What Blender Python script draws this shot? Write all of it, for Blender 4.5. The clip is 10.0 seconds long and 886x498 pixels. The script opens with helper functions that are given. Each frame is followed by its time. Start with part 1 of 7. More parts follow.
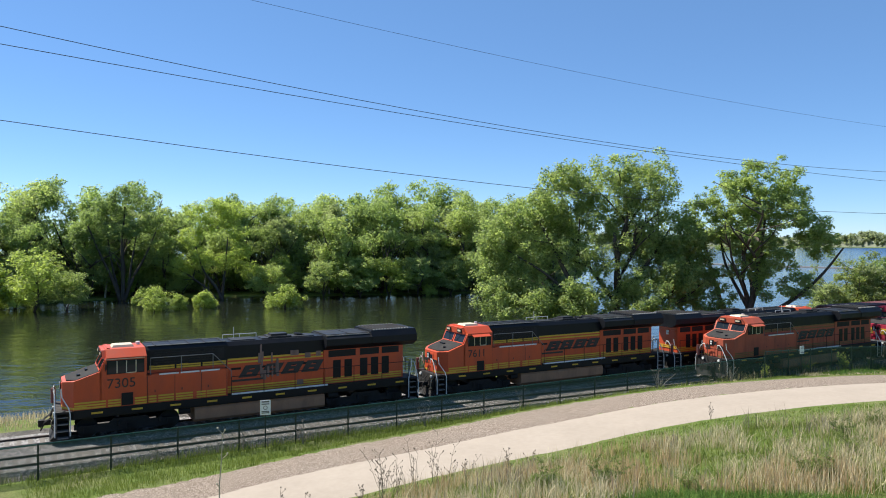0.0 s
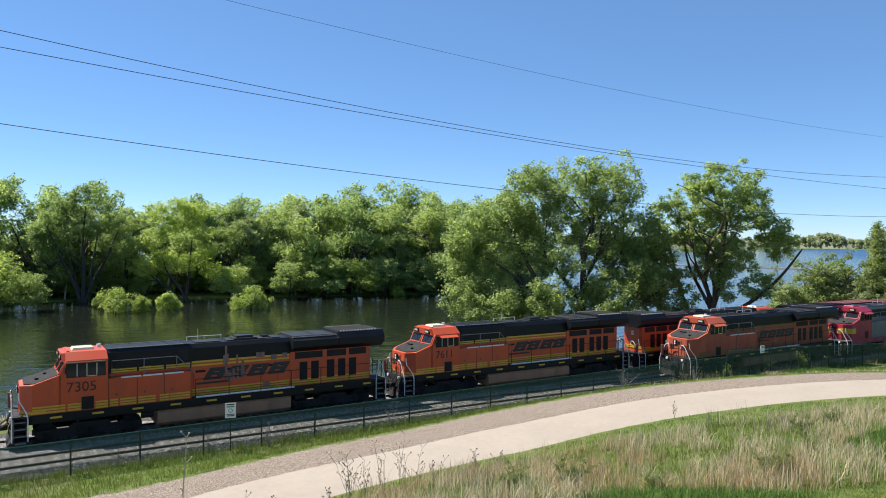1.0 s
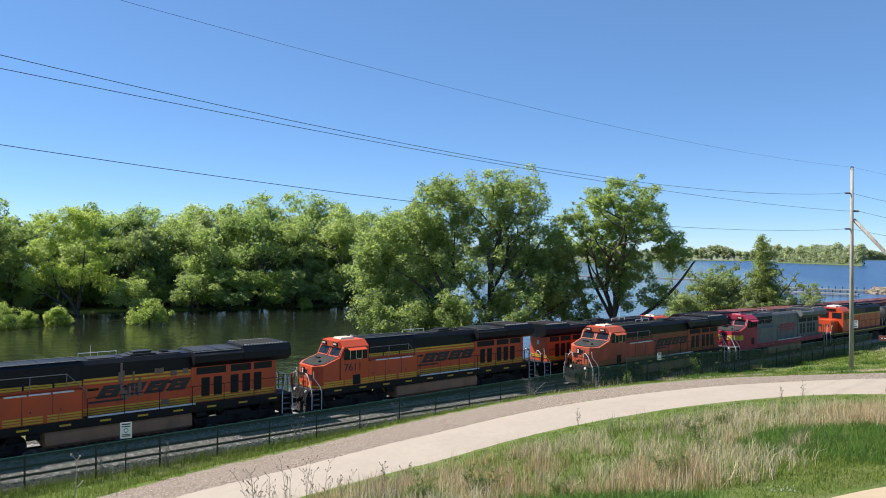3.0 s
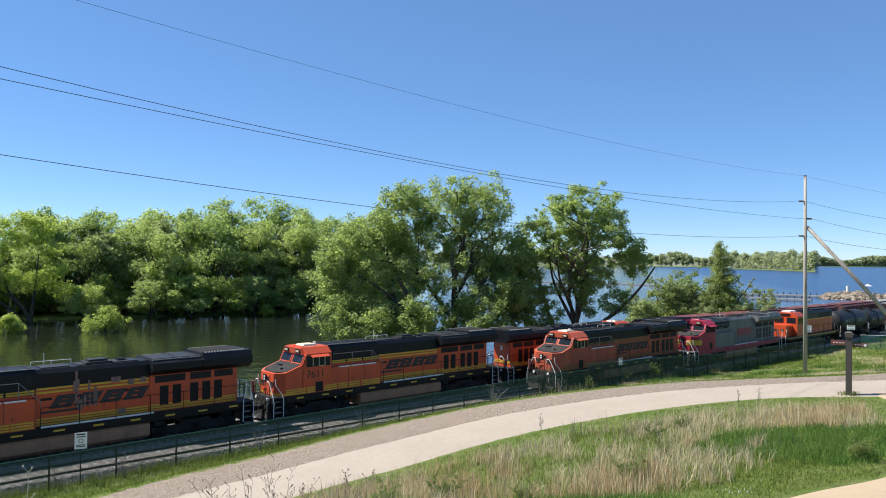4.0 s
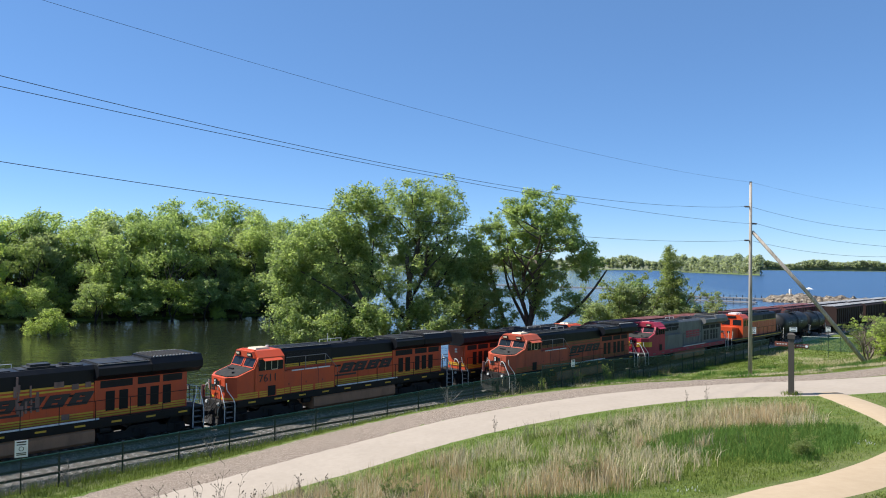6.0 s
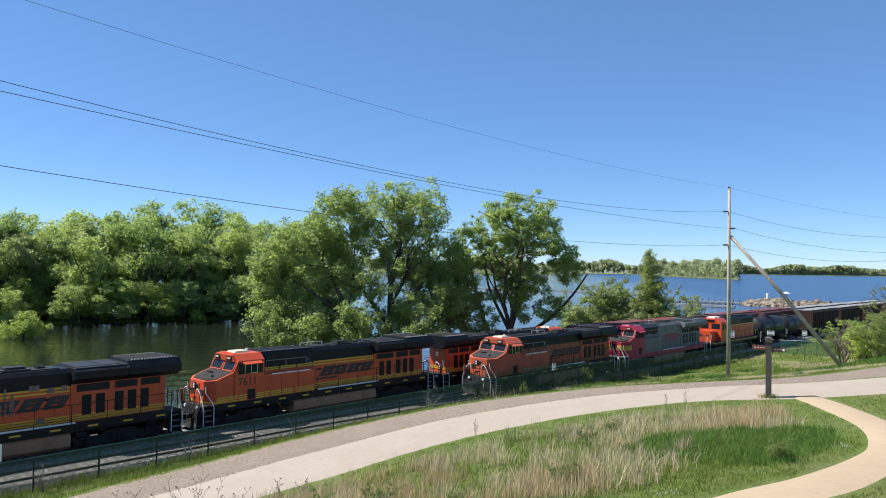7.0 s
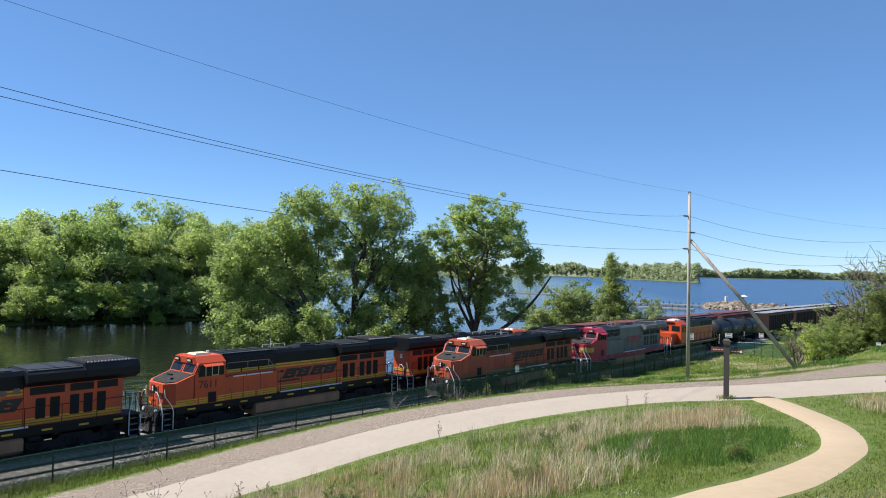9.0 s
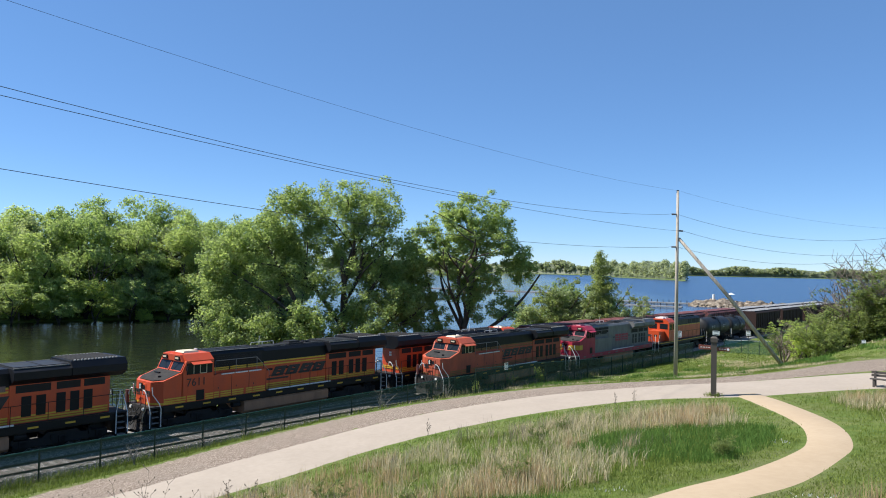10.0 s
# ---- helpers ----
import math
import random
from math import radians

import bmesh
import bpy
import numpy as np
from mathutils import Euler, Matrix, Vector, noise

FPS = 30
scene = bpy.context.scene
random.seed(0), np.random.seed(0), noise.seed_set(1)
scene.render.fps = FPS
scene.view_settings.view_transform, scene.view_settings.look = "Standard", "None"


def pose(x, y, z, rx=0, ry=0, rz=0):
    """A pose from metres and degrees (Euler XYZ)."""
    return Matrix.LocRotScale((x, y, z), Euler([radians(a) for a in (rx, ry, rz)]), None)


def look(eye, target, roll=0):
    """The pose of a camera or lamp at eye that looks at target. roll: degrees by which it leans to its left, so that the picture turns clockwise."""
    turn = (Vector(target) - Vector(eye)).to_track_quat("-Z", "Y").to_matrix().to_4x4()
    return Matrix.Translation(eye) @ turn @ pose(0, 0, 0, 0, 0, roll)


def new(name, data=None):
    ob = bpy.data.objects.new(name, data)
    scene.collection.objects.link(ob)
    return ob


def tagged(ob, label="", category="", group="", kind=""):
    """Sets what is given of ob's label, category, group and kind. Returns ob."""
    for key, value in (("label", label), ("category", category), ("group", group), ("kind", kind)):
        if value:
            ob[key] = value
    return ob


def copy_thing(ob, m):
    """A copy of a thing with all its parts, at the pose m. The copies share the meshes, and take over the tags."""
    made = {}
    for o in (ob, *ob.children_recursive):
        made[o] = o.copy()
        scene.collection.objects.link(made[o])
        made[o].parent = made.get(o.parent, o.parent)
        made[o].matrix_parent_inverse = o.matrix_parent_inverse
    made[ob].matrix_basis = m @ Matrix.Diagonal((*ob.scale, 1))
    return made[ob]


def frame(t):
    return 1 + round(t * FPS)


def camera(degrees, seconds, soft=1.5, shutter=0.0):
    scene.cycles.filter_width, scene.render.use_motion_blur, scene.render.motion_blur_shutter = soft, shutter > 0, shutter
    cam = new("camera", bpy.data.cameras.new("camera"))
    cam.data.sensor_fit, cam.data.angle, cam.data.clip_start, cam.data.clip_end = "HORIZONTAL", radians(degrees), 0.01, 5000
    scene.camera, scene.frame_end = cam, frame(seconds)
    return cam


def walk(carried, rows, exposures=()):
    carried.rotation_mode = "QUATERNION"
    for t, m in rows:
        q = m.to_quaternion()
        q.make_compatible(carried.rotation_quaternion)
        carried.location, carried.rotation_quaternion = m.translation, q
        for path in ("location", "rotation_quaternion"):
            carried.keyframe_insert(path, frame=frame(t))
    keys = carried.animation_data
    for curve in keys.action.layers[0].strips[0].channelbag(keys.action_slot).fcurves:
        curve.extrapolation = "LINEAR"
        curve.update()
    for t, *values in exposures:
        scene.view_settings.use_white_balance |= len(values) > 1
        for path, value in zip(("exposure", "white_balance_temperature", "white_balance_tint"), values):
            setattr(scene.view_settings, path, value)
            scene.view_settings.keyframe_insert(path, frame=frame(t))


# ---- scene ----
# Camera: stands on a grassy hill and pans slowly to the right.
EYE = 10.5
cam = camera(63.19, 10.0, soft=1.0)
TURNS = [  # seconds, yaw, pitch, roll
    (0.0, 0.000, -0.700, -0.250), (0.5, -1.043, -0.717, -0.263), (1.0, -2.568, -0.606, -0.338),
    (1.5, -4.323, -0.414, -0.363), (2.0, -6.149, -0.192, -0.365), (2.5, -7.998, 0.059, -0.378),
    (3.0, -9.802, 0.358, -0.398), (4.5, -13.794, 1.015, -0.477), (5.0, -14.746, 1.048, -0.502),
    (5.5, -15.525, 1.034, -0.559), (7.0, -17.731, 1.395, -0.828), (7.5, -18.463, 1.541, -0.978),
    (8.0, -19.214, 1.604, -1.084), (8.5, -19.942, 1.625, -1.120), (9.0, -20.539, 1.605, -1.133),
    (9.5, -21.075, 1.549, -1.181), (10.0, -21.393, 1.444, -1.213),
]
walk(cam, [(t, pose(0, 0, EYE, 90 + p, r, y)) for t, y, p, r in TURNS], exposures=((0.0, 0.80, 6450, 8), (5.0, 0.74, 6300, 9), (10.0, 0.71, 6250, 9)))

# Light: a clear midday sky, the sun high behind the trains, to the left.
SUN_AZ, SUN_EL = -64.0, 52.0  # degrees, azimuth from +y towards +x
world = bpy.data.worlds.new("sky")
scene.world = world
world.use_nodes = True
wn = world.node_tree.nodes
sky = wn.new("ShaderNodeTexSky")
sky.sky_type = "NISHITA"
sky.sun_disc = False
sky.sun_elevation, sky.sun_rotation = radians(SUN_EL), radians(SUN_AZ)
sky.air_density, sky.dust_density, sky.ozone_density = 0.75, 0.0, 6.0
sky.altitude = 900
hue_sat = wn.new("ShaderNodeHueSaturation")
hue_sat.inputs["Saturation"].default_value = 1.08
world.node_tree.links.new(sky.outputs[0], hue_sat.inputs["Color"])
haze = wn.new("ShaderNodeMix")  # thin even haze, flattens the bright horizon
haze.data_type = "RGBA"
haze.inputs[0].default_value = 0.38
haze.inputs[7].default_value = (1.2, 2.2, 3.95, 1)
world.node_tree.links.new(hue_sat.outputs[0], haze.inputs[6])
world.node_tree.links.new(haze.outputs[2], wn["Background"].inputs[0])
wn["Background"].inputs[1].default_value = 0.105
sun_data = bpy.data.lights.new("sun", "SUN")
sun_data.energy, sun_data.angle, sun_data.color = 5.0, radians(0.53), (1.0, 0.95, 0.87)
sun_dir = Vector((math.sin(radians(SUN_AZ)) * math.cos(radians(SUN_EL)), math.cos(radians(SUN_AZ)) * math.cos(radians(SUN_EL)), math.sin(radians(SUN_EL))))
sun = new("sun", sun_data)
sun.matrix_world = look(sun_dir * 100, (0, 0, 0))

# ---- materials ----


class Mat:
    """A small builder of node materials."""

    def __init__(self, name, rough=0.6, metal=0.0, spec=0.5):
        self.m = bpy.data.materials.new(name)
        self.m.use_nodes = True
        self.t = self.m.node_tree
        self.b = self.t.nodes["Principled BSDF"]
        self.b.inputs["Roughness"].default_value = rough
        self.b.inputs["Metallic"].default_value = metal
        self.b.inputs["Specular IOR Level"].default_value = spec

    def n(self, kind, **kw):
        node = self.t.nodes.new(kind)
        for k, v in kw.items():
            node.inputs[k].default_value = v
        return node

    def link(self, a, b):
        self.t.links.new(a, b)

    def coords(self, world_space=True):
        if world_space:
            return self.n("ShaderNodeNewGeometry").outputs["Position"]
        return self.n("ShaderNodeTexCoord").outputs["Object"]

    def noise(self, scale, detail=4.0, rough=0.6, world_space=True, stretch=None):
        c = self.coords(world_space)
        if stretch:
            mp = self.n("ShaderNodeMapping")
            mp.inputs["Scale"].default_value = stretch
            self.link(c, mp.inputs["Vector"])
            c = mp.outputs[0]
        t = self.n("ShaderNodeTexNoise", Scale=scale, Detail=detail, Roughness=rough)
        self.link(c, t.inputs["Vector"])
        return t.outputs["Fac"]

    def ramp(self, fac, stops):
        r = self.t.nodes.new("ShaderNodeValToRGB")
        e = r.color_ramp.elements
        while len(e) < len(stops):
            e.new(0.5)
        for el, (p, c) in zip(e, stops):
            el.position, el.color = p, (*c, 1)
        self.link(fac, r.inputs[0])
        return r.outputs[0]

    def mix(self, fac, a, b, mode="MIX"):
        m = self.t.nodes.new("ShaderNodeMix")
        m.data_type, m.blend_type = "RGBA", mode
        for sock, val in ((m.inputs[0], fac), (m.inputs[6], a), (m.inputs[7], b)):
            if isinstance(val, (int, float)):
                sock.default_value = val
            elif isinstance(val, tuple):
                sock.default_value = (*val, 1)
            else:
                self.link(val, sock)
        return m.outputs[2]

    def color(self, c):
        if isinstance(c, tuple):
            self.b.inputs["Base Color"].default_value = (*c, 1)
        else:
            self.link(c, self.b.inputs["Base Color"])
        return self

    def bump(self, fac, strength=0.5, dist=0.02):
        b = self.n("ShaderNodeBump", Strength=strength, Distance=dist)
        self.link(fac, b.inputs["Height"])
        self.link(b.outputs[0], self.b.inputs["Normal"])
        return self


def worn(name, c, rough=0.5, metal=0.0, amount=0.35, scale=1.2, dirt=(0.06, 0.05, 0.04), streak=True, spec=0.5):
    """Paint or metal with broad stains, fine grime and a little relief."""
    m = Mat(name, rough, metal, spec)
    big = m.noise(scale, 5, 0.65, False, (1, 1, 0.35) if streak else None)
    fine = m.noise(scale * 14, 3, 0.6, False)
    col = m.mix(m.ramp(big, [(0.42, (0, 0, 0)), (0.75, (amount, amount, amount))]), c, dirt)
    faded = tuple(min(1, v * 1.16 + 0.003) for v in c)
    col = m.mix(m.ramp(fine, [(0.4, (0, 0, 0)), (0.7, (0.45, 0.45, 0.45))]), col, m.mix(0.5, col, faded))
    m.color(col)
    m.link(m.ramp(big, [(0.3, (rough * 0.85,) * 3), (0.8, (min(1, rough * 1.35),) * 3)]), m.b.inputs["Roughness"])
    m.bump(fine, 0.12, 0.01)
    return m.m


ORANGE = worn("orange_paint", (0.55, 0.072, 0.02), 0.4, amount=0.25)
ORANGE_OLD = worn("weathered_orange_paint", (0.44, 0.08, 0.035), 0.6, amount=0.55, scale=0.9)
BLACK = worn("black_paint", (0.005, 0.006, 0.009), 0.45, amount=0.15, dirt=(0.04, 0.036, 0.03), spec=0.25)
ROOF = worn("sooty_roof", (0.014, 0.015, 0.018), 0.5, amount=0.4, dirt=(0.06, 0.053, 0.046), spec=0.3)
YELLOW = worn("yellow_paint", (0.62, 0.37, 0.03), 0.5, amount=0.3)
DARKSTEEL = worn("grimy_steel", (0.009, 0.008, 0.0075), 0.8, amount=0.5, scale=2.5, dirt=(0.04, 0.03, 0.024))
TANKBROWN = worn("dusty_fuel_tank", (0.36, 0.19, 0.105), 0.85, amount=0.4, scale=1.4)
DULLYELLOW = worn("soot_dimmed_yellow_paint", (0.22, 0.11, 0.03), 0.7, amount=0.6)
WHITE = worn("white_paint", (0.74, 0.73, 0.70), 0.5, amount=0.3, scale=3)
CREAM = worn("cream_plastic", (0.58, 0.49, 0.34), 0.5, amount=0.2, scale=3)
RED = worn("faded_red_paint", (0.36, 0.02, 0.05), 0.5, amount=0.25)
SILVER = worn("dull_silver_paint", (0.17, 0.168, 0.168), 0.55, 0.2, amount=0.6, dirt=(0.12, 0.11, 0.10))
GREYPATCH = worn("bare_grey_patch", (0.22, 0.13, 0.105), 0.7, amount=0.7, scale=2.2)
RUST = worn("rusty_brown_paint", (0.035, 0.018, 0.015), 0.8, amount=0.4, scale=1.0, dirt=(0.05, 0.035, 0.028), spec=0.25)
RUSTRED = worn("red_oxide_paint", (0.15, 0.045, 0.04), 0.7, amount=0.4, scale=1.0)
NONSLIP = worn("gritty_nonslip_coating", (0.035, 0.034, 0.034), 0.95, amount=0.5, scale=3, dirt=(0.09, 0.08, 0.07), spec=0.08)
TANKBLACK = worn("black_tank_paint", (0.010, 0.0105, 0.012), 0.55, amount=0.25, scale=0.8, dirt=(0.08, 0.07, 0.065))
GREYROOF = worn("grey_metal_roof", (0.30, 0.29, 0.28), 0.6, amount=0.5, scale=0.8)
RAIL = worn("rail_steel", (0.07, 0.05, 0.04), 0.6, 0.2, amount=0.4, scale=6)
GREENVINYL = worn("dark_green_vinyl", (0.010, 0.062, 0.055), 0.4, amount=0.1, scale=5)
GREENPOST = worn("black_green_post", (0.010, 0.028, 0.022), 0.45, amount=0.2, scale=5)
SIGNWHITE = worn("white_sign_face", (0.78, 0.78, 0.76), 0.4, amount=0.15, scale=5)
SIGNBROWN = worn("brown_sign_board", (0.20, 0.055, 0.035), 0.5, amount=0.2, scale=5)
INK = worn("dark_lettering", (0.025, 0.02, 0.02), 0.5, amount=0.2, scale=4)
POSTDARK = worn("dark_stained_timber", (0.075, 0.062, 0.052), 0.75, amount=0.4, scale=3)
CABGLASS = Mat("dark_cab_glass", 0.05, 0.0, 0.18).color((0.015, 0.02, 0.025)).m
LENS = Mat("headlight_lens", 0.1, 0.0, 0.7).color((0.75, 0.75, 0.72)).m
WIRE = Mat("weathered_cable", 0.6, 0.3).color((0.035, 0.035, 0.04)).m
CERAMIC = Mat("grey_polymer_insulator", 0.4).color((0.10, 0.10, 0.11)).m


def make_timber():
    m = Mat("weathered_pole_timber", 0.85)
    grain = m.noise(9, 5, 0.65, False, (1, 1, 0.06))
    m.color(m.ramp(grain, [(0.3, (0.20, 0.165, 0.13)), (0.52, (0.40, 0.345, 0.285)), (0.75, (0.56, 0.50, 0.43))]))
    return m.bump(grain, 0.7, 0.03).m


def make_bark():
    m = Mat("tree_bark", 0.95, spec=0.2)
    g = m.noise(5, 5, 0.7, False, (1, 1, 0.25))
    m.color(m.ramp(g, [(0.3, (0.03, 0.025, 0.02)), (0.7, (0.12, 0.10, 0.08))]))
    return m.bump(g, 0.8, 0.06).m


def leaf_material(name, dark, mid, light):
    m = Mat(name, 0.5, spec=0.35)
    isl = m.n("ShaderNodeNewGeometry").outputs["Random Per Island"]
    patch = m.noise(0.8, 4, 0.7)
    rnd = m.n("ShaderNodeObjectInfo").outputs["Random"]
    col = m.ramp(isl, [(0.0, dark), (0.5, mid), (1.0, light)])
    col = m.mix(m.ramp(patch, [(0.42, (0, 0, 0)), (0.62, (0.65, 0.65, 0.65))]), col, light)
    hs = m.n("ShaderNodeHueSaturation")
    mul = m.t.nodes.new("ShaderNodeMapRange")
    mul.inputs["To Min"].default_value, mul.inputs["To Max"].default_value = 0.84, 1.14
    m.link(rnd, mul.inputs["Value"])
    m.link(mul.outputs[0], hs.inputs["Value"])
    hue = m.t.nodes.new("ShaderNodeMapRange")
    hue.inputs["To Min"].default_value, hue.inputs["To Max"].default_value = 0.505, 0.495
    m.link(rnd, hue.inputs["Value"])
    m.link(hue.outputs[0], hs.inputs["Hue"])
    m.link(col, hs.inputs["Color"])
    m.color(hs.outputs[0])
    tr = m.n("ShaderNodeBsdfTranslucent")
    m.link(m.mix(1.0, hs.outputs[0], (1.18, 1.19, 0.78), "MULTIPLY"), tr.inputs["Color"])
    ms = m.n("ShaderNodeMixShader")
    ms.inputs[0].default_value = 0.66
    m.link(m.b.outputs[0], ms.inputs[1])
    m.link(tr.outputs[0], ms.inputs[2])
    m.link(ms.outputs[0], m.t.nodes["Material Output"].inputs["Surface"])
    return m.m


TIMBER, BARK = make_timber(), make_bark()
LEAF = leaf_material("maple_leaves", (0.178, 0.251, 0.099), (0.277, 0.363, 0.143), (0.376, 0.462, 0.191))
LEAF_BRIGHT = leaf_material("young_willow_leaves", (0.238, 0.304, 0.086), (0.363, 0.442, 0.125), (0.488, 0.568, 0.178))
LEAF_BIG = leaf_material("cottonwood_leaves", (0.205, 0.277, 0.112), (0.337, 0.409, 0.161), (0.449, 0.528, 0.218))
LEAF_TALL = leaf_material("open_cottonwood_leaves", (0.185, 0.255, 0.098), (0.285, 0.365, 0.135), (0.385, 0.46, 0.18))
LEAF_GREY = leaf_material("grey_green_willow_leaves", (0.191, 0.238, 0.125), (0.284, 0.343, 0.178), (0.389, 0.442, 0.238))
LEAF_OLIVE = leaf_material("olive_thicket_leaves", (0.13, 0.165, 0.06), (0.20, 0.245, 0.085), (0.28, 0.33, 0.12))
# distance haze is put into these leaf colours: paler and greyer than near trees
LEAF_FAR = leaf_material("haze_paled_foliage", (0.24, 0.275, 0.19), (0.30, 0.335, 0.225), (0.36, 0.395, 0.265))


def make_ground():
    """Lawn, thatch and bare earth."""
    m = Mat("grassy_ground", 0.95, spec=0.15)
    a, b, c = m.noise(0.28, 5, 0.65), m.noise(1.5, 6, 0.75), m.noise(22, 5, 0.75)
    green = m.ramp(b, [(0.3, (0.075, 0.115, 0.022)), (0.5, (0.12, 0.17, 0.034)), (0.72, (0.19, 0.22, 0.06))])
    dry = m.ramp(c, [(0.3, (0.16, 0.13, 0.07)), (0.7, (0.36, 0.30, 0.18))])
    col = m.mix(m.ramp(a, [(0.46, (0, 0, 0)), (0.74, (0.55, 0.55, 0.55))]), green, dry)
    col = m.mix(m.ramp(c, [(0.35, (0.55, 0.55, 0.55)), (0.65, (0, 0, 0))]), col, m.mix(1.0, col, (0.5, 0.5, 0.45), "MULTIPLY"))
    m.color(col)
    return m.bump(c, 0.9, 0.05).m


def make_stones(name, tones, scale, depth=0.05, rough=0.9):
    m = Mat(name, rough, spec=0.25)
    v = m.n("ShaderNodeTexVoronoi", Scale=scale)
    m.link(m.coords(), v.inputs["Vector"])
    g = m.noise(0.5, 4, 0.65)
    sep = m.n("ShaderNodeSeparateColor")
    m.link(v.outputs["Color"], sep.inputs[0])
    col = m.ramp(sep.outputs[0], tones)
    edge = m.ramp(v.outputs["Distance"], [(0.25, (1, 1, 1)), (0.75, (0.35, 0.33, 0.31))])
    col = m.mix(1.0, col, edge, "MULTIPLY")
    col = m.mix(m.ramp(g, [(0.45, (0, 0, 0)), (0.7, (0.4, 0.4, 0.4))]), col, (0.23, 0.19, 0.15))
    m.color(col)
    return m.bump(v.outputs["Distance"], 1.0, depth).m


def make_concrete(name, tones):
    m = Mat(name, 0.9, spec=0.25)
    a, b, c = m.noise(0.35, 5, 0.6), m.noise(3.5, 5, 0.65), m.noise(60, 3, 0.6)
    col = m.mix(0.5, m.ramp(a, tones), m.ramp(b, tones))
    col = m.mix(m.ramp(c, [(0.3, (0.18, 0.18, 0.18)), (0.6, (0, 0, 0))]), col, tones[0][1])
    m.color(col)
    return m.bump(c, 0.3, 0.008).m


def make_water():
    """Calm dark backwater near the woods, wind-ruffled open lake beyond, its sky blue put into the base colour."""
    m = Mat("river_water", 0.05, spec=0.5)
    m.b.inputs["IOR"].default_value = 1.333
    pos = m.coords()
    sep = m.n("ShaderNodeSeparateXYZ")
    m.link(pos, sep.inputs[0])
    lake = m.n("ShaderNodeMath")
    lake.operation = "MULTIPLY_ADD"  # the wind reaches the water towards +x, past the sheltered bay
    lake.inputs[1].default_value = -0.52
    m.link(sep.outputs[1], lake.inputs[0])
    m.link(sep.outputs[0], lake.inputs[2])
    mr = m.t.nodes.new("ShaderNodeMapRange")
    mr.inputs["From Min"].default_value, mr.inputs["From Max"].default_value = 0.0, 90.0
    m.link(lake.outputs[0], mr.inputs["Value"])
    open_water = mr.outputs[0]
    # blue of the reflected sky mixed into the base colour of the open lake
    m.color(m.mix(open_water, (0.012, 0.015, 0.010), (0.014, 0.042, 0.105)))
    small = m.noise(1.1, 4, 0.6, True, (0.8, 1.0, 1))
    broad = m.noise(0.42, 3, 0.55, True, (0.6, 1.0, 1))
    amt = m.t.nodes.new("ShaderNodeMapRange")
    amt.inputs["To Min"].default_value, amt.inputs["To Max"].default_value = 0.38, 0.8
    m.link(open_water, amt.inputs["Value"])
    b1 = m.n("ShaderNodeBump", Distance=0.10)
    m.link(amt.outputs[0], b1.inputs["Strength"])
    m.link(small, b1.inputs["Height"])
    b2 = m.n("ShaderNodeBump", Distance=0.3)
    m.link(amt.outputs[0], b2.inputs["Strength"])
    m.link(broad, b2.inputs["Height"])
    m.link(b1.outputs[0], b2.inputs["Normal"])
    m.link(b2.outputs[0], m.b.inputs["Normal"])
    r = m.t.nodes.new("ShaderNodeMapRange")
    r.inputs["To Min"].default_value, r.inputs["To Max"].default_value = 0.02, 0.26
    m.link(open_water, r.inputs["Value"])
    m.link(r.outputs[0], m.b.inputs["Roughness"])
    return m.m


GROUND = make_ground()
GRAVEL = make_stones("crushed_gravel", [(0.1, (0.19, 0.14, 0.105)), (0.5, (0.335, 0.265, 0.205)), (0.9, (0.50, 0.41, 0.33))], 24, 0.02)
BALLAST = make_stones("railway_ballast", [(0.1, (0.12, 0.115, 0.11)), (0.5, (0.38, 0.365, 0.35)), (0.9, (0.62, 0.60, 0.57))], 13, 0.05)
# cinder tones made darker to deepen the shade beside the trains
CINDER = make_stones("shade_darkened_cinder", [(0.1, (0.04, 0.036, 0.03)), (0.5, (0.085, 0.078, 0.068)), (0.9, (0.20, 0.18, 0.155))], 14, 0.03)
ROCKS = make_stones("pale_rubble", [(0.1, (0.15, 0.115, 0.08)), (0.5, (0.26, 0.21, 0.15)), (0.9, (0.38, 0.32, 0.25))], 0.8, 0.5)
CONCRETE = make_concrete("pale_concrete_path", [(0.3, (0.305, 0.253, 0.20)), (0.7, (0.385, 0.322, 0.258))])
SANDPATH = make_concrete("tan_limestone_path", [(0.3, (0.35, 0.26, 0.165)), (0.7, (0.43, 0.33, 0.22))])
TIE = worn("dusty_creosoted_tie", (0.15, 0.13, 0.11), 0.9, amount=0.4, scale=5)
WATER = make_water()


def blade_material(name, low, high):
    m = Mat(name, 0.75, spec=0.2)
    isl = m.n("ShaderNodeNewGeometry").outputs["Random Per Island"]
    big = m.noise(0.5, 3, 0.6)
    col = m.ramp(isl, [(0.0, low), (1.0, high)])
    col = m.mix(m.ramp(big, [(0.4, (0, 0, 0)), (0.7, (0.5, 0.5, 0.5))]), col, high)
    m.color(col)
    tr = m.n("ShaderNodeBsdfTranslucent")
    m.link(col, tr.inputs["Color"])
    ms = m.n("ShaderNodeMixShader")
    ms.inputs[0].default_value = 0.35
    m.link(m.b.outputs[0], ms.inputs[1])
    m.link(tr.outputs[0], ms.inputs[2])
    m.link(ms.outputs[0], m.t.nodes["Material Output"].inputs["Surface"])
    return m.m


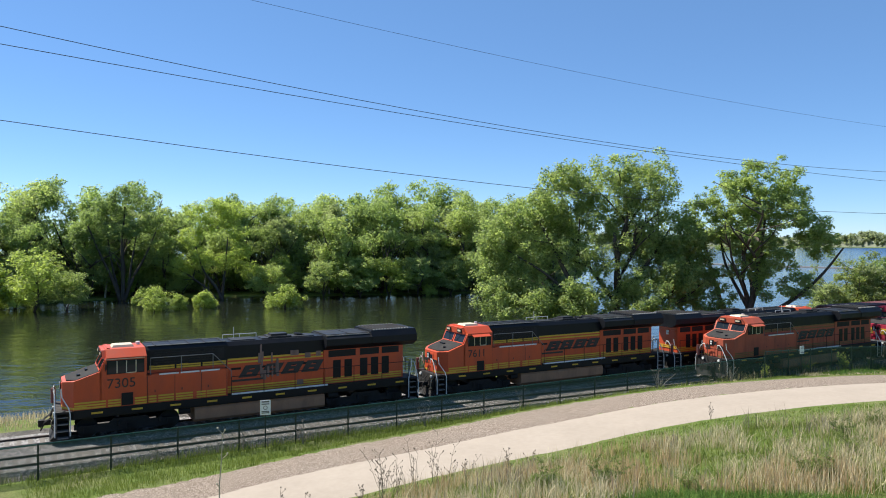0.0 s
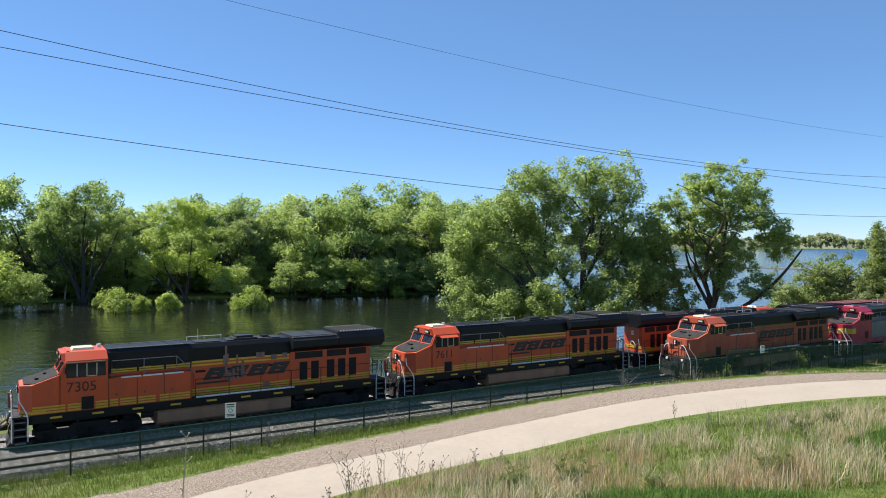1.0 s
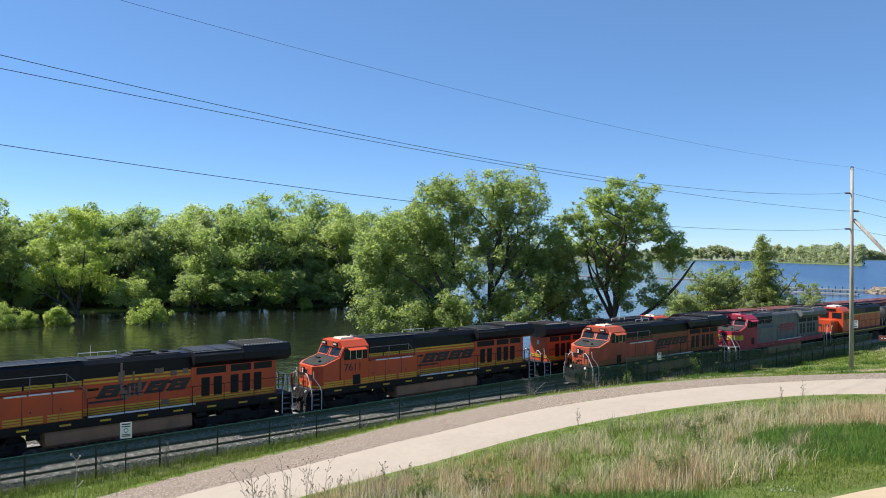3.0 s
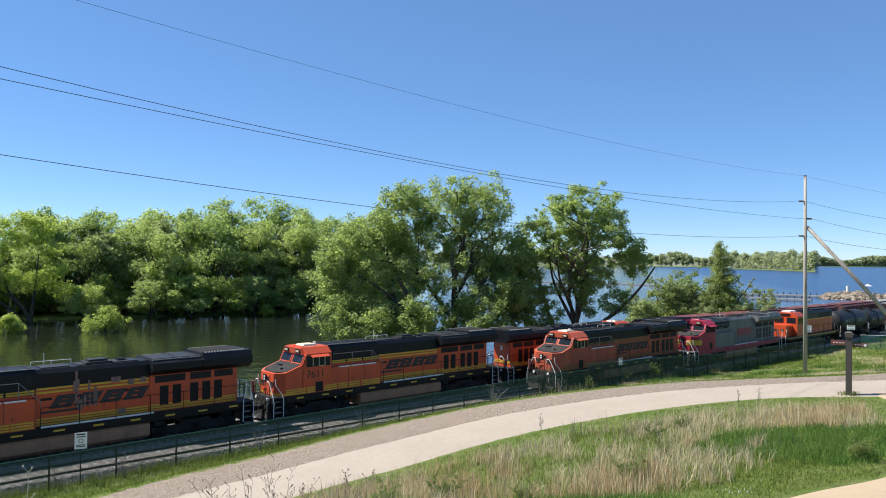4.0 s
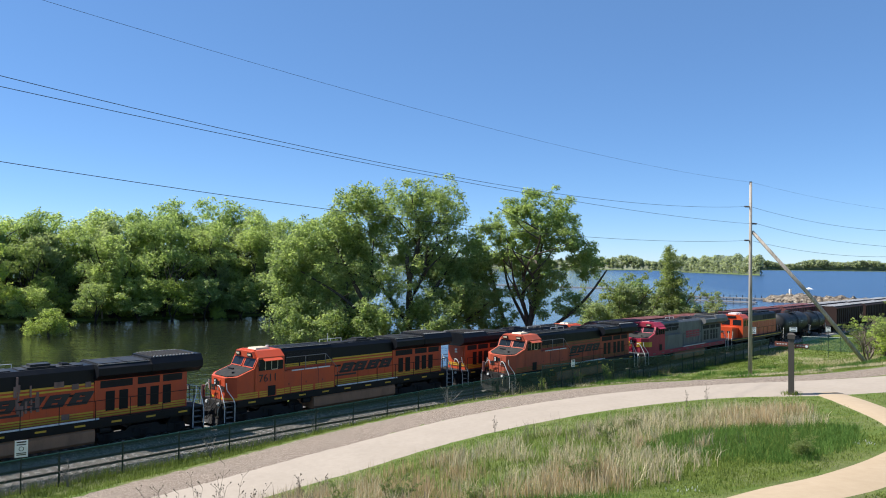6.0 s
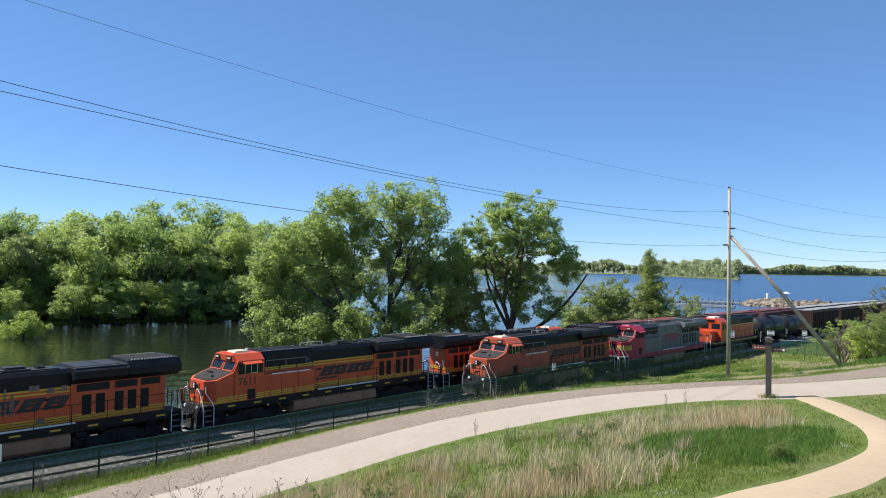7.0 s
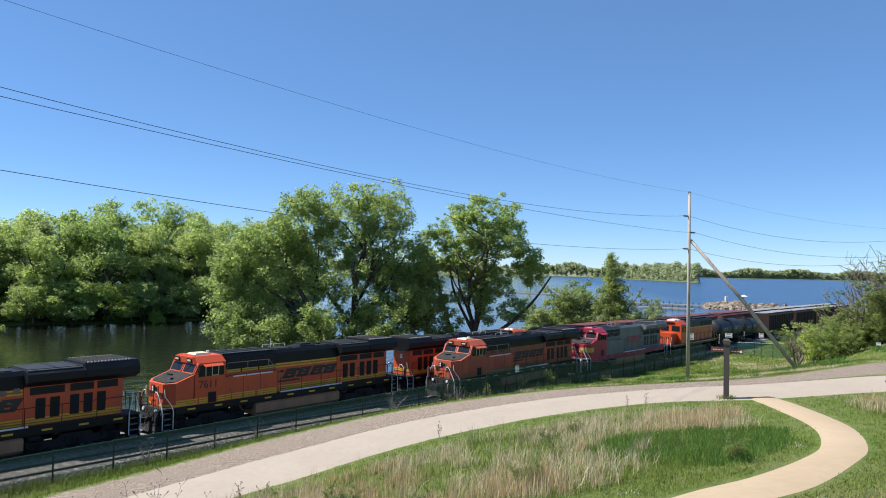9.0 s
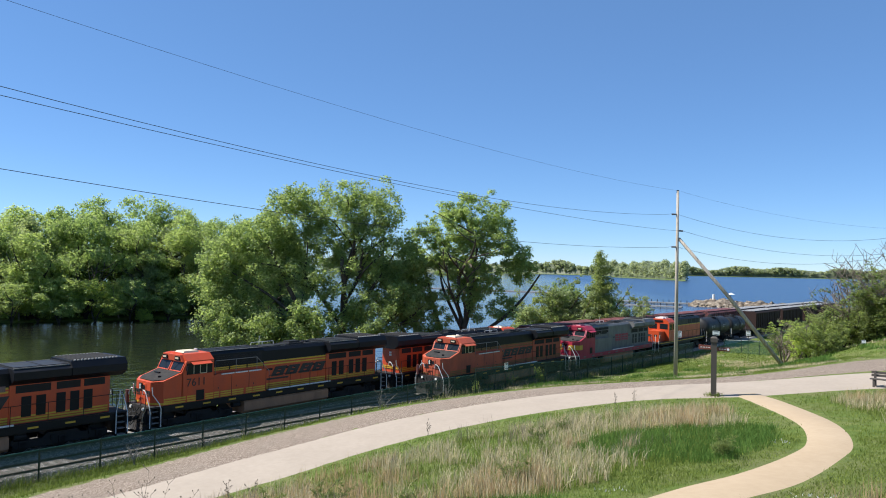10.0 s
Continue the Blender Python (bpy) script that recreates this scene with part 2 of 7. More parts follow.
STRAW = blade_material("dry_straw", (0.40, 0.31, 0.17), (0.70, 0.60, 0.39))
RUSSET = blade_material("russet_grass_stems", (0.40, 0.26, 0.13), (0.62, 0.46, 0.26))
PETAL = blade_material("white_clover_petals", (0.6, 0.6, 0.55), (0.78, 0.78, 0.72))
TWIG = blade_material("grey_dead_stems", (0.13, 0.10, 0.075), (0.30, 0.25, 0.20))
GRASS = blade_material("green_grass", (0.11, 0.155, 0.026), (0.225, 0.275, 0.056))
RUSH = blade_material("deep_green_grass", (0.062, 0.13, 0.022), (0.135, 0.235, 0.045))


# ---- mesh tools ----
class Geo:
    """Collects plain geometry and links it as one mesh object."""

    def __init__(self):
        self.v, self.f = [], []

    def add(self, verts, faces):
        o = len(self.v)
        self.v += [tuple(p) for p in verts]
        self.f += [tuple(i + o for i in f) for f in faces]
        return self

    def box(self, x0, x1, y0, y1, z0, z1):
        return self.add([(x0, y0, z0), (x1, y0, z0), (x1, y1, z0), (x0, y1, z0), (x0, y0, z1), (x1, y0, z1), (x1, y1, z1), (x0, y1, z1)],
                        [(3, 2, 1, 0), (4, 5, 6, 7), (0, 1, 5, 4), (1, 2, 6, 5), (2, 3, 7, 6), (3, 0, 4, 7)])

    def loft(self, rings, cap=True):
        n = len(rings[0])
        vs = [p for r in rings for p in r]
        fs = [(k * n + i, k * n + (i + 1) % n, (k + 1) * n + (i + 1) % n, (k + 1) * n + i) for k in range(len(rings) - 1) for i in range(n)]
        if cap:
            fs += [tuple(range(n))[::-1], tuple((len(rings) - 1) * n + i for i in range(n))]
        return self.add(vs, fs)

    def along_x(self, prof, x0, x1):
        """Extrudes a (y, z) profile, counter-clockwise, along x."""
        return self.loft([[(x, y, z) for y, z in prof] for x in (x0, x1)])

    def along_y(self, prof, y0, y1):
        """Extrudes an (x, z) profile along y."""
        return self.loft([[(x, y, z) for x, z in prof] for y in (y0, y1)])

    def tube(self, pts, r, n=6, taper=1.0, cap=True):
        pts = [Vector(p) for p in pts]
        rings = []
        for i, p in enumerate(pts):
            d = (pts[min(i + 1, len(pts) - 1)] - pts[max(i - 1, 0)]).normalized()
            a = d.orthogonal().normalized() if abs(d.z) > 0.9 else d.cross(Vector((0, 0, 1))).normalized()
            b = d.cross(a)
            rr = r * (1 + (taper - 1) * i / max(1, len(pts) - 1))
            rings.append([p + rr * (math.cos(2 * math.pi * k / n) * a + math.sin(2 * math.pi * k / n) * b) for k in range(n)])
        return self.loft(rings, cap)

    def done(self, name, mat, parent=None, label="", smooth=False):
        me = bpy.data.meshes.new(name)
        me.from_pydata(self.v, [], self.f)
        me.materials.append(mat)
        bm = bmesh.new()
        bm.from_mesh(me)
        bmesh.ops.recalc_face_normals(bm, faces=bm.faces)
        bm.to_mesh(me)
        bm.free()
        if smooth:
            me.polygons.foreach_set("use_smooth", [True] * len(me.polygons))
        ob = new(name, me)
        if parent:
            ob.parent = parent
        if label:
            ob["label"] = label
        return ob


def quick_mesh(name, verts, quads, mat, parent=None, smooth=False):
    """A mesh from numpy arrays of vertices and quads or triangles."""
    me = bpy.data.meshes.new(name)
    nv, nf, k = len(verts), len(quads), quads.shape[1]
    me.vertices.add(nv)
    me.vertices.foreach_set("co", verts.astype(np.float32).ravel())
    me.loops.add(nf * k)
    me.loops.foreach_set("vertex_index", quads.astype(np.int32).ravel())
    me.polygons.add(nf)
    me.polygons.foreach_set("loop_start", np.arange(nf, dtype=np.int32) * k)
    me.polygons.foreach_set("loop_total", np.full(nf, k, np.int32))
    if smooth:
        me.polygons.foreach_set("use_smooth", np.ones(nf, bool))
    me.materials.append(mat)
    me.update(calc_edges=True)
    me.validate()
    ob = new(name, me)
    if parent:
        ob.parent = parent
    return ob


def thing(name, label, category, group="", m=None):
    ob = new(name)
    ob.empty_display_size = 0.2
    if m is not None:
        ob.matrix_world = m
    return tagged(ob, label, category, group)


# ---- terrain ----
FENCE_P, FENCE_HD = Vector((-17.0, 30.2)), radians(30.0)
FE = Vector((math.cos(FENCE_HD), math.sin(FENCE_HD)))
FN = Vector((-FE.y, FE.x))  # towards the water
WATER_Z = -2.0
GRADE_S, GRADE_Z = [10, 47, 90, 115, 230], [0.0, -0.18, -0.40, -0.42, -1.0]  # the railway falls gently away
# the bank in front of the fence, by bearing from the hilltop: how far out each edge lies and how high
BEARING = [-60, -30, -19, -13.4, -8, -3.7, 0, 10, 18, 25, 31, 35.4, 39.5, 43.5, 47.2, 52.7, 75]
PATH_FAR = [31, 27.2, 28.4, 29.5, 30.3, 31.2, 32.0, 35.6, 39.2, 42.4, 45.0, 46.6, 48.2, 49.6, 52.0, 57.3, 75]
PATH_NEAR = [26, 22.8, 23.8, 24.6, 25.6, 26.6, 27.4, 30.0, 33.3, 36.5, 39.2, 41.2, 42.4, 42.7, 44.5, 48.0, 62]
GRAV_FAR = [36, 31.0, 31.4, 32.4, 33.8, 35.0, 36.1, 41.0, 45.0, 48.2, 50.2, 51.3, 52.5, 54.3, 58.5, 70.5, 96]
PATH_Z = [0.4, 0.6, 0.8, 1.0, 1.15, 1.3, 1.4, 1.8, 2.3, 2.65, 3.0, 3.2, 3.45, 3.6, 3.8, 4.1, 4.6]
GRAV_Z = [0.3, 0.45, 0.65, 0.82, 0.95, 1.03, 1.1, 1.42, 1.85, 2.2, 2.62, 2.85, 3.1, 3.3, 3.5, 3.85, 4.3]
MID_Z = [3.4, 3.6, 3.7, 3.8, 3.9, 3.95, 4.0, 4.2, 4.4, 4.65, 4.85, 4.95, 5.05, 5.15, 5.2, 5.3, 5.6]


def smooth_interp(a, xs, ys):
    """Interpolates with a little rounding of the corners."""
    return sum(np.interp(a + d, xs, ys) * w for d, w in ((-3, 0.15), (-1.5, 0.2), (0, 0.3), (1.5, 0.2), (3, 0.15)))


def uv_of(x, y):
    """Distance from the fence line towards the water, and along it."""
    dx, dy = x - FENCE_P.x, y - FENCE_P.y
    return dx * FN.x + dy * FN.y, dx * FE.x + dy * FE.y


def height(x, y):
    x, y = np.asarray(x, float), np.asarray(y, float)
    u, v = uv_of(x, y)
    az, r = np.degrees(np.arctan2(x, y)), np.hypot(x, y)
    az_c = np.clip(az, -60, 75)
    pf, pn, gf = (smooth_interp(az_c, BEARING, q) for q in (PATH_FAR, PATH_NEAR, GRAV_FAR))
    pz, gz, mz = (smooth_interp(az_c, BEARING, q) for q in (PATH_Z, GRAV_Z, MID_Z))
    cosf = np.sin(np.radians(az_c)) * FN.x + np.cos(np.radians(az_c)) * FN.y
    u0 = -FENCE_P.x * FN.x - FENCE_P.y * FN.y
    rf = np.maximum(np.where(cosf > 0.12, -u0 / np.maximum(cosf, 0.12), 300), gf + 3)  # where the fence runs
    fz = np.interp(v, [0, 45, 56, 62, 73, 100], [0.33, 0.36, 0.0, -0.36, -0.88, -1.0])
    mid = np.minimum(18.0, pn * 0.65)
    z = np.select([r < mid, r < pn, r < pf, r < gf, r < rf],
                  [8.9 + (mz - 8.9) * r / mid,
                   mz + (pz - mz) * (r - mid) / (pn - mid),
                   pz, pz + (gz - pz) * (r - pf) / (gf - pf),
                   gz + (fz - gz) * np.interp((r - gf) / np.maximum(rf - gf, 0.5), [0, 0.3, 0.6, 1], [0, 0.62, 0.9, 1])], fz)
    # a low grassy ridge beyond the gravel, rising towards the right
    crest = 10.5 + 80 * np.tan(np.radians(np.interp(az_c, [44, 48.7, 50, 51.4, 53, 60], [-8.5, -6.3, -5.5, -5.0, -4.45, -3.6])))
    z = np.where((r > gf) & (u < 0), np.maximum(z, np.minimum(crest - 0.005 * (r - 80) ** 2, gz + (crest - gz) * np.clip((r - gf) / 12, 0, 1))), z)
    z = np.where((y < 0) & (np.abs(az) > 90), 8.9, z)
    # beyond the fence: flat yard, then the bank falls to the water
    bed = np.interp(u, [0, 1.2, 2.2, 10.4, 11.5, 16, 20, 26, 60], [0, -0.35, -0.55, -0.55, -0.6, -0.9, -1.9, -3.6, -6.0])
    far = np.where(u > 0, fz + (0.35 - fz) * np.clip(u / 2.5, 0, 1) + bed, z)
    return np.where((u > 0) & (y > 5), far + np.interp(v, GRADE_S, GRADE_Z) * np.clip(u / 2.5, 0, 1), z)


def place(x, y, dz=0.0):
    return Vector((x, y, float(height(x, y)) + dz))


def polar(az, r):
    return r * math.sin(radians(az)), r * math.cos(radians(az))


def grid_sheet(name, xs, ys, mat, rough=0.0):
    X, Y = np.meshgrid(xs, ys)
    Z = height(X, Y)
    if rough:
        rng = np.random.default_rng(5)
        Z = Z + rng.normal(0, rough, Z.shape)
    n, m = X.shape
    idx = np.arange(n * m).reshape(n, m)
    q = np.stack([idx[:-1, :-1], idx[:-1, 1:], idx[1:, 1:], idx[1:, :-1]], -1).reshape(-1, 4)
    return quick_mesh(name, np.stack([X.ravel(), Y.ravel(), Z.ravel()], -1), q, mat, smooth=True)


fine_x = np.concatenate([np.linspace(-4500, -160, 9), np.arange(-140, -40, 5), np.arange(-40, 90, 0.6), np.arange(90, 200, 5), np.linspace(240, 4500, 9)])
fine_y = np.concatenate([np.linspace(-4500, -60, 7), np.arange(-40, 8, 4), np.arange(8, 100, 0.6), np.arange(100, 200, 5), np.linspace(240, 4500, 9)])
tagged(grid_sheet("ground", fine_x, fine_y, GROUND), "grassy hillside falling to a railway yard and river bank", "ground", kind="structure")

W4 = 4600
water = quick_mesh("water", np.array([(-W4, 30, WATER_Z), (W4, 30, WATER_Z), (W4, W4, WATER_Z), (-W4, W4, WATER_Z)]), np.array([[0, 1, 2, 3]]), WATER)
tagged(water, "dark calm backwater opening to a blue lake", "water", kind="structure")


def strip(name, az0, az1, inner, outer, dz, mat, label, category, seg=0.4, cross=5, edge=0.0):
    """A paved strip between two edges given by bearing."""
    n = int((az1 - az0) / seg) + 1
    rng = np.random.default_rng(11)
    vs = []
    for i in range(n):
        az = az0 + (az1 - az0) * i / (n - 1)
        a, b = float(smooth_interp(az, BEARING, inner)), float(smooth_interp(az, BEARING, outer))
        a, b = a + rng.normal(0, edge), b + rng.normal(0, edge)
        for k in range(cross + 1):
            x, y = polar(az, a + (b - a) * k / cross)
            sink = 0.10 if k in (0, cross) else 0.0
            vs.append((x, y, float(height(x, y)) + dz - sink))
    idx = np.arange(n * (cross + 1)).reshape(n, cross + 1)
    q = np.stack([idx[:-1, :-1], idx[1:, :-1], idx[1:, 1:], idx[:-1, 1:]], -1).reshape(-1, 4)
    return tagged(quick_mesh(name, np.array(vs), q, mat), label, category, kind="structure")


strip("gravel_shoulder", -50, 62, [p - 1.2 for p in PATH_FAR], GRAV_FAR, 0.03, GRAVEL, "crushed grey-brown gravel shoulder beside the path", "gravel", edge=0.12, cross=6)
strip("path", -50, 62, PATH_NEAR, PATH_FAR, 0.07, CONCRETE, "pale concrete walking path curving along the bank", "path", seg=0.25, edge=0.0)

# the trackside yard: stone and cinders between the fence and the bank, train shade in the colour
yard_v = []
for s in np.arange(-60, 235, 2.5):
    for u in (1.2, 2.0, 4.5, 7.0, 9.5, 11.6, 12.6):
        p = FENCE_P + FE * float(s) + FN * u
        yard_v.append((p.x, p.y, float(height(p.x, p.y)) + (0.05 if 1.5 < u < 12 else -0.12)))
yi = np.arange(len(yard_v)).reshape(-1, 7)
yard = quick_mesh("trackside_yard", np.array(yard_v), np.stack([yi[:-1, :-1], yi[1:, :-1], yi[1:, 1:], yi[:-1, 1:]], -1).reshape(-1, 4), CINDER)
tagged(yard, "cinder and stone ground beside the railway tracks, darkened for the trains' shade", "yard ground", kind="structure")

# the narrow tan path that leaves the main path and loops back uphill
SPUR = [(31.45, 33.7), (30.8, 31.1), (28.2, 26.72), (24.72, 21.55), (21.45, 18.2), (18.9, 16.6), (15.4, 15.0), (12.5, 14.2), (8.0, 12.6), (2.0, 10.0)]
SPUR_W = [2.1, 1.85, 1.8, 1.75, 1.75, 1.8, 2.1, 2.1, 2.0, 2.0]


def spline(pts, n):
    """Catmull-Rom through the points, n steps a span."""
    P = [Vector(p) for p in pts]
    P = [2 * P[0] - P[1]] + P + [2 * P[-1] - P[-2]]
    out = []
    for i in range(1, len(P) - 2):
        a, b, c, d = P[i - 1:i + 3]
        for k in range(n):
            t = k / n
            out.append(0.5 * ((2 * b) + (c - a) * t + (2 * a - 5 * b + 4 * c - d) * t * t + (3 * b - a - 3 * c + d) * t ** 3))
    return out + [P[-2]]


def ribbon(name, pts, widths, dz, mat, label, category, n=8, cross=4):
    line = spline([(*p, w) for p, w in zip(pts, widths)], n)
    vs = []
    for i, p in enumerate(line):
        d = (line[min(i + 1, len(line) - 1)] - line[max(i - 1, 0)]).to_2d().normalized()
        nrm = Vector((-d.y, d.x))
        for k in range(cross + 1):
            q = p.to_2d() + nrm * p.z * (k / cross - 0.5)
            vs.append((q.x, q.y, float(height(q.x, q.y)) + dz - (0.1 if k in (0, cross) else 0)))
    idx = np.arange(len(line) * (cross + 1)).reshape(len(line), cross + 1)
    f = np.stack([idx[:-1, :-1], idx[1:, :-1], idx[1:, 1:], idx[:-1, 1:]], -1).reshape(-1, 4)
    return tagged(quick_mesh(name, np.array(vs), f, mat), label, category, kind="structure")


ribbon("spur_path", SPUR, SPUR_W, 0.06, SANDPATH, "narrow tan crushed-limestone path looping up the hill", "path")

GREENRAIL = worn("green_top_rail", (0.02, 0.085, 0.06), 0.35, amount=0.15, scale=5)
TREAD = worn("worn_step_and_highlight_grey", (0.20, 0.19, 0.18), 0.6, amount=0.4, scale=4)
# ---- railway ----
T2, HD2 = Vector((-21.1, 37.5)), 29.5  # far track: three locomotives and red cars
T1, HD1 = Vector((-20.4, 32.9)), 29.6  # near track, empty at its left end


def rail_z(s):
    return float(np.interp(s, GRADE_S, GRADE_Z))


def track_lift(tr, s):
    """The near track lies a little higher at its empty end."""
    return 0.18 * min(1.0, max(0.0, (46 - s) / 16)) if tr == 1 else 0.0


def on_track(tr, s):
    P, hd = (T1, HD1) if tr == 1 else (T2, HD2)
    h = radians(hd)
    return pose(P.x + s * math.cos(h), P.y + s * math.sin(h), rail_z(s), 0, 0, hd)


def make_track(name, tr, s0, s1):
    root = thing(name, "single railway track on grey stone ballast", "railway track", m=on_track(tr, 0))
    root["kind"] = "structure"
    ss = list(np.arange(s0, s1, 3.0))
    bed = Geo()
    prof = [(-2.05 if tr == 1 else -2.7, -0.95), (-1.4 if tr == 1 else -1.75, -0.108), (1.75, -0.108), (2.7, -0.95)]
    bed.loft([[(s, y, z + rail_z(s) + track_lift(tr, s)) for y, z in prof] for s in ss])
    bed.done("ballast_bed", BALLAST, root)
    for side in (-1, 1):
        g = Geo()
        sec = [(-0.07, -0.17), (-0.07, -0.155), (-0.012, -0.13), (-0.012, -0.04), (-0.036, -0.03), (-0.036, 0), (0.036, 0), (0.036, -0.03), (0.012, -0.04), (0.012, -0.13), (0.07, -0.155), (0.07, -0.17)]
        g.loft([[(s, y + side * 0.755, z + rail_z(s) + track_lift(tr, s)) for y, z in sec] for s in ss])
        g.done("rail", RAIL, root)
    tie = None
    for k in range(290):
        s = s0 + 0.3 + k * 0.53
        if s > s1:
            break
        if tie is None:
            tie = Geo().box(-0.115, 0.115, -1.3, 1.3, -0.28, -0.095).done("tie", TIE, root)
            tie.location = (s, 0, track_lift(tr, s))
        else:
            o = tie.copy()
            scene.collection.objects.link(o)
            o.location = (s, random.uniform(-0.04, 0.04), rail_z(s) + track_lift(tr, s))
            o.rotation_euler.z = random.uniform(-0.015, 0.015)
    return root


def truck(parent, x, axles=3, wheel_r=0.53):
    """A bogie: side frames, springs and wheels."""
    t = Geo()
    half = 2.05 if axles == 3 else 0.95
    for s in (-1, 1):
        prof = [(x - half - 0.5, 0.42), (x - half - 0.3, 0.30), (x + half + 0.3, 0.30), (x + half + 0.5, 0.42), (x + half + 0.45, 0.72), (x + half * 0.5, 0.72), (x + half * 0.4, 0.95), (x - half * 0.4, 0.95), (x - half * 0.5, 0.72), (x - half - 0.45, 0.72)]
        t.along_y(prof, s * 1.12 - 0.09, s * 1.12 + 0.09)
    t.box(x - 0.5, x + 0.5, -1.1, 1.1, 0.6, 0.95)
    ob = t.done("truck_frame", DARKSTEEL, parent)
    for k in range(axles):
        ax = x + (k - (axles - 1) / 2) * (half * 2 / (axles - 1))
        w = Geo()
        for s in (-1, 1):
            w.tube([(ax, s * 0.70, wheel_r), (ax, s * 0.84, wheel_r)], wheel_r, 18)
            w.tube([(ax, s * 1.18, wheel_r), (ax, s * 1.30, wheel_r)], 0.16, 10)
        w.tube([(ax, -0.7, wheel_r), (ax, 0.7, wheel_r)], 0.09, 8)
        w.done("wheelset", DARKSTEEL, parent)
        for s in (-1, 1):
            Geo().box(ax - 0.2, ax + 0.2, s * 1.24 - 0.06, s * 1.24 + 0.06, 0.36, 0.72).done("journal_box", DARKSTEEL, parent)
            Geo().tube([(ax - 0.55, s * 1.22, 0.55), (ax - 0.55, s * 1.22, 0.82)], 0.09, 8).done("spring", DARKSTEEL, parent)
    return ob


def coupler(parent, x, d):
    g = Geo()
    g.box(min(x, x - d * 0.8), max(x, x - d * 0.8), -0.12, 0.12, 0.72, 0.98)
    g.add([(x - d * .25, -.2, .68), (x, -.24, .68), (x + d * .02, .05, .68), (x - d * .2, .22, .68), (x - d * .25, -.2, 1.02), (x, -.24, 1.02), (x + d * .02, .05, 1.02), (x - d * .2, .22, 1.02)],
          [(0, 1, 2, 3), (4, 5, 6, 7), (0, 1, 5, 4), (1, 2, 6, 5), (2, 3, 7, 6), (3, 0, 4, 7)])
    g.done("coupler", DARKSTEEL, parent)
    for y in (-0.62, -0.38, 0.4, 0.64):
        h = Geo().tube([(x - d * 0.55, y, 1.15), (x - d * 0.28, y * 0.95, 0.95), (x - d * 0.15, y * 0.8, 0.62), (x - d * 0.1, y * 0.6, 0.52)], 0.028, 5)
        h.done("brake_hose", DARKSTEEL, parent)


def steps(parent, x, d, side, mat=DARKSTEEL):
    """Corner stair well, treads facing the side of the engine."""
    y0, y1 = sorted((side * 1.02, side * 1.54))
    a, b = sorted((x + d * 0.08, x + d * 0.62))
    g = Geo()
    for xx in (a, b):
        g.box(xx - 0.015, xx + 0.015, y0, y1, 0.2, 1.5)
    g.box(a, b, min(side * 1.02, side * 1.05), max(side * 1.02, side * 1.05), 0.25, 1.5)
    st = g.done("stair_well", mat, parent)
    for k in range(4):
        z = 0.24 + k * 0.34
        Geo().box(a, b, min(side * (1.12 + 0.0 * k), side * (1.54 - 0.05 * k)), max(side * 1.12, side * (1.54 - 0.05 * k)), z, z + 0.05).done("tread", TREAD, st)


def grab(parent, pts, mat=WHITE, r=0.026, name="grab_rail"):
    return Geo().tube(pts, r, 6).done(name, mat, parent)


def side_rail(parent, x0, x1, side, mat, z=1.62, h=1.05, step=1.9):
    g = Geo()
    n = max(1, round((x1 - x0) / step))
    y = side * 1.47
    for k in range(n + 1):
        x = x0 + (x1 - x0) * k / n
        g.tube([(x, y, z), (x, y, z + h)], 0.022, 5)
    g.tube([(x0, y, z + h), (x1, y, z + h)], 0.022, 5)
    return g.done("side_handrail", mat, parent)


def slanted(g, x, z0, z1, w, yy, side, slant, base):
    """One leaning bar of paint, its foot at x."""
    a, b = x + slant * (z0 - base), x + slant * (z1 - base)
    vs = [(a, yy, z0), (a + w, yy, z0), (b + w, yy, z1), (b, yy, z1)]
    vs += [(vx, yy - side * 0.012, vz) for vx, _, vz in vs]
    g.add(vs, [(0, 1, 2, 3), (4, 5, 6, 7), (0, 1, 5, 4), (1, 2, 6, 5), (2, 3, 7, 6), (3, 0, 4, 7)])


def lettering(parent, x, z, width, height_, side, mat, slant=0.3, y=0.97):
    """Four leaning bold shapes, each with a slot, in place of the painted company mark."""
    w = width / 4
    for k in range(4):
        g = Geo()
        a, yy, h = x + k * w, side * y, height_
        for off in (0.0, 0.54):
            slanted(g, a + off * w, z, z + h, w * 0.3, yy, side, slant, z)
        for lo, hi in ((0.0, 0.24), (0.38, 0.62), (0.76, 1.0)):
            slanted(g, a + w * 0.3, z + h * lo, z + h * hi, w * 0.24, yy, side, slant, z)
        g.done("mark_block", mat, parent)


def number(parent, text, x, y, z, size, mat, name="road_number"):
    cu = bpy.data.curves.new(name, "FONT")
    cu.body, cu.size, cu.extrude, cu.align_x = text, size, 0.006, "CENTER"
    tmp = bpy.data.objects.new(name, cu)
    scene.collection.objects.link(tmp)
    dg = bpy.context.evaluated_depsgraph_get()
    me = bpy.data.meshes.new_from_object(tmp.evaluated_get(dg))
    bpy.data.objects.remove(tmp)
    me.materials.clear()
    me.materials.append(mat)
    ob = new(name, me)
    ob.parent = parent
    ob.matrix_basis = pose(x, y, z, 90, 0, 0)
    return ob


def stripes(parent, x0, x1, side, z, mat, h=0.09, y=1.0, name="stripe"):
    g = Geo()
    yy = side * y
    g.box(x0, x1, min(yy, yy + side * 0.012), max(yy, yy + side * 0.012), z, z + h)
    return g.done(name, mat, parent)


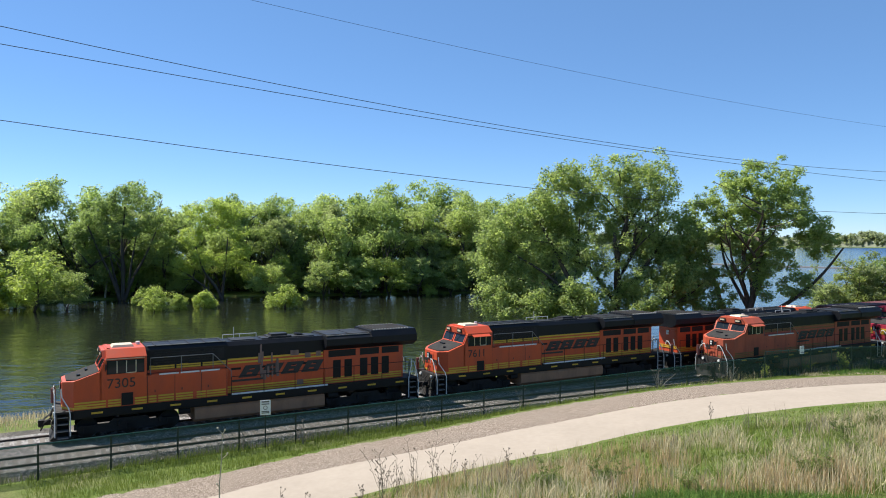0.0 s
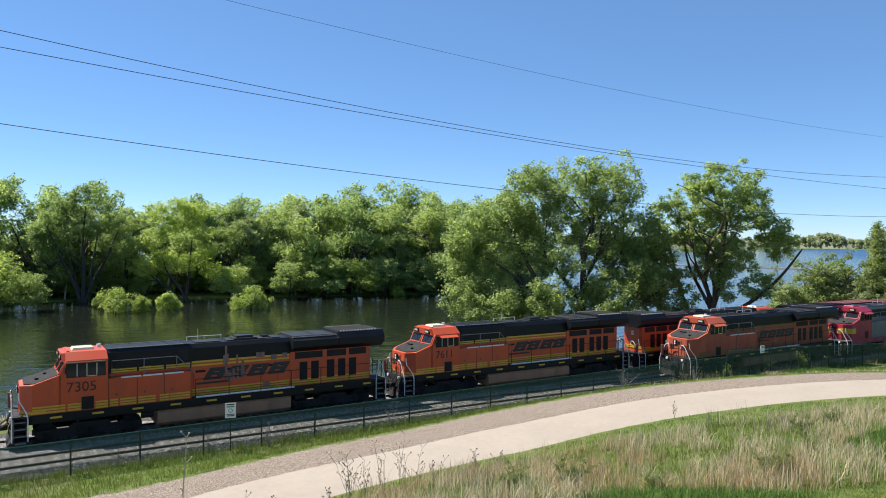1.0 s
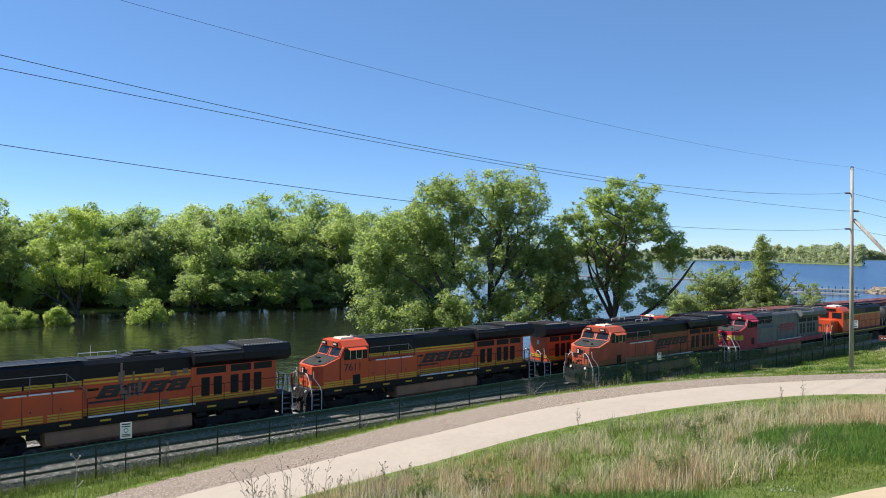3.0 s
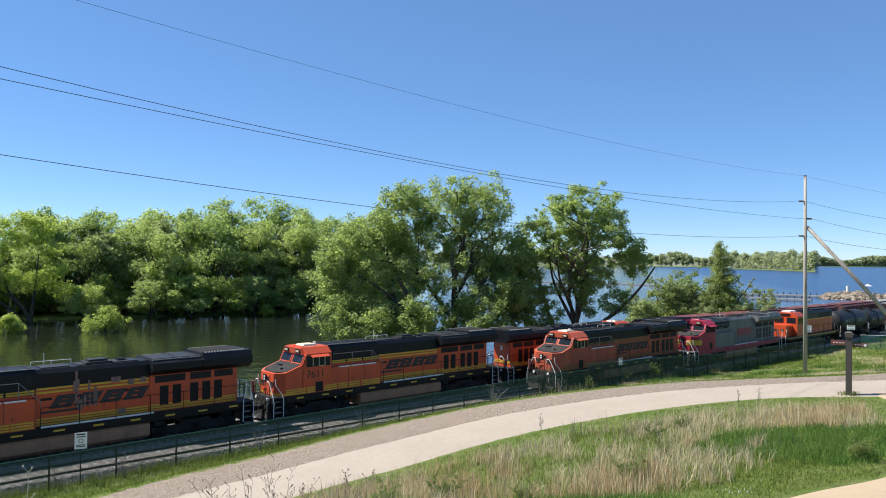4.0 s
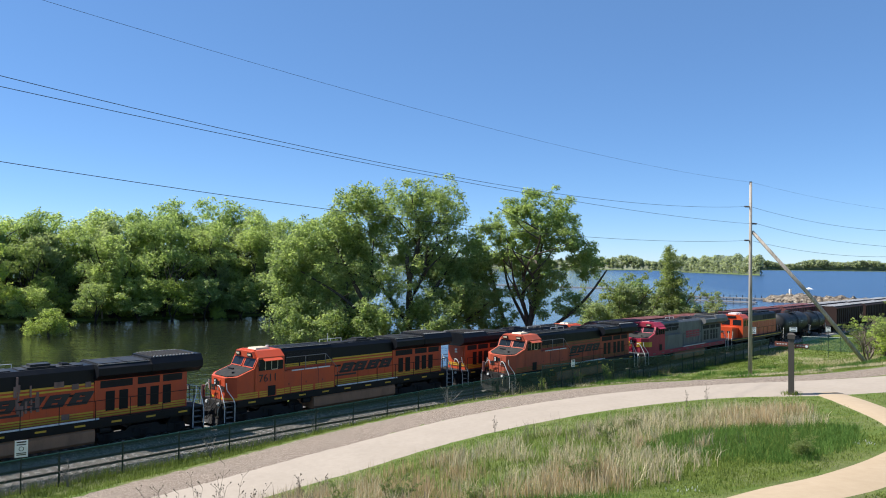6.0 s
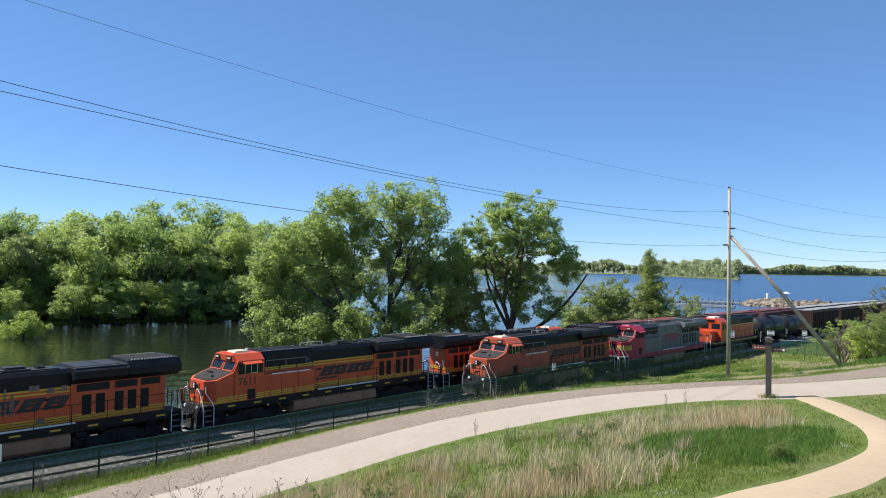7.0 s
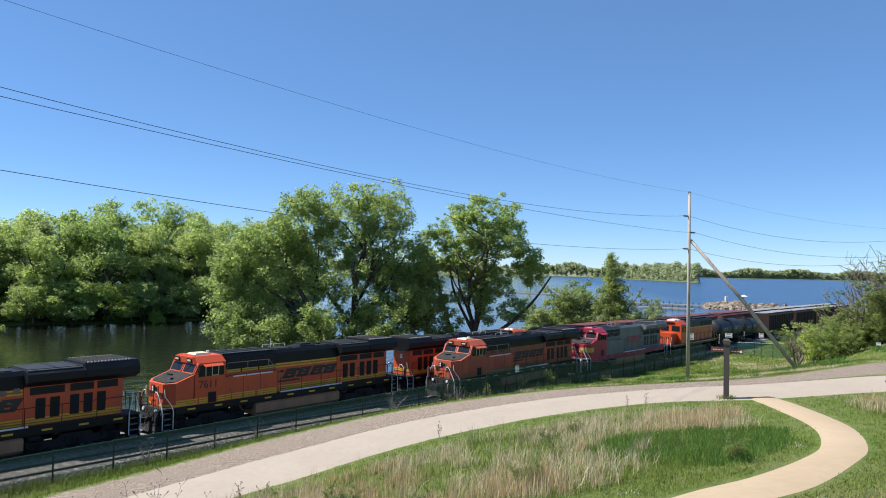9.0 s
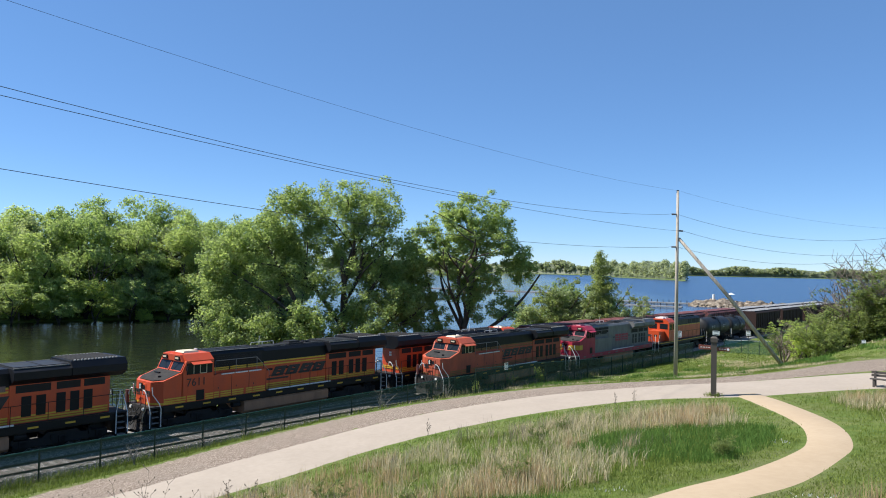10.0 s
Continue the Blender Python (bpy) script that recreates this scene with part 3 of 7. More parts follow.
def locomotive(label, body=ORANGE, cab=ORANGE, text="", patched=False, scheme="orange", group="locomotives"):
    """A six-axle wide-cab diesel, front at x = 0, rails at z = 0."""
    L = thing("locomotive", label, "locomotive", group)
    red = scheme == "red"
    hood = SILVER if red else body
    top = SILVER if red else BLACK
    gold = DULLYELLOW if body is ORANGE_OLD else YELLOW
    # underframe, walkway and ends
    sill = Geo()
    sill.box(1.25, 21.05, -1.35, 1.35, 1.12, 1.5)
    sill.box(0.75, 21.55, -1.5, 1.5, 1.5, 1.6)
    sill.done("underframe", DARKSTEEL if not red else SILVER, L)
    for s in (-1, 1):
        sk = Geo()
        sk.box(1.6, 20.7, s * 1.50 - 0.02, s * 1.50 + 0.02, 1.22, 1.62)
        sk.done("side_sill", BLACK if not red else RED, L)
        for x in np.arange(2.4, 20.5, 1.95):
            r = Geo().box(x, x + 0.55, s * 1.525 - 0.008, s * 1.525 + 0.008, 1.36, 1.46)
            r.done("reflector_strip", YELLOW if not red else SILVER, L)
    for x, d in ((0.75, 1), (21.55, -1)):
        pl = Geo()
        prof = [(-1.0, 0.3), (1.0, 0.3), (1.0, 1.5), (-1.0, 1.5)]
        pl.loft([[(x, y, z) for y, z in prof], [(x + d * 0.08, y, z) for y, z in prof]])
        pl.done("pilot", DARKSTEEL, L)
        pw = Geo()
        prof = [(-1.45, 0.42), (-1.15, 0.12), (1.15, 0.12), (1.45, 0.42), (1.45, 0.55), (-1.45, 0.55)]
        pw.loft([[(x - d * (0.25 if abs(y) < 1.3 else 0.05), y, z) for y, z in prof], [(x + d * 0.06, y, z) for y, z in prof]])
        pw.done("snow_plough", DARKSTEEL, L)
        coupler(L, 0.0 if d > 0 else 22.3, -d)
        for s in (-1, 1):
            steps(L, x + d * 0.0, d, s)
            grab(L, [(x - d * 0.02, s * 1.53, 0.35), (x - d * 0.02, s * 1.53, 1.3), (x - d * 0.02, s * 1.44, 1.62), (x - d * 0.02, s * 0.98, 2.42), (x - d * 0.02, s * 0.8, 2.58), (x - d * 0.02, s * 0.62, 2.58), (x - d * 0.02, s * 0.55, 2.3)], r=0.03)
            grab(L, [(x + d * 0.68, s * 1.55, 0.35), (x + d * 0.68, s * 1.55, 1.45), (x + d * 0.62, s * 1.46, 1.75), (x + d * 0.32, s * 1.18, 2.3), (x + d * 0.28, s * 1.14, 2.75)], r=0.03)
            Geo().tube([(x, s * 0.35, 1.6), (x, s * 0.35, 2.62), (x, s * 0.95, 2.62), (x, s * 0.95, 1.6)], 0.024, 5).done("end_handrail", DARKSTEEL, L)
        for y in (-1.2, -0.9, -0.5, 0.52, 0.92, 1.22):
            Geo().tube([(x - d * 0.02, y, 1.3), (x - d * 0.14, y * 1.02, 1.12), (x - d * 0.16, y * 0.97, 0.8), (x - d * 0.08, y * 0.94, 0.62)], 0.03, 5).done("air_hose", DARKSTEEL if abs(y) != 0.9 else CREAM, L)
        Geo().tube([(x - d * 0.05, -0.3, 1.52), (x - d * 0.22, -0.15, 1.2), (x - d * 0.22, 0.2, 1.16), (x - d * 0.05, 0.4, 1.5)], 0.035, 6).done("jumper_cable", DARKSTEEL, L)
        Geo().tube([(x - d * 0.04, 1.25, 1.6), (x - d * 0.04, 1.25, 2.4)], 0.12, 8).done("brake_stand", RUSTRED, L)
        for y in (-0.75, 0.75):
            Geo().tube([(x - d * 0.02, y, 1.42), (x - d * 0.1, y, 1.42)], 0.10, 10).done("ditch_light", LENS, L)
    # nose: chamfered in plan, its top rising to the windscreen
    nose = Geo()
    plan = [(1.08, -0.85), (1.58, -1.5), (2.9, -1.5), (2.9, 1.5), (1.58, 1.5), (1.08, 0.85)]
    ztop = [3.04, 3.12, 3.56, 3.56, 3.12, 3.04]
    nose.loft([[(x, y, 1.6) for x, y in plan], [(x, y, z) for (x, y), z in zip(plan, ztop)]])
    nose.done("nose", cab, L)
    nt = Geo()
    ins = [(1.26, -0.8), (1.7, -1.34), (2.8, -1.34), (2.8, 1.34), (1.7, 1.34), (1.26, 0.8)]
    zi = [3.115, 3.165, 3.535, 3.535, 3.165, 3.115]
    nt.loft([[(x, y, z - 0.04) for (x, y), z in zip(ins, zi)], [(x, y, z + 0.02) for (x, y), z in zip(ins, zi)]])
    nt.done("anti_glare_panel", NONSLIP, L, "matt black non-slip nose top")
    Geo().tube([(1.85, -0.5, 3.2), (1.85, -0.5, 3.34)], 0.09, 8).done("vent_cap", BLACK, L)
    Geo().box(2.2, 2.32, 0.2, 0.75, 3.3, 3.46).done("nose_grip", BLACK, L)
    Geo().box(1.05, 1.08, -0.33, 0.33, 1.65, 2.9).done("nose_door", cab, L)
    Geo().box(1.03, 1.065, -0.24, -0.02, 2.55, 2.8).done("door_window", CABGLASS, L)
    Geo().box(1.0, 1.08, 0.05, 0.42, 2.5, 2.9).done("headlight_box", BLACK, L)
    for y, z in ((0.24, 2.78), (0.24, 2.61)):
        Geo().tube([(1.01, y, z), (0.98, y, z)], 0.075, 10).done("headlight", LENS, L)
    # company shapes across the nose
    for k, y in enumerate((-0.72, -0.47, 0.5, 0.74)):
        Geo().box(1.052, 1.078, y - 0.10, y + 0.10, 2.26 + 0.05 * (k % 2), 2.5).done("mark_block", YELLOW if red else INK, L)
    Geo().box(1.05, 1.07, -0.82, 0.82, 2.18, 2.23).done("mark_underline", YELLOW if red else INK, L)
    bp = [(1.07, -0.86), (1.57, -1.512), (2.2, -1.512), (2.2, 1.512), (1.57, 1.512), (1.07, 0.86)]
    for z0, z1 in (((2.2, 2.7),) if red else ((1.66, 1.78),)):
        Geo().loft([[(x, y, z0) for x, y in bp], [(x, y, z1) for x, y in bp]]).done("nose_band", gold, L)
    # cab
    c = Geo()
    c.loft([[(2.8, -1.5, 1.6), (5.1, -1.5, 1.6), (5.1, 1.5, 1.6), (2.8, 1.5, 1.6)],
            [(2.8, -1.5, 3.52), (5.1, -1.5, 3.52), (5.1, 1.5, 3.52), (2.8, 1.5, 3.52)],
            [(3.12, -1.5, 4.22), (5.1, -1.5, 4.22), (5.1, 1.5, 4.22), (3.12, 1.5, 4.22)],
            [(3.12, -1.0, 4.62), (5.08, -1.0, 4.62), (5.08, 1.0, 4.62), (3.12, 1.0, 4.62)]])
    c.done("cab", cab, L)
    Geo().loft([[(2.95, -1.3, 4.18), (3.2, -1.3, 4.18), (3.2, 1.3, 4.18), (2.95, 1.3, 4.18)], [(2.92, -0.98, 4.58), (3.2, -0.98, 4.58), (3.2, 0.98, 4.58), (2.92, 0.98, 4.58)]]).done("cab_brow", cab, L)
    Geo().box(5.1, 5.14, -1.48, 1.48, 3.2, 4.2).done("cab_rear_edge", BLACK, L)
    for s in (-1, 1):
        # windscreen halves, leaning with the cab front
        w = Geo()
        y0, y1 = (0.12, 1.36) if s > 0 else (-1.36, -0.12)
        w.loft([[(2.83, y0, 3.60), (2.83, y1, 3.60), (3.09, y1, 4.14), (3.09, y0, 4.14)], [(2.80, y0, 3.60), (2.80, y1, 3.60), (3.06, y1, 4.14), (3.06, y0, 4.14)]])
        ws = w.done("windscreen", CABGLASS, L)
        fr = Geo()
        for (ya, yb, ta, tb) in ((y0 - 0.04, y0 + 0.02, 0, 1), (y1 - 0.02, y1 + 0.04, 0, 1), (y0, y1, -0.06, 0.04), (y0, y1, 0.96, 1.05)):
            x0a, z0a, x1a, z1a = 2.78 + 0.26 * ta, 3.60 + 0.54 * ta, 2.78 + 0.26 * tb, 3.60 + 0.54 * tb
            fr.loft([[(x0a, ya, z0a), (x0a, yb, z0a), (x1a, yb, z1a), (x1a, ya, z1a)], [(x0a + 0.05, ya, z0a), (x0a + 0.05, yb, z0a), (x1a + 0.05, yb, z1a), (x1a + 0.05, ya, z1a)]])
        fr.done("window_seal", cab, ws)
        Geo().tube([(2.76, s * 0.4, 3.62), (2.98, s * 0.75, 4.08)], 0.012, 4).done("wiper", BLACK, ws)
        Geo().box(2.88, 2.96, min(s * 0.45, s * 1.0), max(s * 0.45, s * 1.0), 4.24, 4.5).done("number_board", BLACK, L)
        Geo().box(2.865, 2.88, min(s * 0.53, s * 0.92), max(s * 0.53, s * 0.92), 4.32, 4.43).done("number_bar", CREAM, L)
        # side windows, black panes with two pale sashes
        yy = s * 1.505
        wf = Geo().box(3.14, 4.98, yy - 0.012, yy + 0.012, 3.36, 4.08).done("side_window_frame", BLACK, L)
        for a, bb in ((3.18, 3.60), (3.66, 4.06), (4.12, 4.52), (4.60, 4.94)):
            Geo().box(a, bb, yy - 0.02, yy + 0.02, 3.40, 4.04).done("pane", CABGLASS, wf)
        for a in (3.61, 4.07, 4.54):
            Geo().box(a, a + 0.045, yy - 0.026, yy + 0.026, 3.40, 4.04).done("sash", CREAM if not red else RED, wf)
        Geo().box(4.10, 4.56, yy - 0.026, yy + 0.026, 3.37, 3.41).done("sash", CREAM if not red else RED, wf)
        vz = Geo()
        vz.loft([[(3.4, s * 1.5, 4.14), (4.8, s * 1.5, 4.14), (4.8, s * 1.5, 4.17), (3.4, s * 1.5, 4.17)], [(3.4, s * 1.84, 4.0), (4.8, s * 1.84, 4.0), (4.8, s * 1.84, 4.025), (3.4, s * 1.84, 4.025)]])
        if not patched:
            vz.done("sun_shade", cab, L)
        else:
            Geo().box(3.1, 5.0, s * 1.5 - 0.04, s * 1.5 + 0.04, 4.13, 4.16).done("rain_gutter", CREAM, L)
        Geo().box(3.85, 4.42, yy - 0.015, yy + 0.015, 1.66, 2.32).done("step_recess", BLACK, L)
        Geo().tube([(3.08, s * 1.5, 3.55), (3.08, s * 1.66, 3.6), (3.08, s * 1.66, 3.95)], 0.02, 5).done("mirror_arm", BLACK, L)
        Geo().box(3.05, 3.11, s * 1.66 - 0.09, s * 1.66 + 0.09, 3.65, 3.92).done("mirror", BLACK, L)
    ac = Geo()
    ac.loft([[(3.45, -0.55, 4.6), (4.6, -0.55, 4.6), (4.6, 0.55, 4.6), (3.45, 0.55, 4.6)], [(3.55, -0.45, 4.74), (4.5, -0.45, 4.74), (4.5, 0.45, 4.74), (3.55, 0.45, 4.74)]])
    ac.done("air_conditioner", RED if red else CREAM, L, "" if red else "cream roof air conditioner")
    Geo().tube([(4.85, 0.3, 4.6), (4.85, 0.3, 4.78)], 0.11, 8).done("antenna_dome", WHITE, L)
    Geo().box(3.2, 3.34, -0.8, 0.8, 4.62, 4.67).done("roof_rib", cab, L)
    # low equipment hood beside the cab, main hood, radiator section
    low = Geo()
    low.box(5.1, 9.4, -1.42, 1.42, 1.6, 3.12)
    low.done("equipment_cabinet", SILVER if red else body, L)
    lt = Geo().box(5.4, 9.3, -1.40, 1.40, 3.12, 3.16)
    lt.done("cabinet_top", body if not red else SILVER, L)
    if not red:
        for s in (-1, 1):
            for a in (5.75, 6.85, 7.95):
                Geo().box(a, a + 1.0, s * 1.415 - 0.02, s * 1.415 + 0.02, 3.1, 3.18).done("ledge_edge", WHITE, L, "worn white step edge")
    up = Geo()
    prof = [(-1.0, 3.1), (1.0, 3.1), (1.0, 4.42), (0.8, 4.62), (-0.8, 4.62), (-1.0, 4.42)]
    up.along_x(prof, 5.12, 9.45)
    up.done("blower_hood", top, L)
    mh = Geo()
    prof = [(-0.95, 1.6), (0.95, 1.6), (0.95, 3.55), (-0.95, 3.55)]
    mh.along_x(prof, 9.4, 15.3)
    mh.done("engine_hood", hood, L)
    mt = Geo()
    prof = [(-0.955, 3.55), (0.955, 3.55), (0.955, 4.35), (0.75, 4.58), (-0.75, 4.58), (-0.955, 4.35)]
    mt.along_x(prof, 9.45, 15.3)
    mt.done("engine_hood_top", top, L)
    for k in range(3):
        Geo().box(9.8 + k * 1.8, 11.2 + k * 1.8, -0.6, 0.6, 4.58, 4.63).done("roof_hatch", ROOF, L)
    Geo().box(12.2, 13.2, -0.35, 0.35, 4.6, 4.82).done("exhaust_outlet", ROOF, L)
    rb = Geo()
    prof = [(-1.0, 1.6), (1.0, 1.6), (1.0, 3.72), (-1.0, 3.72)]
    rb.along_x(prof, 15.3, 20.7)
    rb.done("radiator_cab", hood, L)
    wing = Geo()
    prof = [(-1.0, 3.7), (1.0, 3.7), (1.52, 4.02), (1.52, 4.42), (1.25, 4.72), (-1.25, 4.72), (-1.52, 4.42), (-1.52, 4.02)]
    wing.along_x([(y, min(z, 4.6)) for y, z in prof], 15.3, 18.3)
    wing.done("radiator_wing", top, L)
    Geo().along_x([(y * 1.03, z + (0.06 if z > 4.5 else 0)) for y, z in prof], 18.3, 21.45).done("radiator_wing", top, L)
    Geo().box(15.5, 18.2, -1.0, 1.0, 4.6, 4.65).done("radiator_screen", ROOF, L)
    Geo().box(18.4, 21.1, -1.15, 1.15, 4.78, 4.80).done("radiator_screen", ROOF, L)
    for a in (15.4, 16.9, 18.2):
        Geo().box(a, a + 0.08, -1.2, 1.2, 4.6, 4.68).done("roof_rib", ROOF, L)
    for s in (-1, 1):
        for k in range(13):
            Geo().box(18.5 + k * 0.2, 18.6 + k * 0.2, s * 1.2 - 0.06, s * 1.2 + 0.06, 4.78, 4.84).done("louver_end", GREYROOF, L)
    for k in range(14):
        Geo().box(18.45 + k * 0.19, 18.54 + k * 0.19, -1.12, 1.12, 4.80, 4.84).done("radiator_louver", DARKSTEEL, L)
    for s in (-1, 1):
        # intake grilles, doors and dark louvres
        for a, bb, z0, z1 in ((5.5, 6.9, 3.55, 4.2), (7.3, 8.9, 3.55, 4.2)):
            gr = Geo()
            yy = s * 1.01
            gr.box(a, bb, yy - 0.01, yy + 0.01, z0, z1)
            go = gr.done("intake_grille", DARKSTEEL, L)
            for zz in np.arange(z0 + 0.08, z1, 0.14):
                Geo().box(a, bb, yy + s * 0.01 - 0.012, yy + s * 0.01 + 0.012, zz, zz + 0.05).done("slat", BLACK, go)
        for a in (15.9, 16.65, 17.7, 18.45, 19.2):
            yy = s * 1.005
            d = Geo().box(a, a + 0.5, yy - 0.012, yy + 0.012, 1.95, 3.05)
            d.done("radiator_door", BLACK, L)
        for a, bb in ((15.6, 17.4), (17.7, 19.0), (19.2, 20.4)):
            yy = s * 1.005
            Geo().box(a, bb, yy - 0.01, yy + 0.01, 3.25, 3.66).done("louver_panel", DARKSTEEL, L)
        for a in np.arange(9.6, 15.2, 0.82):
            yy = s * 0.955
            Geo().box(a, a + 0.76, yy - 0.015, yy + 0.015, 1.95, 3.2).done("hood_door", hood, L)
            Geo().box(a + 0.1, a + 0.66, yy - 0.022, yy + 0.022, 2.95, 3.08).done("door_vent", BLACK if not red else DARKSTEEL, L)
        if not red:
            stripes(L, 5.2, 9.4, s, 3.17, body, 0.15, 1.0, "lower_hood_panel")
            for z in (3.34, 3.47):
                for a in (5.3, 6.7, 8.1):
                    stripes(L, a, a + 1.3, s, z, gold, 0.10, 1.003)
            for z in (3.32, 3.52):
                stripes(L, 9.5, 15.25, s, z, gold, 0.1, 0.975)
            for z in (1.66, 1.80, 1.94):
                stripes(L, 1.62, 3.1, s, z, gold, 0.085, 1.508)
                stripes(L, 3.2, 3.82, s, z, gold, 0.085, 1.508)
                for a, bb in ((4.5, 5.1), (5.2, 5.6), (5.7, 6.5), (6.6, 7.5), (7.7, 8.2), (8.25, 9.3)):
                    stripes(L, a, bb, s, z, gold, 0.085, 1.508 if a < 5 else 1.425)
                stripes(L, 9.5, 15.25, s, z, gold, 0.085, 0.975)
                stripes(L, 15.4, 20.6, s, z, gold, 0.085, 1.002)
            lettering(L, 10.1, 2.48, 5.0, 0.68, s, INK, 0.62, 0.992)
            stripes(L, 9.75, 11.7, s, 2.26, INK, 0.12, 0.98, "mark_underline")
        else:
            for z in (2.75, 3.0):
                stripes(L, 9.6, 20.4, s, z, SILVER, 0.06, 0.99)
            lettering(L, 11.2, 2.5, 3.6, 0.8, s, RED, 0.0, 0.992)
        if not red:
            for xs in (5.14, 6.55, 7.95, 9.36):
                Geo().box(xs - 0.012, xs + 0.012, s * 1.424 - 0.006, s * 1.424 + 0.006, 1.64, 3.08).done("panel_seam", INK, L)
            for xs in (5.5, 6.9, 8.3):
                Geo().box(xs, xs + 0.05, s * 1.428 - 0.01, s * 1.428 + 0.01, 2.2, 2.32).done("latch", INK, L)
        if patched:
            rngp = random.Random(5)
            for k in range(15):
                a, z0 = rngp.choice((11.3, 11.45, 11.9, 12.1, 12.4)) + rngp.uniform(-0.12, 0.12), rngp.uniform(1.7, 3.6)
                yy = s * (0.985 + 0.0012 * k)
                Geo().box(a, a + rngp.uniform(0.08, 0.2), yy - 0.02, yy + 0.02, z0, z0 + rngp.uniform(0.25, 0.8)).done("bare_panel", GREYPATCH, L)
            for a, z0, w in ((13.2, 3.55, 0.5), (14.1, 3.35, 0.35), (14.8, 3.4, 0.3), (13.6, 1.75, 0.4)):
                Geo().box(a, a + w, s * 0.99 - 0.02, s * 0.99 + 0.02, z0, z0 + 0.3).done("bare_panel", GREYPATCH, L)
        side_rail(L, 9.6, 15.2, s, DARKSTEEL if not red else SILVER)
        side_rail(L, 15.2, 20.9, s, DARKSTEEL if not red else SILVER)
        hr = Geo()
        hr.tube([(5.3, s * 1.38, 3.16), (5.3, s * 1.38, 4.05), (8.6, s * 1.38, 4.05), (9.6, s * 1.45, 3.0), (9.6, s * 1.47, 2.67)], 0.022, 5)
        hr.tube([(6.9, s * 1.38, 3.16), (6.9, s * 1.38, 4.05)], 0.022, 5).tube([(8.6, s * 1.38, 3.16), (8.6, s * 1.38, 4.05)], 0.022, 5)
        hr.done("upper_handrail", TREAD, L)
        pipe = Geo().box(9.6, 15.4, s * 1.42 - 0.05, s * 1.42 + 0.05, 1.62, 1.7)
        pipe.done("walkway_edge", WHITE, L, "pale walkway edge")
        if text:
            t = number(L, text, 3.85, s * 1.515, 2.62, 0.72, INK)
            if s > 0:
                t.matrix_basis = pose(3.85, s * 1.515, 2.62, 90, 0, 180)
    # fuel tank, trucks and underfloor gear
    ft = Geo()
    prof = [(-1.25, 0.28), (1.25, 0.28), (1.45, 0.45), (1.45, 1.0), (1.3, 1.14), (-1.3, 1.14), (-1.45, 1.0), (-1.45, 0.45)]
    ft.along_x(prof, 7.6, 15.2)
    ft.done("fuel_tank", TANKBROWN, L)
    truck(L, 4.3)
    truck(L, 18.0)
    for x in (6.9, 15.6):
        for s in (-1, 1):
            Geo().tube([(x - 0.1, s * 1.15, 0.95), (x + 0.5, s * 1.15, 0.95)], 0.18, 10).done("air_reservoir", DARKSTEEL, L)
    # roof details
    Geo().tube([(10.2, 0.6, 4.6), (10.2, 0.6, 5.25)], 0.015, 4).done("antenna", WHITE, L)
    ra = Geo()
    for x in (9.6, 10.6, 11.6):
        ra.tube([(x, 0.75, 4.55), (x, 0.75, 4.8)], 0.018, 4)
    ra.tube([(9.6, 0.75, 4.8), (11.6, 0.75, 4.8)], 0.018, 4)
    ra.done("roof_rail", WHITE, L)
    hn = Geo()
    for y in (-0.2, 0, 0.2):
        hn.tube([(14.2, y, 4.68), (13.8, y, 4.70)], 0.05, 8, 1.6)
    hn.box(13.9, 14.3, -0.3, 0.3, 4.58, 4.66)
    hn.done("air_horn", ROOF, L)
    # pale grey strips paint the highlights along the dark roof edges
    for s in (-1, 1):
        Geo().box(5.2, 9.4, s * 0.82 - 0.03, s * 0.82 + 0.03, 4.615, 4.65).done("roof_edge", TREAD, L)
        Geo().box(15.35, 18.25, s * 1.27 - 0.03, s * 1.27 + 0.03, 4.59, 4.64).done("roof_edge", TREAD, L)
        for a in (5.6, 6.9, 8.2):
            Geo().box(a, a + 1.1, s * 1.0 - 0.012, s * 1.0 + 0.012, 3.7, 4.3).done("hood_screen", DARKSTEEL, L)
    for x in (5.6, 6.5, 7.4, 8.3, 9.2):
        Geo().box(x, x + 0.05, -0.85, 0.85, 4.62, 4.66).done("roof_rib", ROOF, L)
    Geo().box(12.0, 13.4, -0.55, 0.55, 4.58, 4.7).done("exhaust_shroud", ROOF, L)
    # rear end wall
    Geo().box(20.7, 20.74, -0.85, 0.85, 2.1, 3.4).done("rear_panel", cab if not red else SILVER, L)
    for z in (1.9, 2.05):
        Geo().box(20.7, 20.745, -0.95, 0.95, z, z + 0.09).done("rear_stripe", YELLOW if not red else RED, L)
    for z in (3.0, 3.2):
        Geo().box(20.74, 20.80, -0.12, 0.12, z, z + 0.16).done("rear_headlight", LENS, L)
    return L


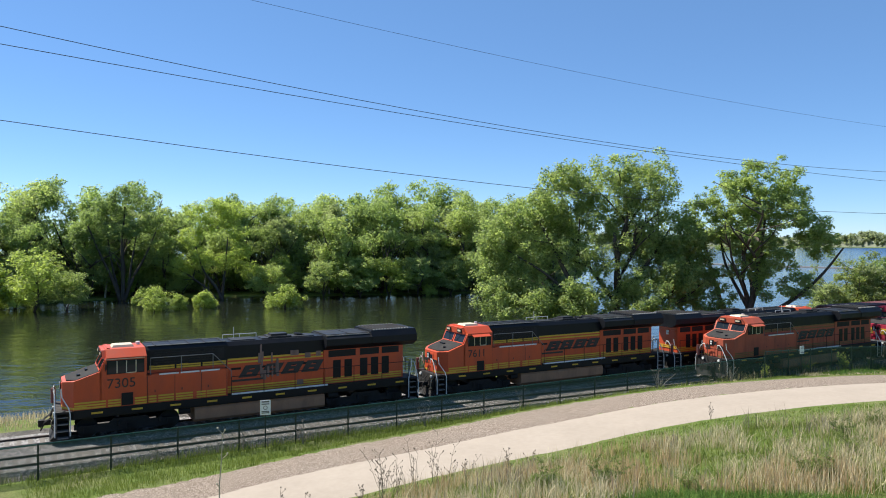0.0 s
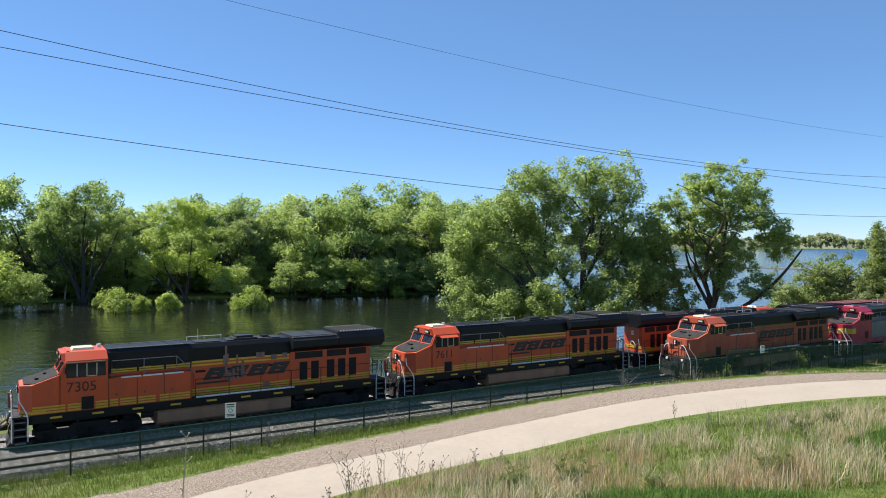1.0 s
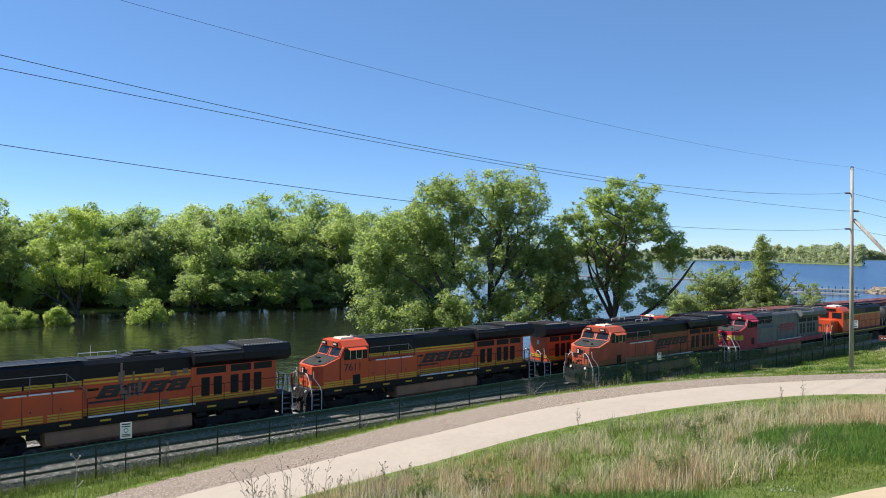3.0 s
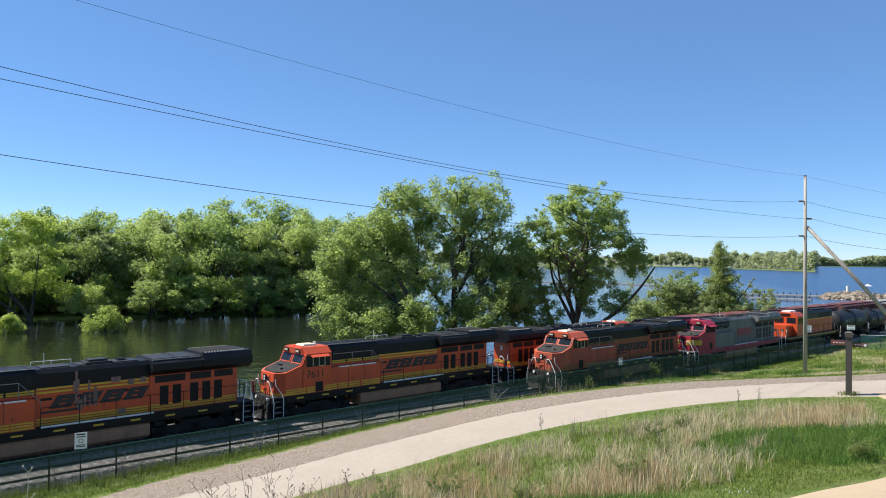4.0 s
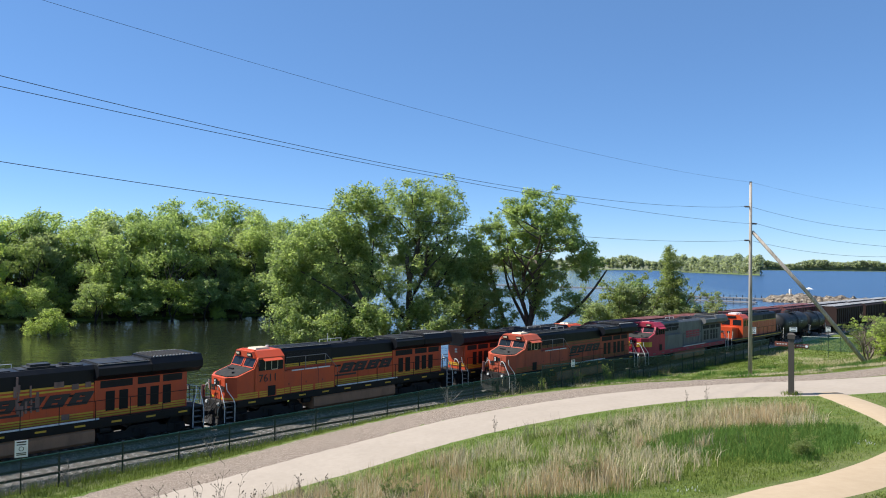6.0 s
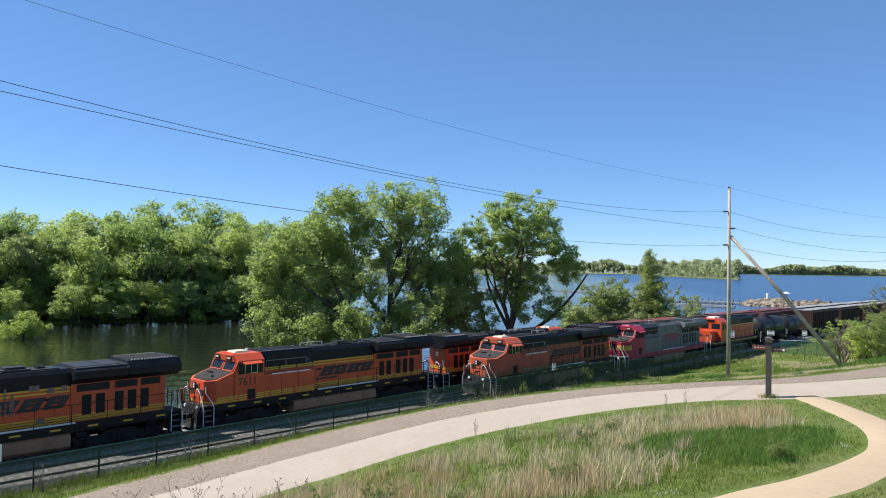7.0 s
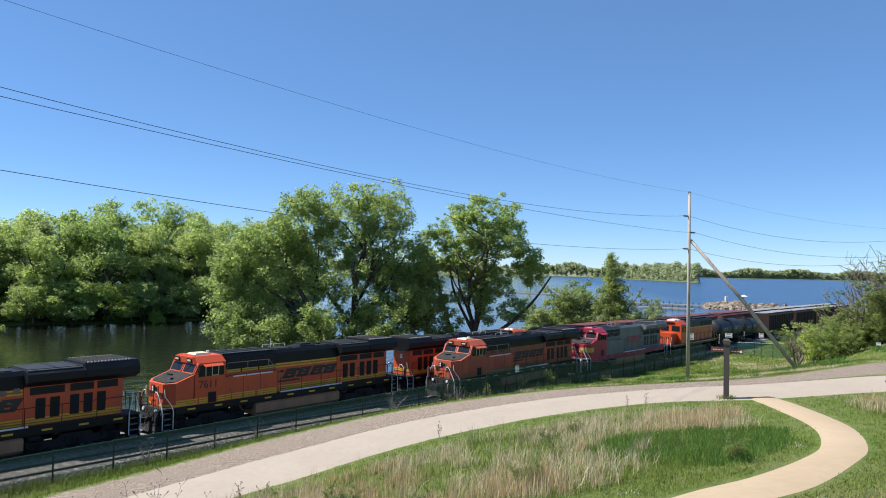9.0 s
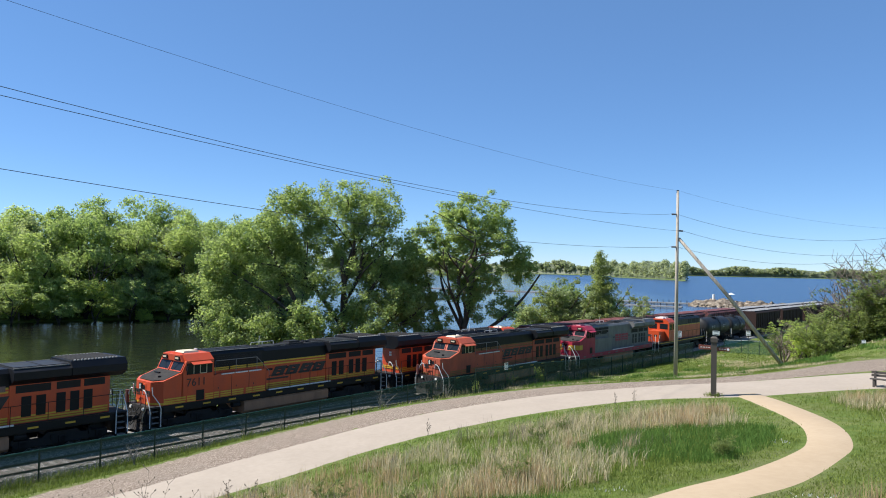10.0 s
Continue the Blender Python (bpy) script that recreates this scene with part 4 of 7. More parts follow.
def old_locomotive(label):
    """An older narrow-hood road switcher, front at x = 0."""
    L = thing("locomotive", label, "locomotive", "locomotives")
    s_ = Geo()
    s_.box(0.9, 20.1, -1.45, 1.45, 1.2, 1.62)
    s_.done("underframe", BLACK, L)
    for x, d in ((0.9, 1), (20.1, -1)):
        pl = Geo().box(min(x, x + d * 0.1), max(x, x + d * 0.1), -1.45, 1.45, 0.3, 1.5)
        pl.done("pilot", DARKSTEEL, L)
        coupler(L, 0.0 if d > 0 else 21.0, -d)
        for s in (-1, 1):
            steps(L, x, d, s)
            grab(L, [(x - d * 0.05, s * 1.45, 0.5), (x - d * 0.05, s * 1.45, 1.7), (x + d * 0.5, s * 1.4, 2.6)])
            grab(L, [(x - d * 0.05, s * 1.0, 0.5), (x - d * 0.05, s * 1.0, 1.75), (x + d * 0.1, s * 0.98, 2.6)])
    n = Geo()
    n.along_x([(-0.9, 1.62), (0.9, 1.62), (0.9, 2.9), (0.7, 3.05), (-0.7, 3.05), (-0.9, 2.9)], 2.4, 4.6)
    n.done("short_nose", ORANGE, L)
    for s in (-1, 1):
        Geo().box(2.385, 2.4, s * 0.45 - 0.2, s * 0.45 + 0.2, 2.3, 2.55).done("mark_block", INK, L)
    c = Geo()
    c.along_x([(-1.5, 1.62), (1.5, 1.62), (1.5, 4.1), (1.0, 4.55), (-1.0, 4.55), (-1.5, 4.1)], 4.6, 7.0)
    c.done("cab", ORANGE, L)
    Geo().box(4.58, 4.6, -1.3, -0.2, 3.2, 3.9).done("windscreen", CABGLASS, L)
    Geo().box(4.58, 4.6, 0.2, 1.3, 3.2, 3.9).done("windscreen", CABGLASS, L)
    Geo().box(4.52, 4.6, -0.6, 0.6, 4.12, 4.38).done("number_board", BLACK, L)
    for s in (-1, 1):
        for a in (4.95, 6.0):
            Geo().box(a, a + 0.8, s * 1.505 - 0.012, s * 1.505 + 0.012, 3.1, 3.85).done("side_window", CABGLASS, L)
    for a in (4.9, 6.0):
        Geo().box(a, a + 0.9, -0.55, 0.55, 4.55, 4.74).done("roof_box", WHITE, L, "white rooftop cooler")
    h = Geo()
    h.along_x([(-0.92, 1.62), (0.92, 1.62), (0.92, 3.5), (-0.92, 3.5)], 7.0, 19.4)
    h.done("long_hood", ORANGE, L)
    t = Geo()
    t.along_x([(-0.925, 3.5), (0.925, 3.5), (0.925, 4.25), (0.72, 4.5), (-0.72, 4.5), (-0.925, 4.25)], 7.0, 19.4)
    t.done("hood_top", BLACK, L)
    for x in (9.5, 14.2, 15.9, 17.6):
        Geo().tube([(x, 0, 4.5), (x, 0, 4.68)], 0.6, 16).done("cooling_fan", ROOF, L)
    Geo().box(11.2, 12.4, -0.3, 0.3, 4.5, 4.85).done("exhaust_outlet", ROOF, L)
    for s in (-1, 1):
        stripes(L, 7.1, 19.3, s, 3.42, YELLOW, 0.1, 0.925)
        stripes(L, 1.0, 20.0, s, 1.45, YELLOW, 0.08, 1.455)
        lettering(L, 9.6, 2.35, 4.5, 0.75, s, INK, 0.0, 0.93)
        side_rail(L, 7.2, 19.6, s, DARKSTEEL)
        for a in np.arange(7.3, 19.0, 0.9):
            Geo().box(a, a + 0.82, s * 0.925 - 0.012, s * 0.925 + 0.012, 1.95, 3.3).done("hood_door", ORANGE, L)
        for a in (14.0, 15.8, 17.4):
            Geo().box(a, a + 1.4, s * 0.93 - 0.012, s * 0.93 + 0.012, 3.62, 4.2).done("radiator_grille", DARKSTEEL, L)
    ft = Geo()
    ft.along_x([(-1.2, 0.3), (1.2, 0.3), (1.4, 0.5), (1.4, 1.15), (-1.4, 1.15), (-1.4, 0.5)], 7.4, 13.6)
    ft.done("fuel_tank", DARKSTEEL, L)
    truck(L, 4.2)
    truck(L, 16.8)
    return L


def tank_car(label):
    L = thing("tank_car", label, "tank car", "tank cars")
    g = Geo()
    zc, R_ = 2.75, 1.55
    n = 28
    rings = []
    for x, k in ((0.9, 0.25), (1.0, 0.6), (1.25, 0.86), (1.6, 0.97), (2.0, 1.0), (15.2, 1.0), (15.6, 0.97), (15.95, 0.86), (16.2, 0.6), (16.3, 0.25)):
        rings.append([(x, R_ * k * math.cos(2 * math.pi * i / n), zc + R_ * k * math.sin(2 * math.pi * i / n)) for i in range(n)])
    g.loft(rings)
    g.done("tank_shell", TANKBLACK, L, smooth=True)
    for x in (2.1, 5.4, 8.6, 11.8, 15.1):
        r = Geo()
        r.loft([[(xx, (R_ + 0.012) * math.cos(2 * math.pi * i / n), zc + (R_ + 0.012) * math.sin(2 * math.pi * i / n)) for i in range(n)] for xx in (x, x + 0.1)])
        r.done("weld_band", TANKBLACK, L)
    Geo().box(0.6, 16.6, -0.3, 0.3, 0.85, 1.3).done("sill", DARKSTEEL, L)
    d = Geo()
    d.tube([(8.6, 0, 4.2), (8.6, 0, 4.62)], 0.45, 16)
    d.done("manway", TANKBLACK, L)
    p = Geo()
    p.box(7.4, 9.8, -0.95, 0.95, 4.33, 4.37)
    for x in (7.4, 8.6, 9.8):
        for y in (-0.95, 0.95):
            p.tube([(x, y, 4.35), (x, y, 5.2)], 0.025, 5)
    for y in (-0.95, 0.95):
        p.tube([(7.4, y, 5.2), (9.8, y, 5.2)], 0.025, 5).tube([(7.4, y, 4.8), (9.8, y, 4.8)], 0.02, 5)
    p.done("top_platform", DARKSTEEL, L)
    for s in (-1, 1):
        l = Geo()
        for x in (8.35, 8.85):
            l.tube([(x, s * 1.0, 4.35), (x, s * 1.62, 3.2), (x, s * 1.62, 1.3)], 0.025, 5)
        for z in np.arange(1.4, 4.0, 0.35):
            l.tube([(8.35, s * 1.62, z), (8.85, s * 1.62, z)], 0.02, 4)
        l.done("side_ladder", DARKSTEEL, L)
        Geo().tube([(1.2, s * 1.45, 1.5), (16.0, s * 1.45, 1.5)], 0.03, 5).done("side_grab", DARKSTEEL, L)
        for a, w in ((3.2, 1.0), (4.6, 0.7), (10.6, 1.6)):
            b = Geo()
            b.box(a, a + w, s * 1.54 - 0.02, s * 1.54 + 0.02, 2.9, 3.05)
            b.box(a, a + w * 0.7, s * 1.55 - 0.02, s * 1.55 + 0.02, 2.65, 2.78)
            b.done("stencil_bar", GREYROOF, L)
    for x, d in ((0.0, -1), (17.2, 1)):
        coupler(L, x, d)
        w = Geo().box(min(x - d * 0.5, x - d * 0.9), max(x - d * 0.5, x - d * 0.9), -1.4, 1.4, 1.1, 1.2)
        w.done("end_platform", DARKSTEEL, L)
        for s in (-1, 1):
            grab(L, [(x - d * 0.55, s * 1.35, 0.6), (x - d * 0.55, s * 1.4, 2.1), (x - d * 0.9, s * 1.3, 2.2)])
    truck(L, 2.6, 2, 0.46)
    truck(L, 14.6, 2, 0.46)
    return L


def hopper_car(label, mat, top_mat, H=4.4, length=17.8, name="hopper_car", ribs=True):
    L = thing(name, label, "freight car", "freight cars")
    b = Geo()
    a, z = length - 0.9, length
    prof = [(-1.52, 1.45), (-1.1, 1.0), (1.1, 1.0), (1.52, 1.45), (1.55, H - 0.35), (1.25, H - 0.05), (-1.25, H - 0.05), (-1.55, H - 0.35)]
    b.loft([[(0.9, y * 0.98, zz) for y, zz in prof], [(a, y * 0.98, zz) for y, zz in prof]])
    b.done("body", mat, L)
    if ribs:
        for x in np.arange(1.2, a, 1.15):
            for s in (-1, 1):
                Geo().box(x, x + 0.12, s * 1.54 - 0.05, s * 1.54 + 0.05, 1.35, H - 0.4).done("side_rib", mat, L)
    for s in (-1, 1):
        Geo().box(0.8, a + 0.1, s * 1.5 - 0.1, s * 1.5 + 0.1, H - 0.42, H - 0.28).done("top_chord", mat, L)
        Geo().box(0.8, a + 0.1, s * 1.5 - 0.06, s * 1.5 + 0.06, 1.25, 1.5).done("side_sill", mat, L)
    Geo().box(1.2, a - 0.3, -0.45, 0.45, H - 0.05, H + 0.06).done("roof_hatch", top_mat, L)
    for s in (-1, 1):
        Geo().box(0.9, a, s * 0.9 - 0.28, s * 0.9 + 0.28, H + 0.02, H + 0.06).done("roof_walk", top_mat, L)
    for x, d in ((0.0, -1), (length, 1)):
        coupler(L, x, d)
        Geo().box(min(x - d * 0.4, x - d * 1.0), max(x - d * 0.4, x - d * 1.0), -1.4, 1.4, 1.05, 1.2).done("end_platform", DARKSTEEL, L)
    truck(L, 2.4, 2, 0.42)
    truck(L, length - 2.4, 2, 0.42)
    return L


make_track("track_near", 1, -60, 230)
make_track("track_far", 2, -60, 230)
lead = locomotive("orange and black diesel locomotive with grey bare patches, leading the train", text="7305", patched=True)
lead.matrix_world = on_track(2, 0.0)
second = locomotive("orange and black diesel locomotive coupled behind the leader", text="7611")
second.matrix_world = on_track(2, 22.25)
third = locomotive("orange and black diesel locomotive coupled with its cab facing away")
third.matrix_world = on_track(2, 44.3 + 22.3) @ pose(0, 0, 0, 0, 0, 180)
near = locomotive("weathered orange diesel locomotive with soot-dimmed sides on the nearer track", body=ORANGE_OLD, cab=ORANGE_OLD)
near.matrix_world = on_track(1, 47.0)
silver = locomotive("red and silver diesel locomotive with a yellow-banded nose", body=SILVER, cab=RED, scheme="red")
silver.matrix_world = on_track(1, 69.4)
old = old_locomotive("older bright orange narrow-hood locomotive with white roof boxes")
old.matrix_world = on_track(1, 91.6) @ Matrix.Diagonal((0.9, 1, 1, 1))
tank = tank_car("black tank car with a railed top platform")
SHORT = Matrix.Diagonal((0.69, 0.95, 0.93, 1))  # short tank cars
tank.matrix_world = on_track(1, 110.6) @ SHORT
copy_thing(tank, on_track(1, 122.6) @ SHORT)
red_car = hopper_car("rust-red freight car with a low ribbed body", RUSTRED, RUSTRED, 4.4)
red_car.matrix_world = on_track(2, 66.9)
for k in range(1, 4):
    copy_thing(red_car, on_track(2, 66.9 + 18.0 * k))
brown = hopper_car("rust-brown covered hopper with a grey roof walk", RUST, GREYROOF, 4.35)
brown.matrix_world = on_track(1, 134.8)
for k in range(1, 4):
    copy_thing(brown, on_track(1, 134.8 + 18.0 * k))
for k in range(4):
    copy_thing(brown, on_track(2, 139.0 + 18.0 * k))

# ---- fence ----


def chain_fence(label, P, hd, n, spacing, z_of, h=1.5, r=0.0066):
    e = Vector((math.cos(hd), math.sin(hd)))
    F = thing("chain_link_fence", label, "fence")
    post = None
    tops = []
    for k in range(n + 1):
        q = P + e * (k * spacing)
        z = z_of(q)
        tops.append(Vector((q.x, q.y, z)))
        if post is None:
            g = Geo().tube([(0, 0, -0.4), (0, 0, h + 0.02)], 0.042, 8).tube([(0, 0, h), (0, 0, h + 0.06)], 0.045, 8, 0.4)
            post = g.done("post", GREENPOST, F)
            post.location = tops[0]
        else:
            o = post.copy()
            scene.collection.objects.link(o)
            o.location = tops[-1]
    rail_g = Geo()
    rail_g.tube([p + Vector((0, 0, h)) for p in tops], 0.026, 6)
    rail_g.done("top_rail", GREENRAIL, F)
    n3 = Vector((-e.y, e.x, 0))
    cell = 0.065
    for k in range(n):
        a, b = tops[k], tops[k + 1]
        d = b - a
        vs, fs = [], []

        def wire(s0, z0, s1, z1, off):
            p = a + d * (s0 / spacing) + Vector((0, 0, z0)) + n3 * off
            q = a + d * (s1 / spacing) + Vector((0, 0, z1)) + n3 * off
            w = (q - p).normalized().cross(n3).normalized() * r
            o = len(vs)
            vs.extend([p + w, p - w, q - w, q + w])
            fs.append((o, o + 1, o + 2, o + 3))
        H = h - 0.03
        for s in np.arange(-H, spacing, cell):
            for sgn in (1, -1):
                s0, s1, z0, z1 = (s, s + H, 0.03, H) if sgn > 0 else (s, s + H, H, 0.03)
                if s0 < 0:
                    z0, s0 = z0 + (z1 - z0) * (0 - s0) / H, 0.0
                if s1 > spacing:
                    z1, s1 = z0 + (z1 - z0) * (spacing - s0) / max(1e-6, s1 - s0), spacing
                if s1 - s0 > 0.02:
                    wire(s0, z0, s1, z1, 0.03 * 0.1 * sgn)
        quick_mesh("mesh_panel", np.array([tuple(v) for v in vs]), np.array(fs), GREENVINYL, F)
    return F


chain_fence("dark green vinyl chain-link fence along the railway", FENCE_P - FE * 28, FENCE_HD, 27, 2.8, lambda q: float(height(q.x, q.y)))
chain_fence("taller dark green chain-link fence along the railway", FENCE_P + FE * 47.62, FENCE_HD, 18, 2.8, lambda q: float(height(q.x, q.y)), 1.95, 0.0056)

# ---- utility pole, strut and cables ----
PX, PY = 41.2, 50.2
BASE = place(PX, PY, -0.3)
pole = thing("utility_pole", "tall weathered wooden utility pole with insulators", "utility pole")
Geo().tube([BASE, (PX, PY, 10), (PX, PY, 17.45)], 0.17, 12, 0.62).done("shaft", TIMBER, pole, smooth=True)
Geo().box(PX - 0.12, PX + 0.12, PY - 0.02, PY + 0.02, 17.3, 17.55).done("top_bracket", CERAMIC, pole)
HEIGHTS = [17.5, 15.45, 14.05, 12.65]
OFF = [0.0, -1, 1, -1]
for z, o in zip(HEIGHTS[1:], OFF[1:]):
    base = Vector((PX, PY, z))
    tip = base + Vector((-0.62 if o < 0 else 0.62, 0.0, 0.0))
    g = Geo().tube([base, tip], 0.035, 8)
    for k in range(5):
        c = base.lerp(tip, 0.3 + 0.14 * k)
        g.tube([c, base.lerp(tip, 0.3 + 0.14 * k + 0.05)], 0.075, 10)
    g.done("insulator", CERAMIC, pole)
SX, SY = 50.2, 47.0
strut = thing("pole_strut", "weathered timber strut leaning against the utility pole", "pole strut")
Geo().tube([place(SX, SY, -0.3), (45.2, 48.3, 8.4), (PX + 0.15, PY, 13.4)], 0.18, 12, 0.75).done("shaft", TIMBER, strut, smooth=True)


def cable(name, pts, r=0.017):
    g = Geo().tube(pts, r, 5)
    o = g.done(name, WIRE)
    return tagged(o, "thin dark overhead power cable", "cable", "overhead cables")


# plan of the line to the left, and where it passes over the near bank
LEFT_END = Vector((-11.5, 18.8))
for c0, c1, c2, o in ((17.50, -2.80, 3.54, 0), (15.48, -5.11, 5.64, -1), (14.03, -1.17, 2.69, 1), (12.66, -3.02, 3.93, -1)):
    pts = []
    for k in range(41):
        t = k / 25
        x, y = PX + (LEFT_END.x - PX) * t, PY + (LEFT_END.y - PY) * t
        pts.append((x + (0.6 * o if k == 0 else 0), y, c0 + c1 * t + c2 * t * t))
    cable("power_cable", pts, 0.0105 if o else 0.006)
for z0, a, b, o in zip(HEIGHTS, (-7.6, -8.7, -8.4, -7.4), (5.6, 10.3, 9.9, 11.2), OFF):
    pts = [(PX + (0.6 if o > 0 else 0) + 33.7 * t, PY - 5.3 * t, z0 + a * t + b * t * t) for t in [k / 24 for k in range(25)]]
    cable("power_cable", pts, 0.012 if o else 0.006)

# ---- trees ----


def limb(rng, start, direction, length, r0, depth, out, tips, spread=0.55, droop=0.0):
    """Grows a tapered limb with side branches; collects tube paths and tips."""
    p, d = Vector(start), Vector(direction).normalized()
    n = max(3, int(length / 1.2))
    path = [p.copy()]
    for i in range(n):
        d = (d + Vector(rng.normal(0, 0.13, 3)) + Vector((0, 0, -droop * i / n))).normalized()
        p = p + d * (length / n)
        path.append(p.copy())
    out.append((path, r0))
    if depth == 0:
        tips.extend(path[len(path) // 2:])
        return
    m = 3 if depth > 1 else 4
    for k in range(m):
        i = int(len(path) * (0.35 + 0.6 * (k + rng.random() * 0.6) / m))
        i = min(i, len(path) - 1)
        a = rng.uniform(0, 2 * math.pi)
        side = Vector((math.cos(a), math.sin(a), rng.uniform(0.0, 0.6)))
        limb(rng, path[i], d * 0.6 + side * spread * 1.6, length * rng.uniform(0.45, 0.7), r0 * 0.5, depth - 1, out, tips, spread, droop)
    tips.append(path[-1])


def leaf_cloud(rng, centres, radii, count, size, flat=0.75, droop=0.0):
    """Small leaves scattered in clumps: vertices and triangles."""
    c, rad = np.array(centres), np.array(radii)
    k = rng.choice(len(c), count, p=rad ** 2 / (rad ** 2).sum())
    d = rng.normal(0, 1, (count, 3))
    d /= np.linalg.norm(d, axis=1, keepdims=True)
    rr = rng.random(count) ** 0.45
    pos = c[k] + d * (rad[k] * rr)[:, None] * np.array([1, 1, flat])
    pos[:, 2] -= droop * rad[k] * rng.random(count) ** 2
    nrm = d * 0.6 + rng.normal(0, 0.5, (count, 3)) + np.array([0, 0, 0.7])
    nrm /= np.linalg.norm(nrm, axis=1, keepdims=True)
    t = np.cross(nrm, rng.normal(0, 1, (count, 3)))
    t /= np.linalg.norm(t, axis=1, keepdims=True)
    b = np.cross(nrm, t)
    s = size * rng.uniform(0.6, 1.35, count)[:, None]
    tw = rng.uniform(0.45, 0.75, count)[:, None]
    v = np.stack([pos + t * s, pos - t * s * 0.6 + b * s * tw, pos - t * s * 0.6 - b * s * tw], 1).reshape(-1, 3)
    return v, np.arange(count * 3).reshape(-1, 3)


def tree(name, label, category, seed, trunks, lobes, leaves, size, mat, depth=2, group="", droop=0.0, clump=(0.7, 1.5), per=26, hang=0.0, bare=(), extra=()):
    """trunks: (base offset, direction, length, radius); lobes: ellipsoids (centre, radii) that the crown fills."""
    rng = np.random.default_rng(seed)
    T = thing(name, label, category, group)
    out, tips = [], []
    for base, direction, length, r in trunks:
        limb(rng, base, direction, length, r, depth, out, tips, 0.5, droop)
    for base, direction, length, r in bare:
        limb(rng, base, direction, length, r, 1, out, [], 0.3, 0)
    g = Geo()
    for path, r in out:
        g.tube(path, r, 7 if r > 0.12 else 5, 0.35)
    for path, r in extra:
        g.tube(spline(path, 5), r, 8, 0.3)
    g.done("trunk", BARK, T, smooth=True)
    cs, rs = [], []
    for (c, rad) in lobes:
        n = int(per * (rad[0] * rad[1] * rad[2]) ** (2 / 3) / 6) + 4
        d = rng.normal(0, 1, (n, 3))
        d /= np.linalg.norm(d, axis=1, keepdims=True)
        rr = rng.uniform(0.45, 1.08, n)[:, None]
        cs.append(np.array(c) + d * rr * np.array(rad))
        rs.append(rng.uniform(*clump, n))
    if tips:
        tp = np.array([tuple(p) for p in tips])
        cs.append(tp)
        rs.append(rng.uniform(clump[0] * 0.7, clump[1] * 0.8, len(tp)))
    v, q = leaf_cloud(rng, np.concatenate(cs), np.concatenate(rs), leaves, size, droop=hang)
    quick_mesh("crown", v, q, mat, T)
    return T


# woods on the far shore of the backwater: several kinds, planted many times
kinds = []
rng0 = np.random.default_rng(3)
for k in range(8):
    H = 20 + 5 * rng0.random()
    w = H * rng0.uniform(0.24, 0.31)
    lobes = []
    for j in range(15):
        a, f = rng0.uniform(0, 6.28), (j + rng0.random()) / 15
        reach = w * (0.75 - 0.45 * f ** 2)
        lobes.append(((math.cos(a) * reach, math.sin(a) * reach, H * (0.17 + 0.75 * f)), (w * rng0.uniform(0.36, 0.56), w * rng0.uniform(0.36, 0.56), H * rng0.uniform(0.07, 0.12))))
    lobes.append(((rng0.normal(0, w * 0.2), rng0.normal(0, w * 0.2), H * 0.93), (w * 0.3, w * 0.3, H * 0.08)))
    stems = [((0, 0, 0), (rng0.normal(0, 0.1), rng0.normal(0, 0.1), 1), H * 0.66, 0.42), ((0.4, 0, 0), (0.4, 0.1, 1), H * 0.58, 0.3), ((-0.3, 0.2, 0), (-0.35, -0.1, 1), H * 0.55, 0.28), ((0, 0.3, 0), (0.1, 0.45, 1), H * 0.55, 0.26)]
    kinds.append(tree("woodland_tree", "tall leafy green tree standing in flooded woodland", "tree", 20 + k, stems[:2 + k % 3],
                      lobes, 11500, 0.27, (LEAF_GREY, LEAF, LEAF_BIG, LEAF)[k % 4], depth=1, group="woodland trees", clump=(0.4, 1.0), per=62))
low_kinds = []
for k in range(3):
    w = 2.6 + k
    low_kinds.append(tree("shore_bush", "bright green bush growing out of the water", "bush", 60 + k, [((0, 0, -0.3), (0.2, 0, 1), 3.0, 0.12), ((0, 0, -0.3), (-0.3, 0.2, 1), 2.6, 0.1)],
             [((0, 0, 1.9 + 0.3 * k), (w * 0.8, w * 0.8, 1.5 + 0.4 * k)), ((w * 0.45, 0, 1.3 + 0.2 * k), (w * 0.6, w * 0.6, 1.3)), ((-w * 0.5, 0.3, 1.2), (w * 0.6, w * 0.6, 1.3)), ((0.2, 0, 3.2 + 0.6 * k), (w * 0.4, w * 0.4, 0.9))], 7000, 0.15, LEAF_BRIGHT, depth=1, group="shore bushes", clump=(0.35, 0.8), per=60))

SHORE = [(-135, 117), (-100, 128), (-82, 138), (-66, 150), (-48, 157), (-30, 160), (-10, 165), (8, 172), (25, 184), (40, 202)]
shore_line = spline(SHORE, 6)


def shore_at(f):
    i = min(int(f * (len(shore_line) - 1)), len(shore_line) - 2)
    t = f * (len(shore_line) - 1) - i
    return shore_line[i].lerp(shore_line[i + 1], t)


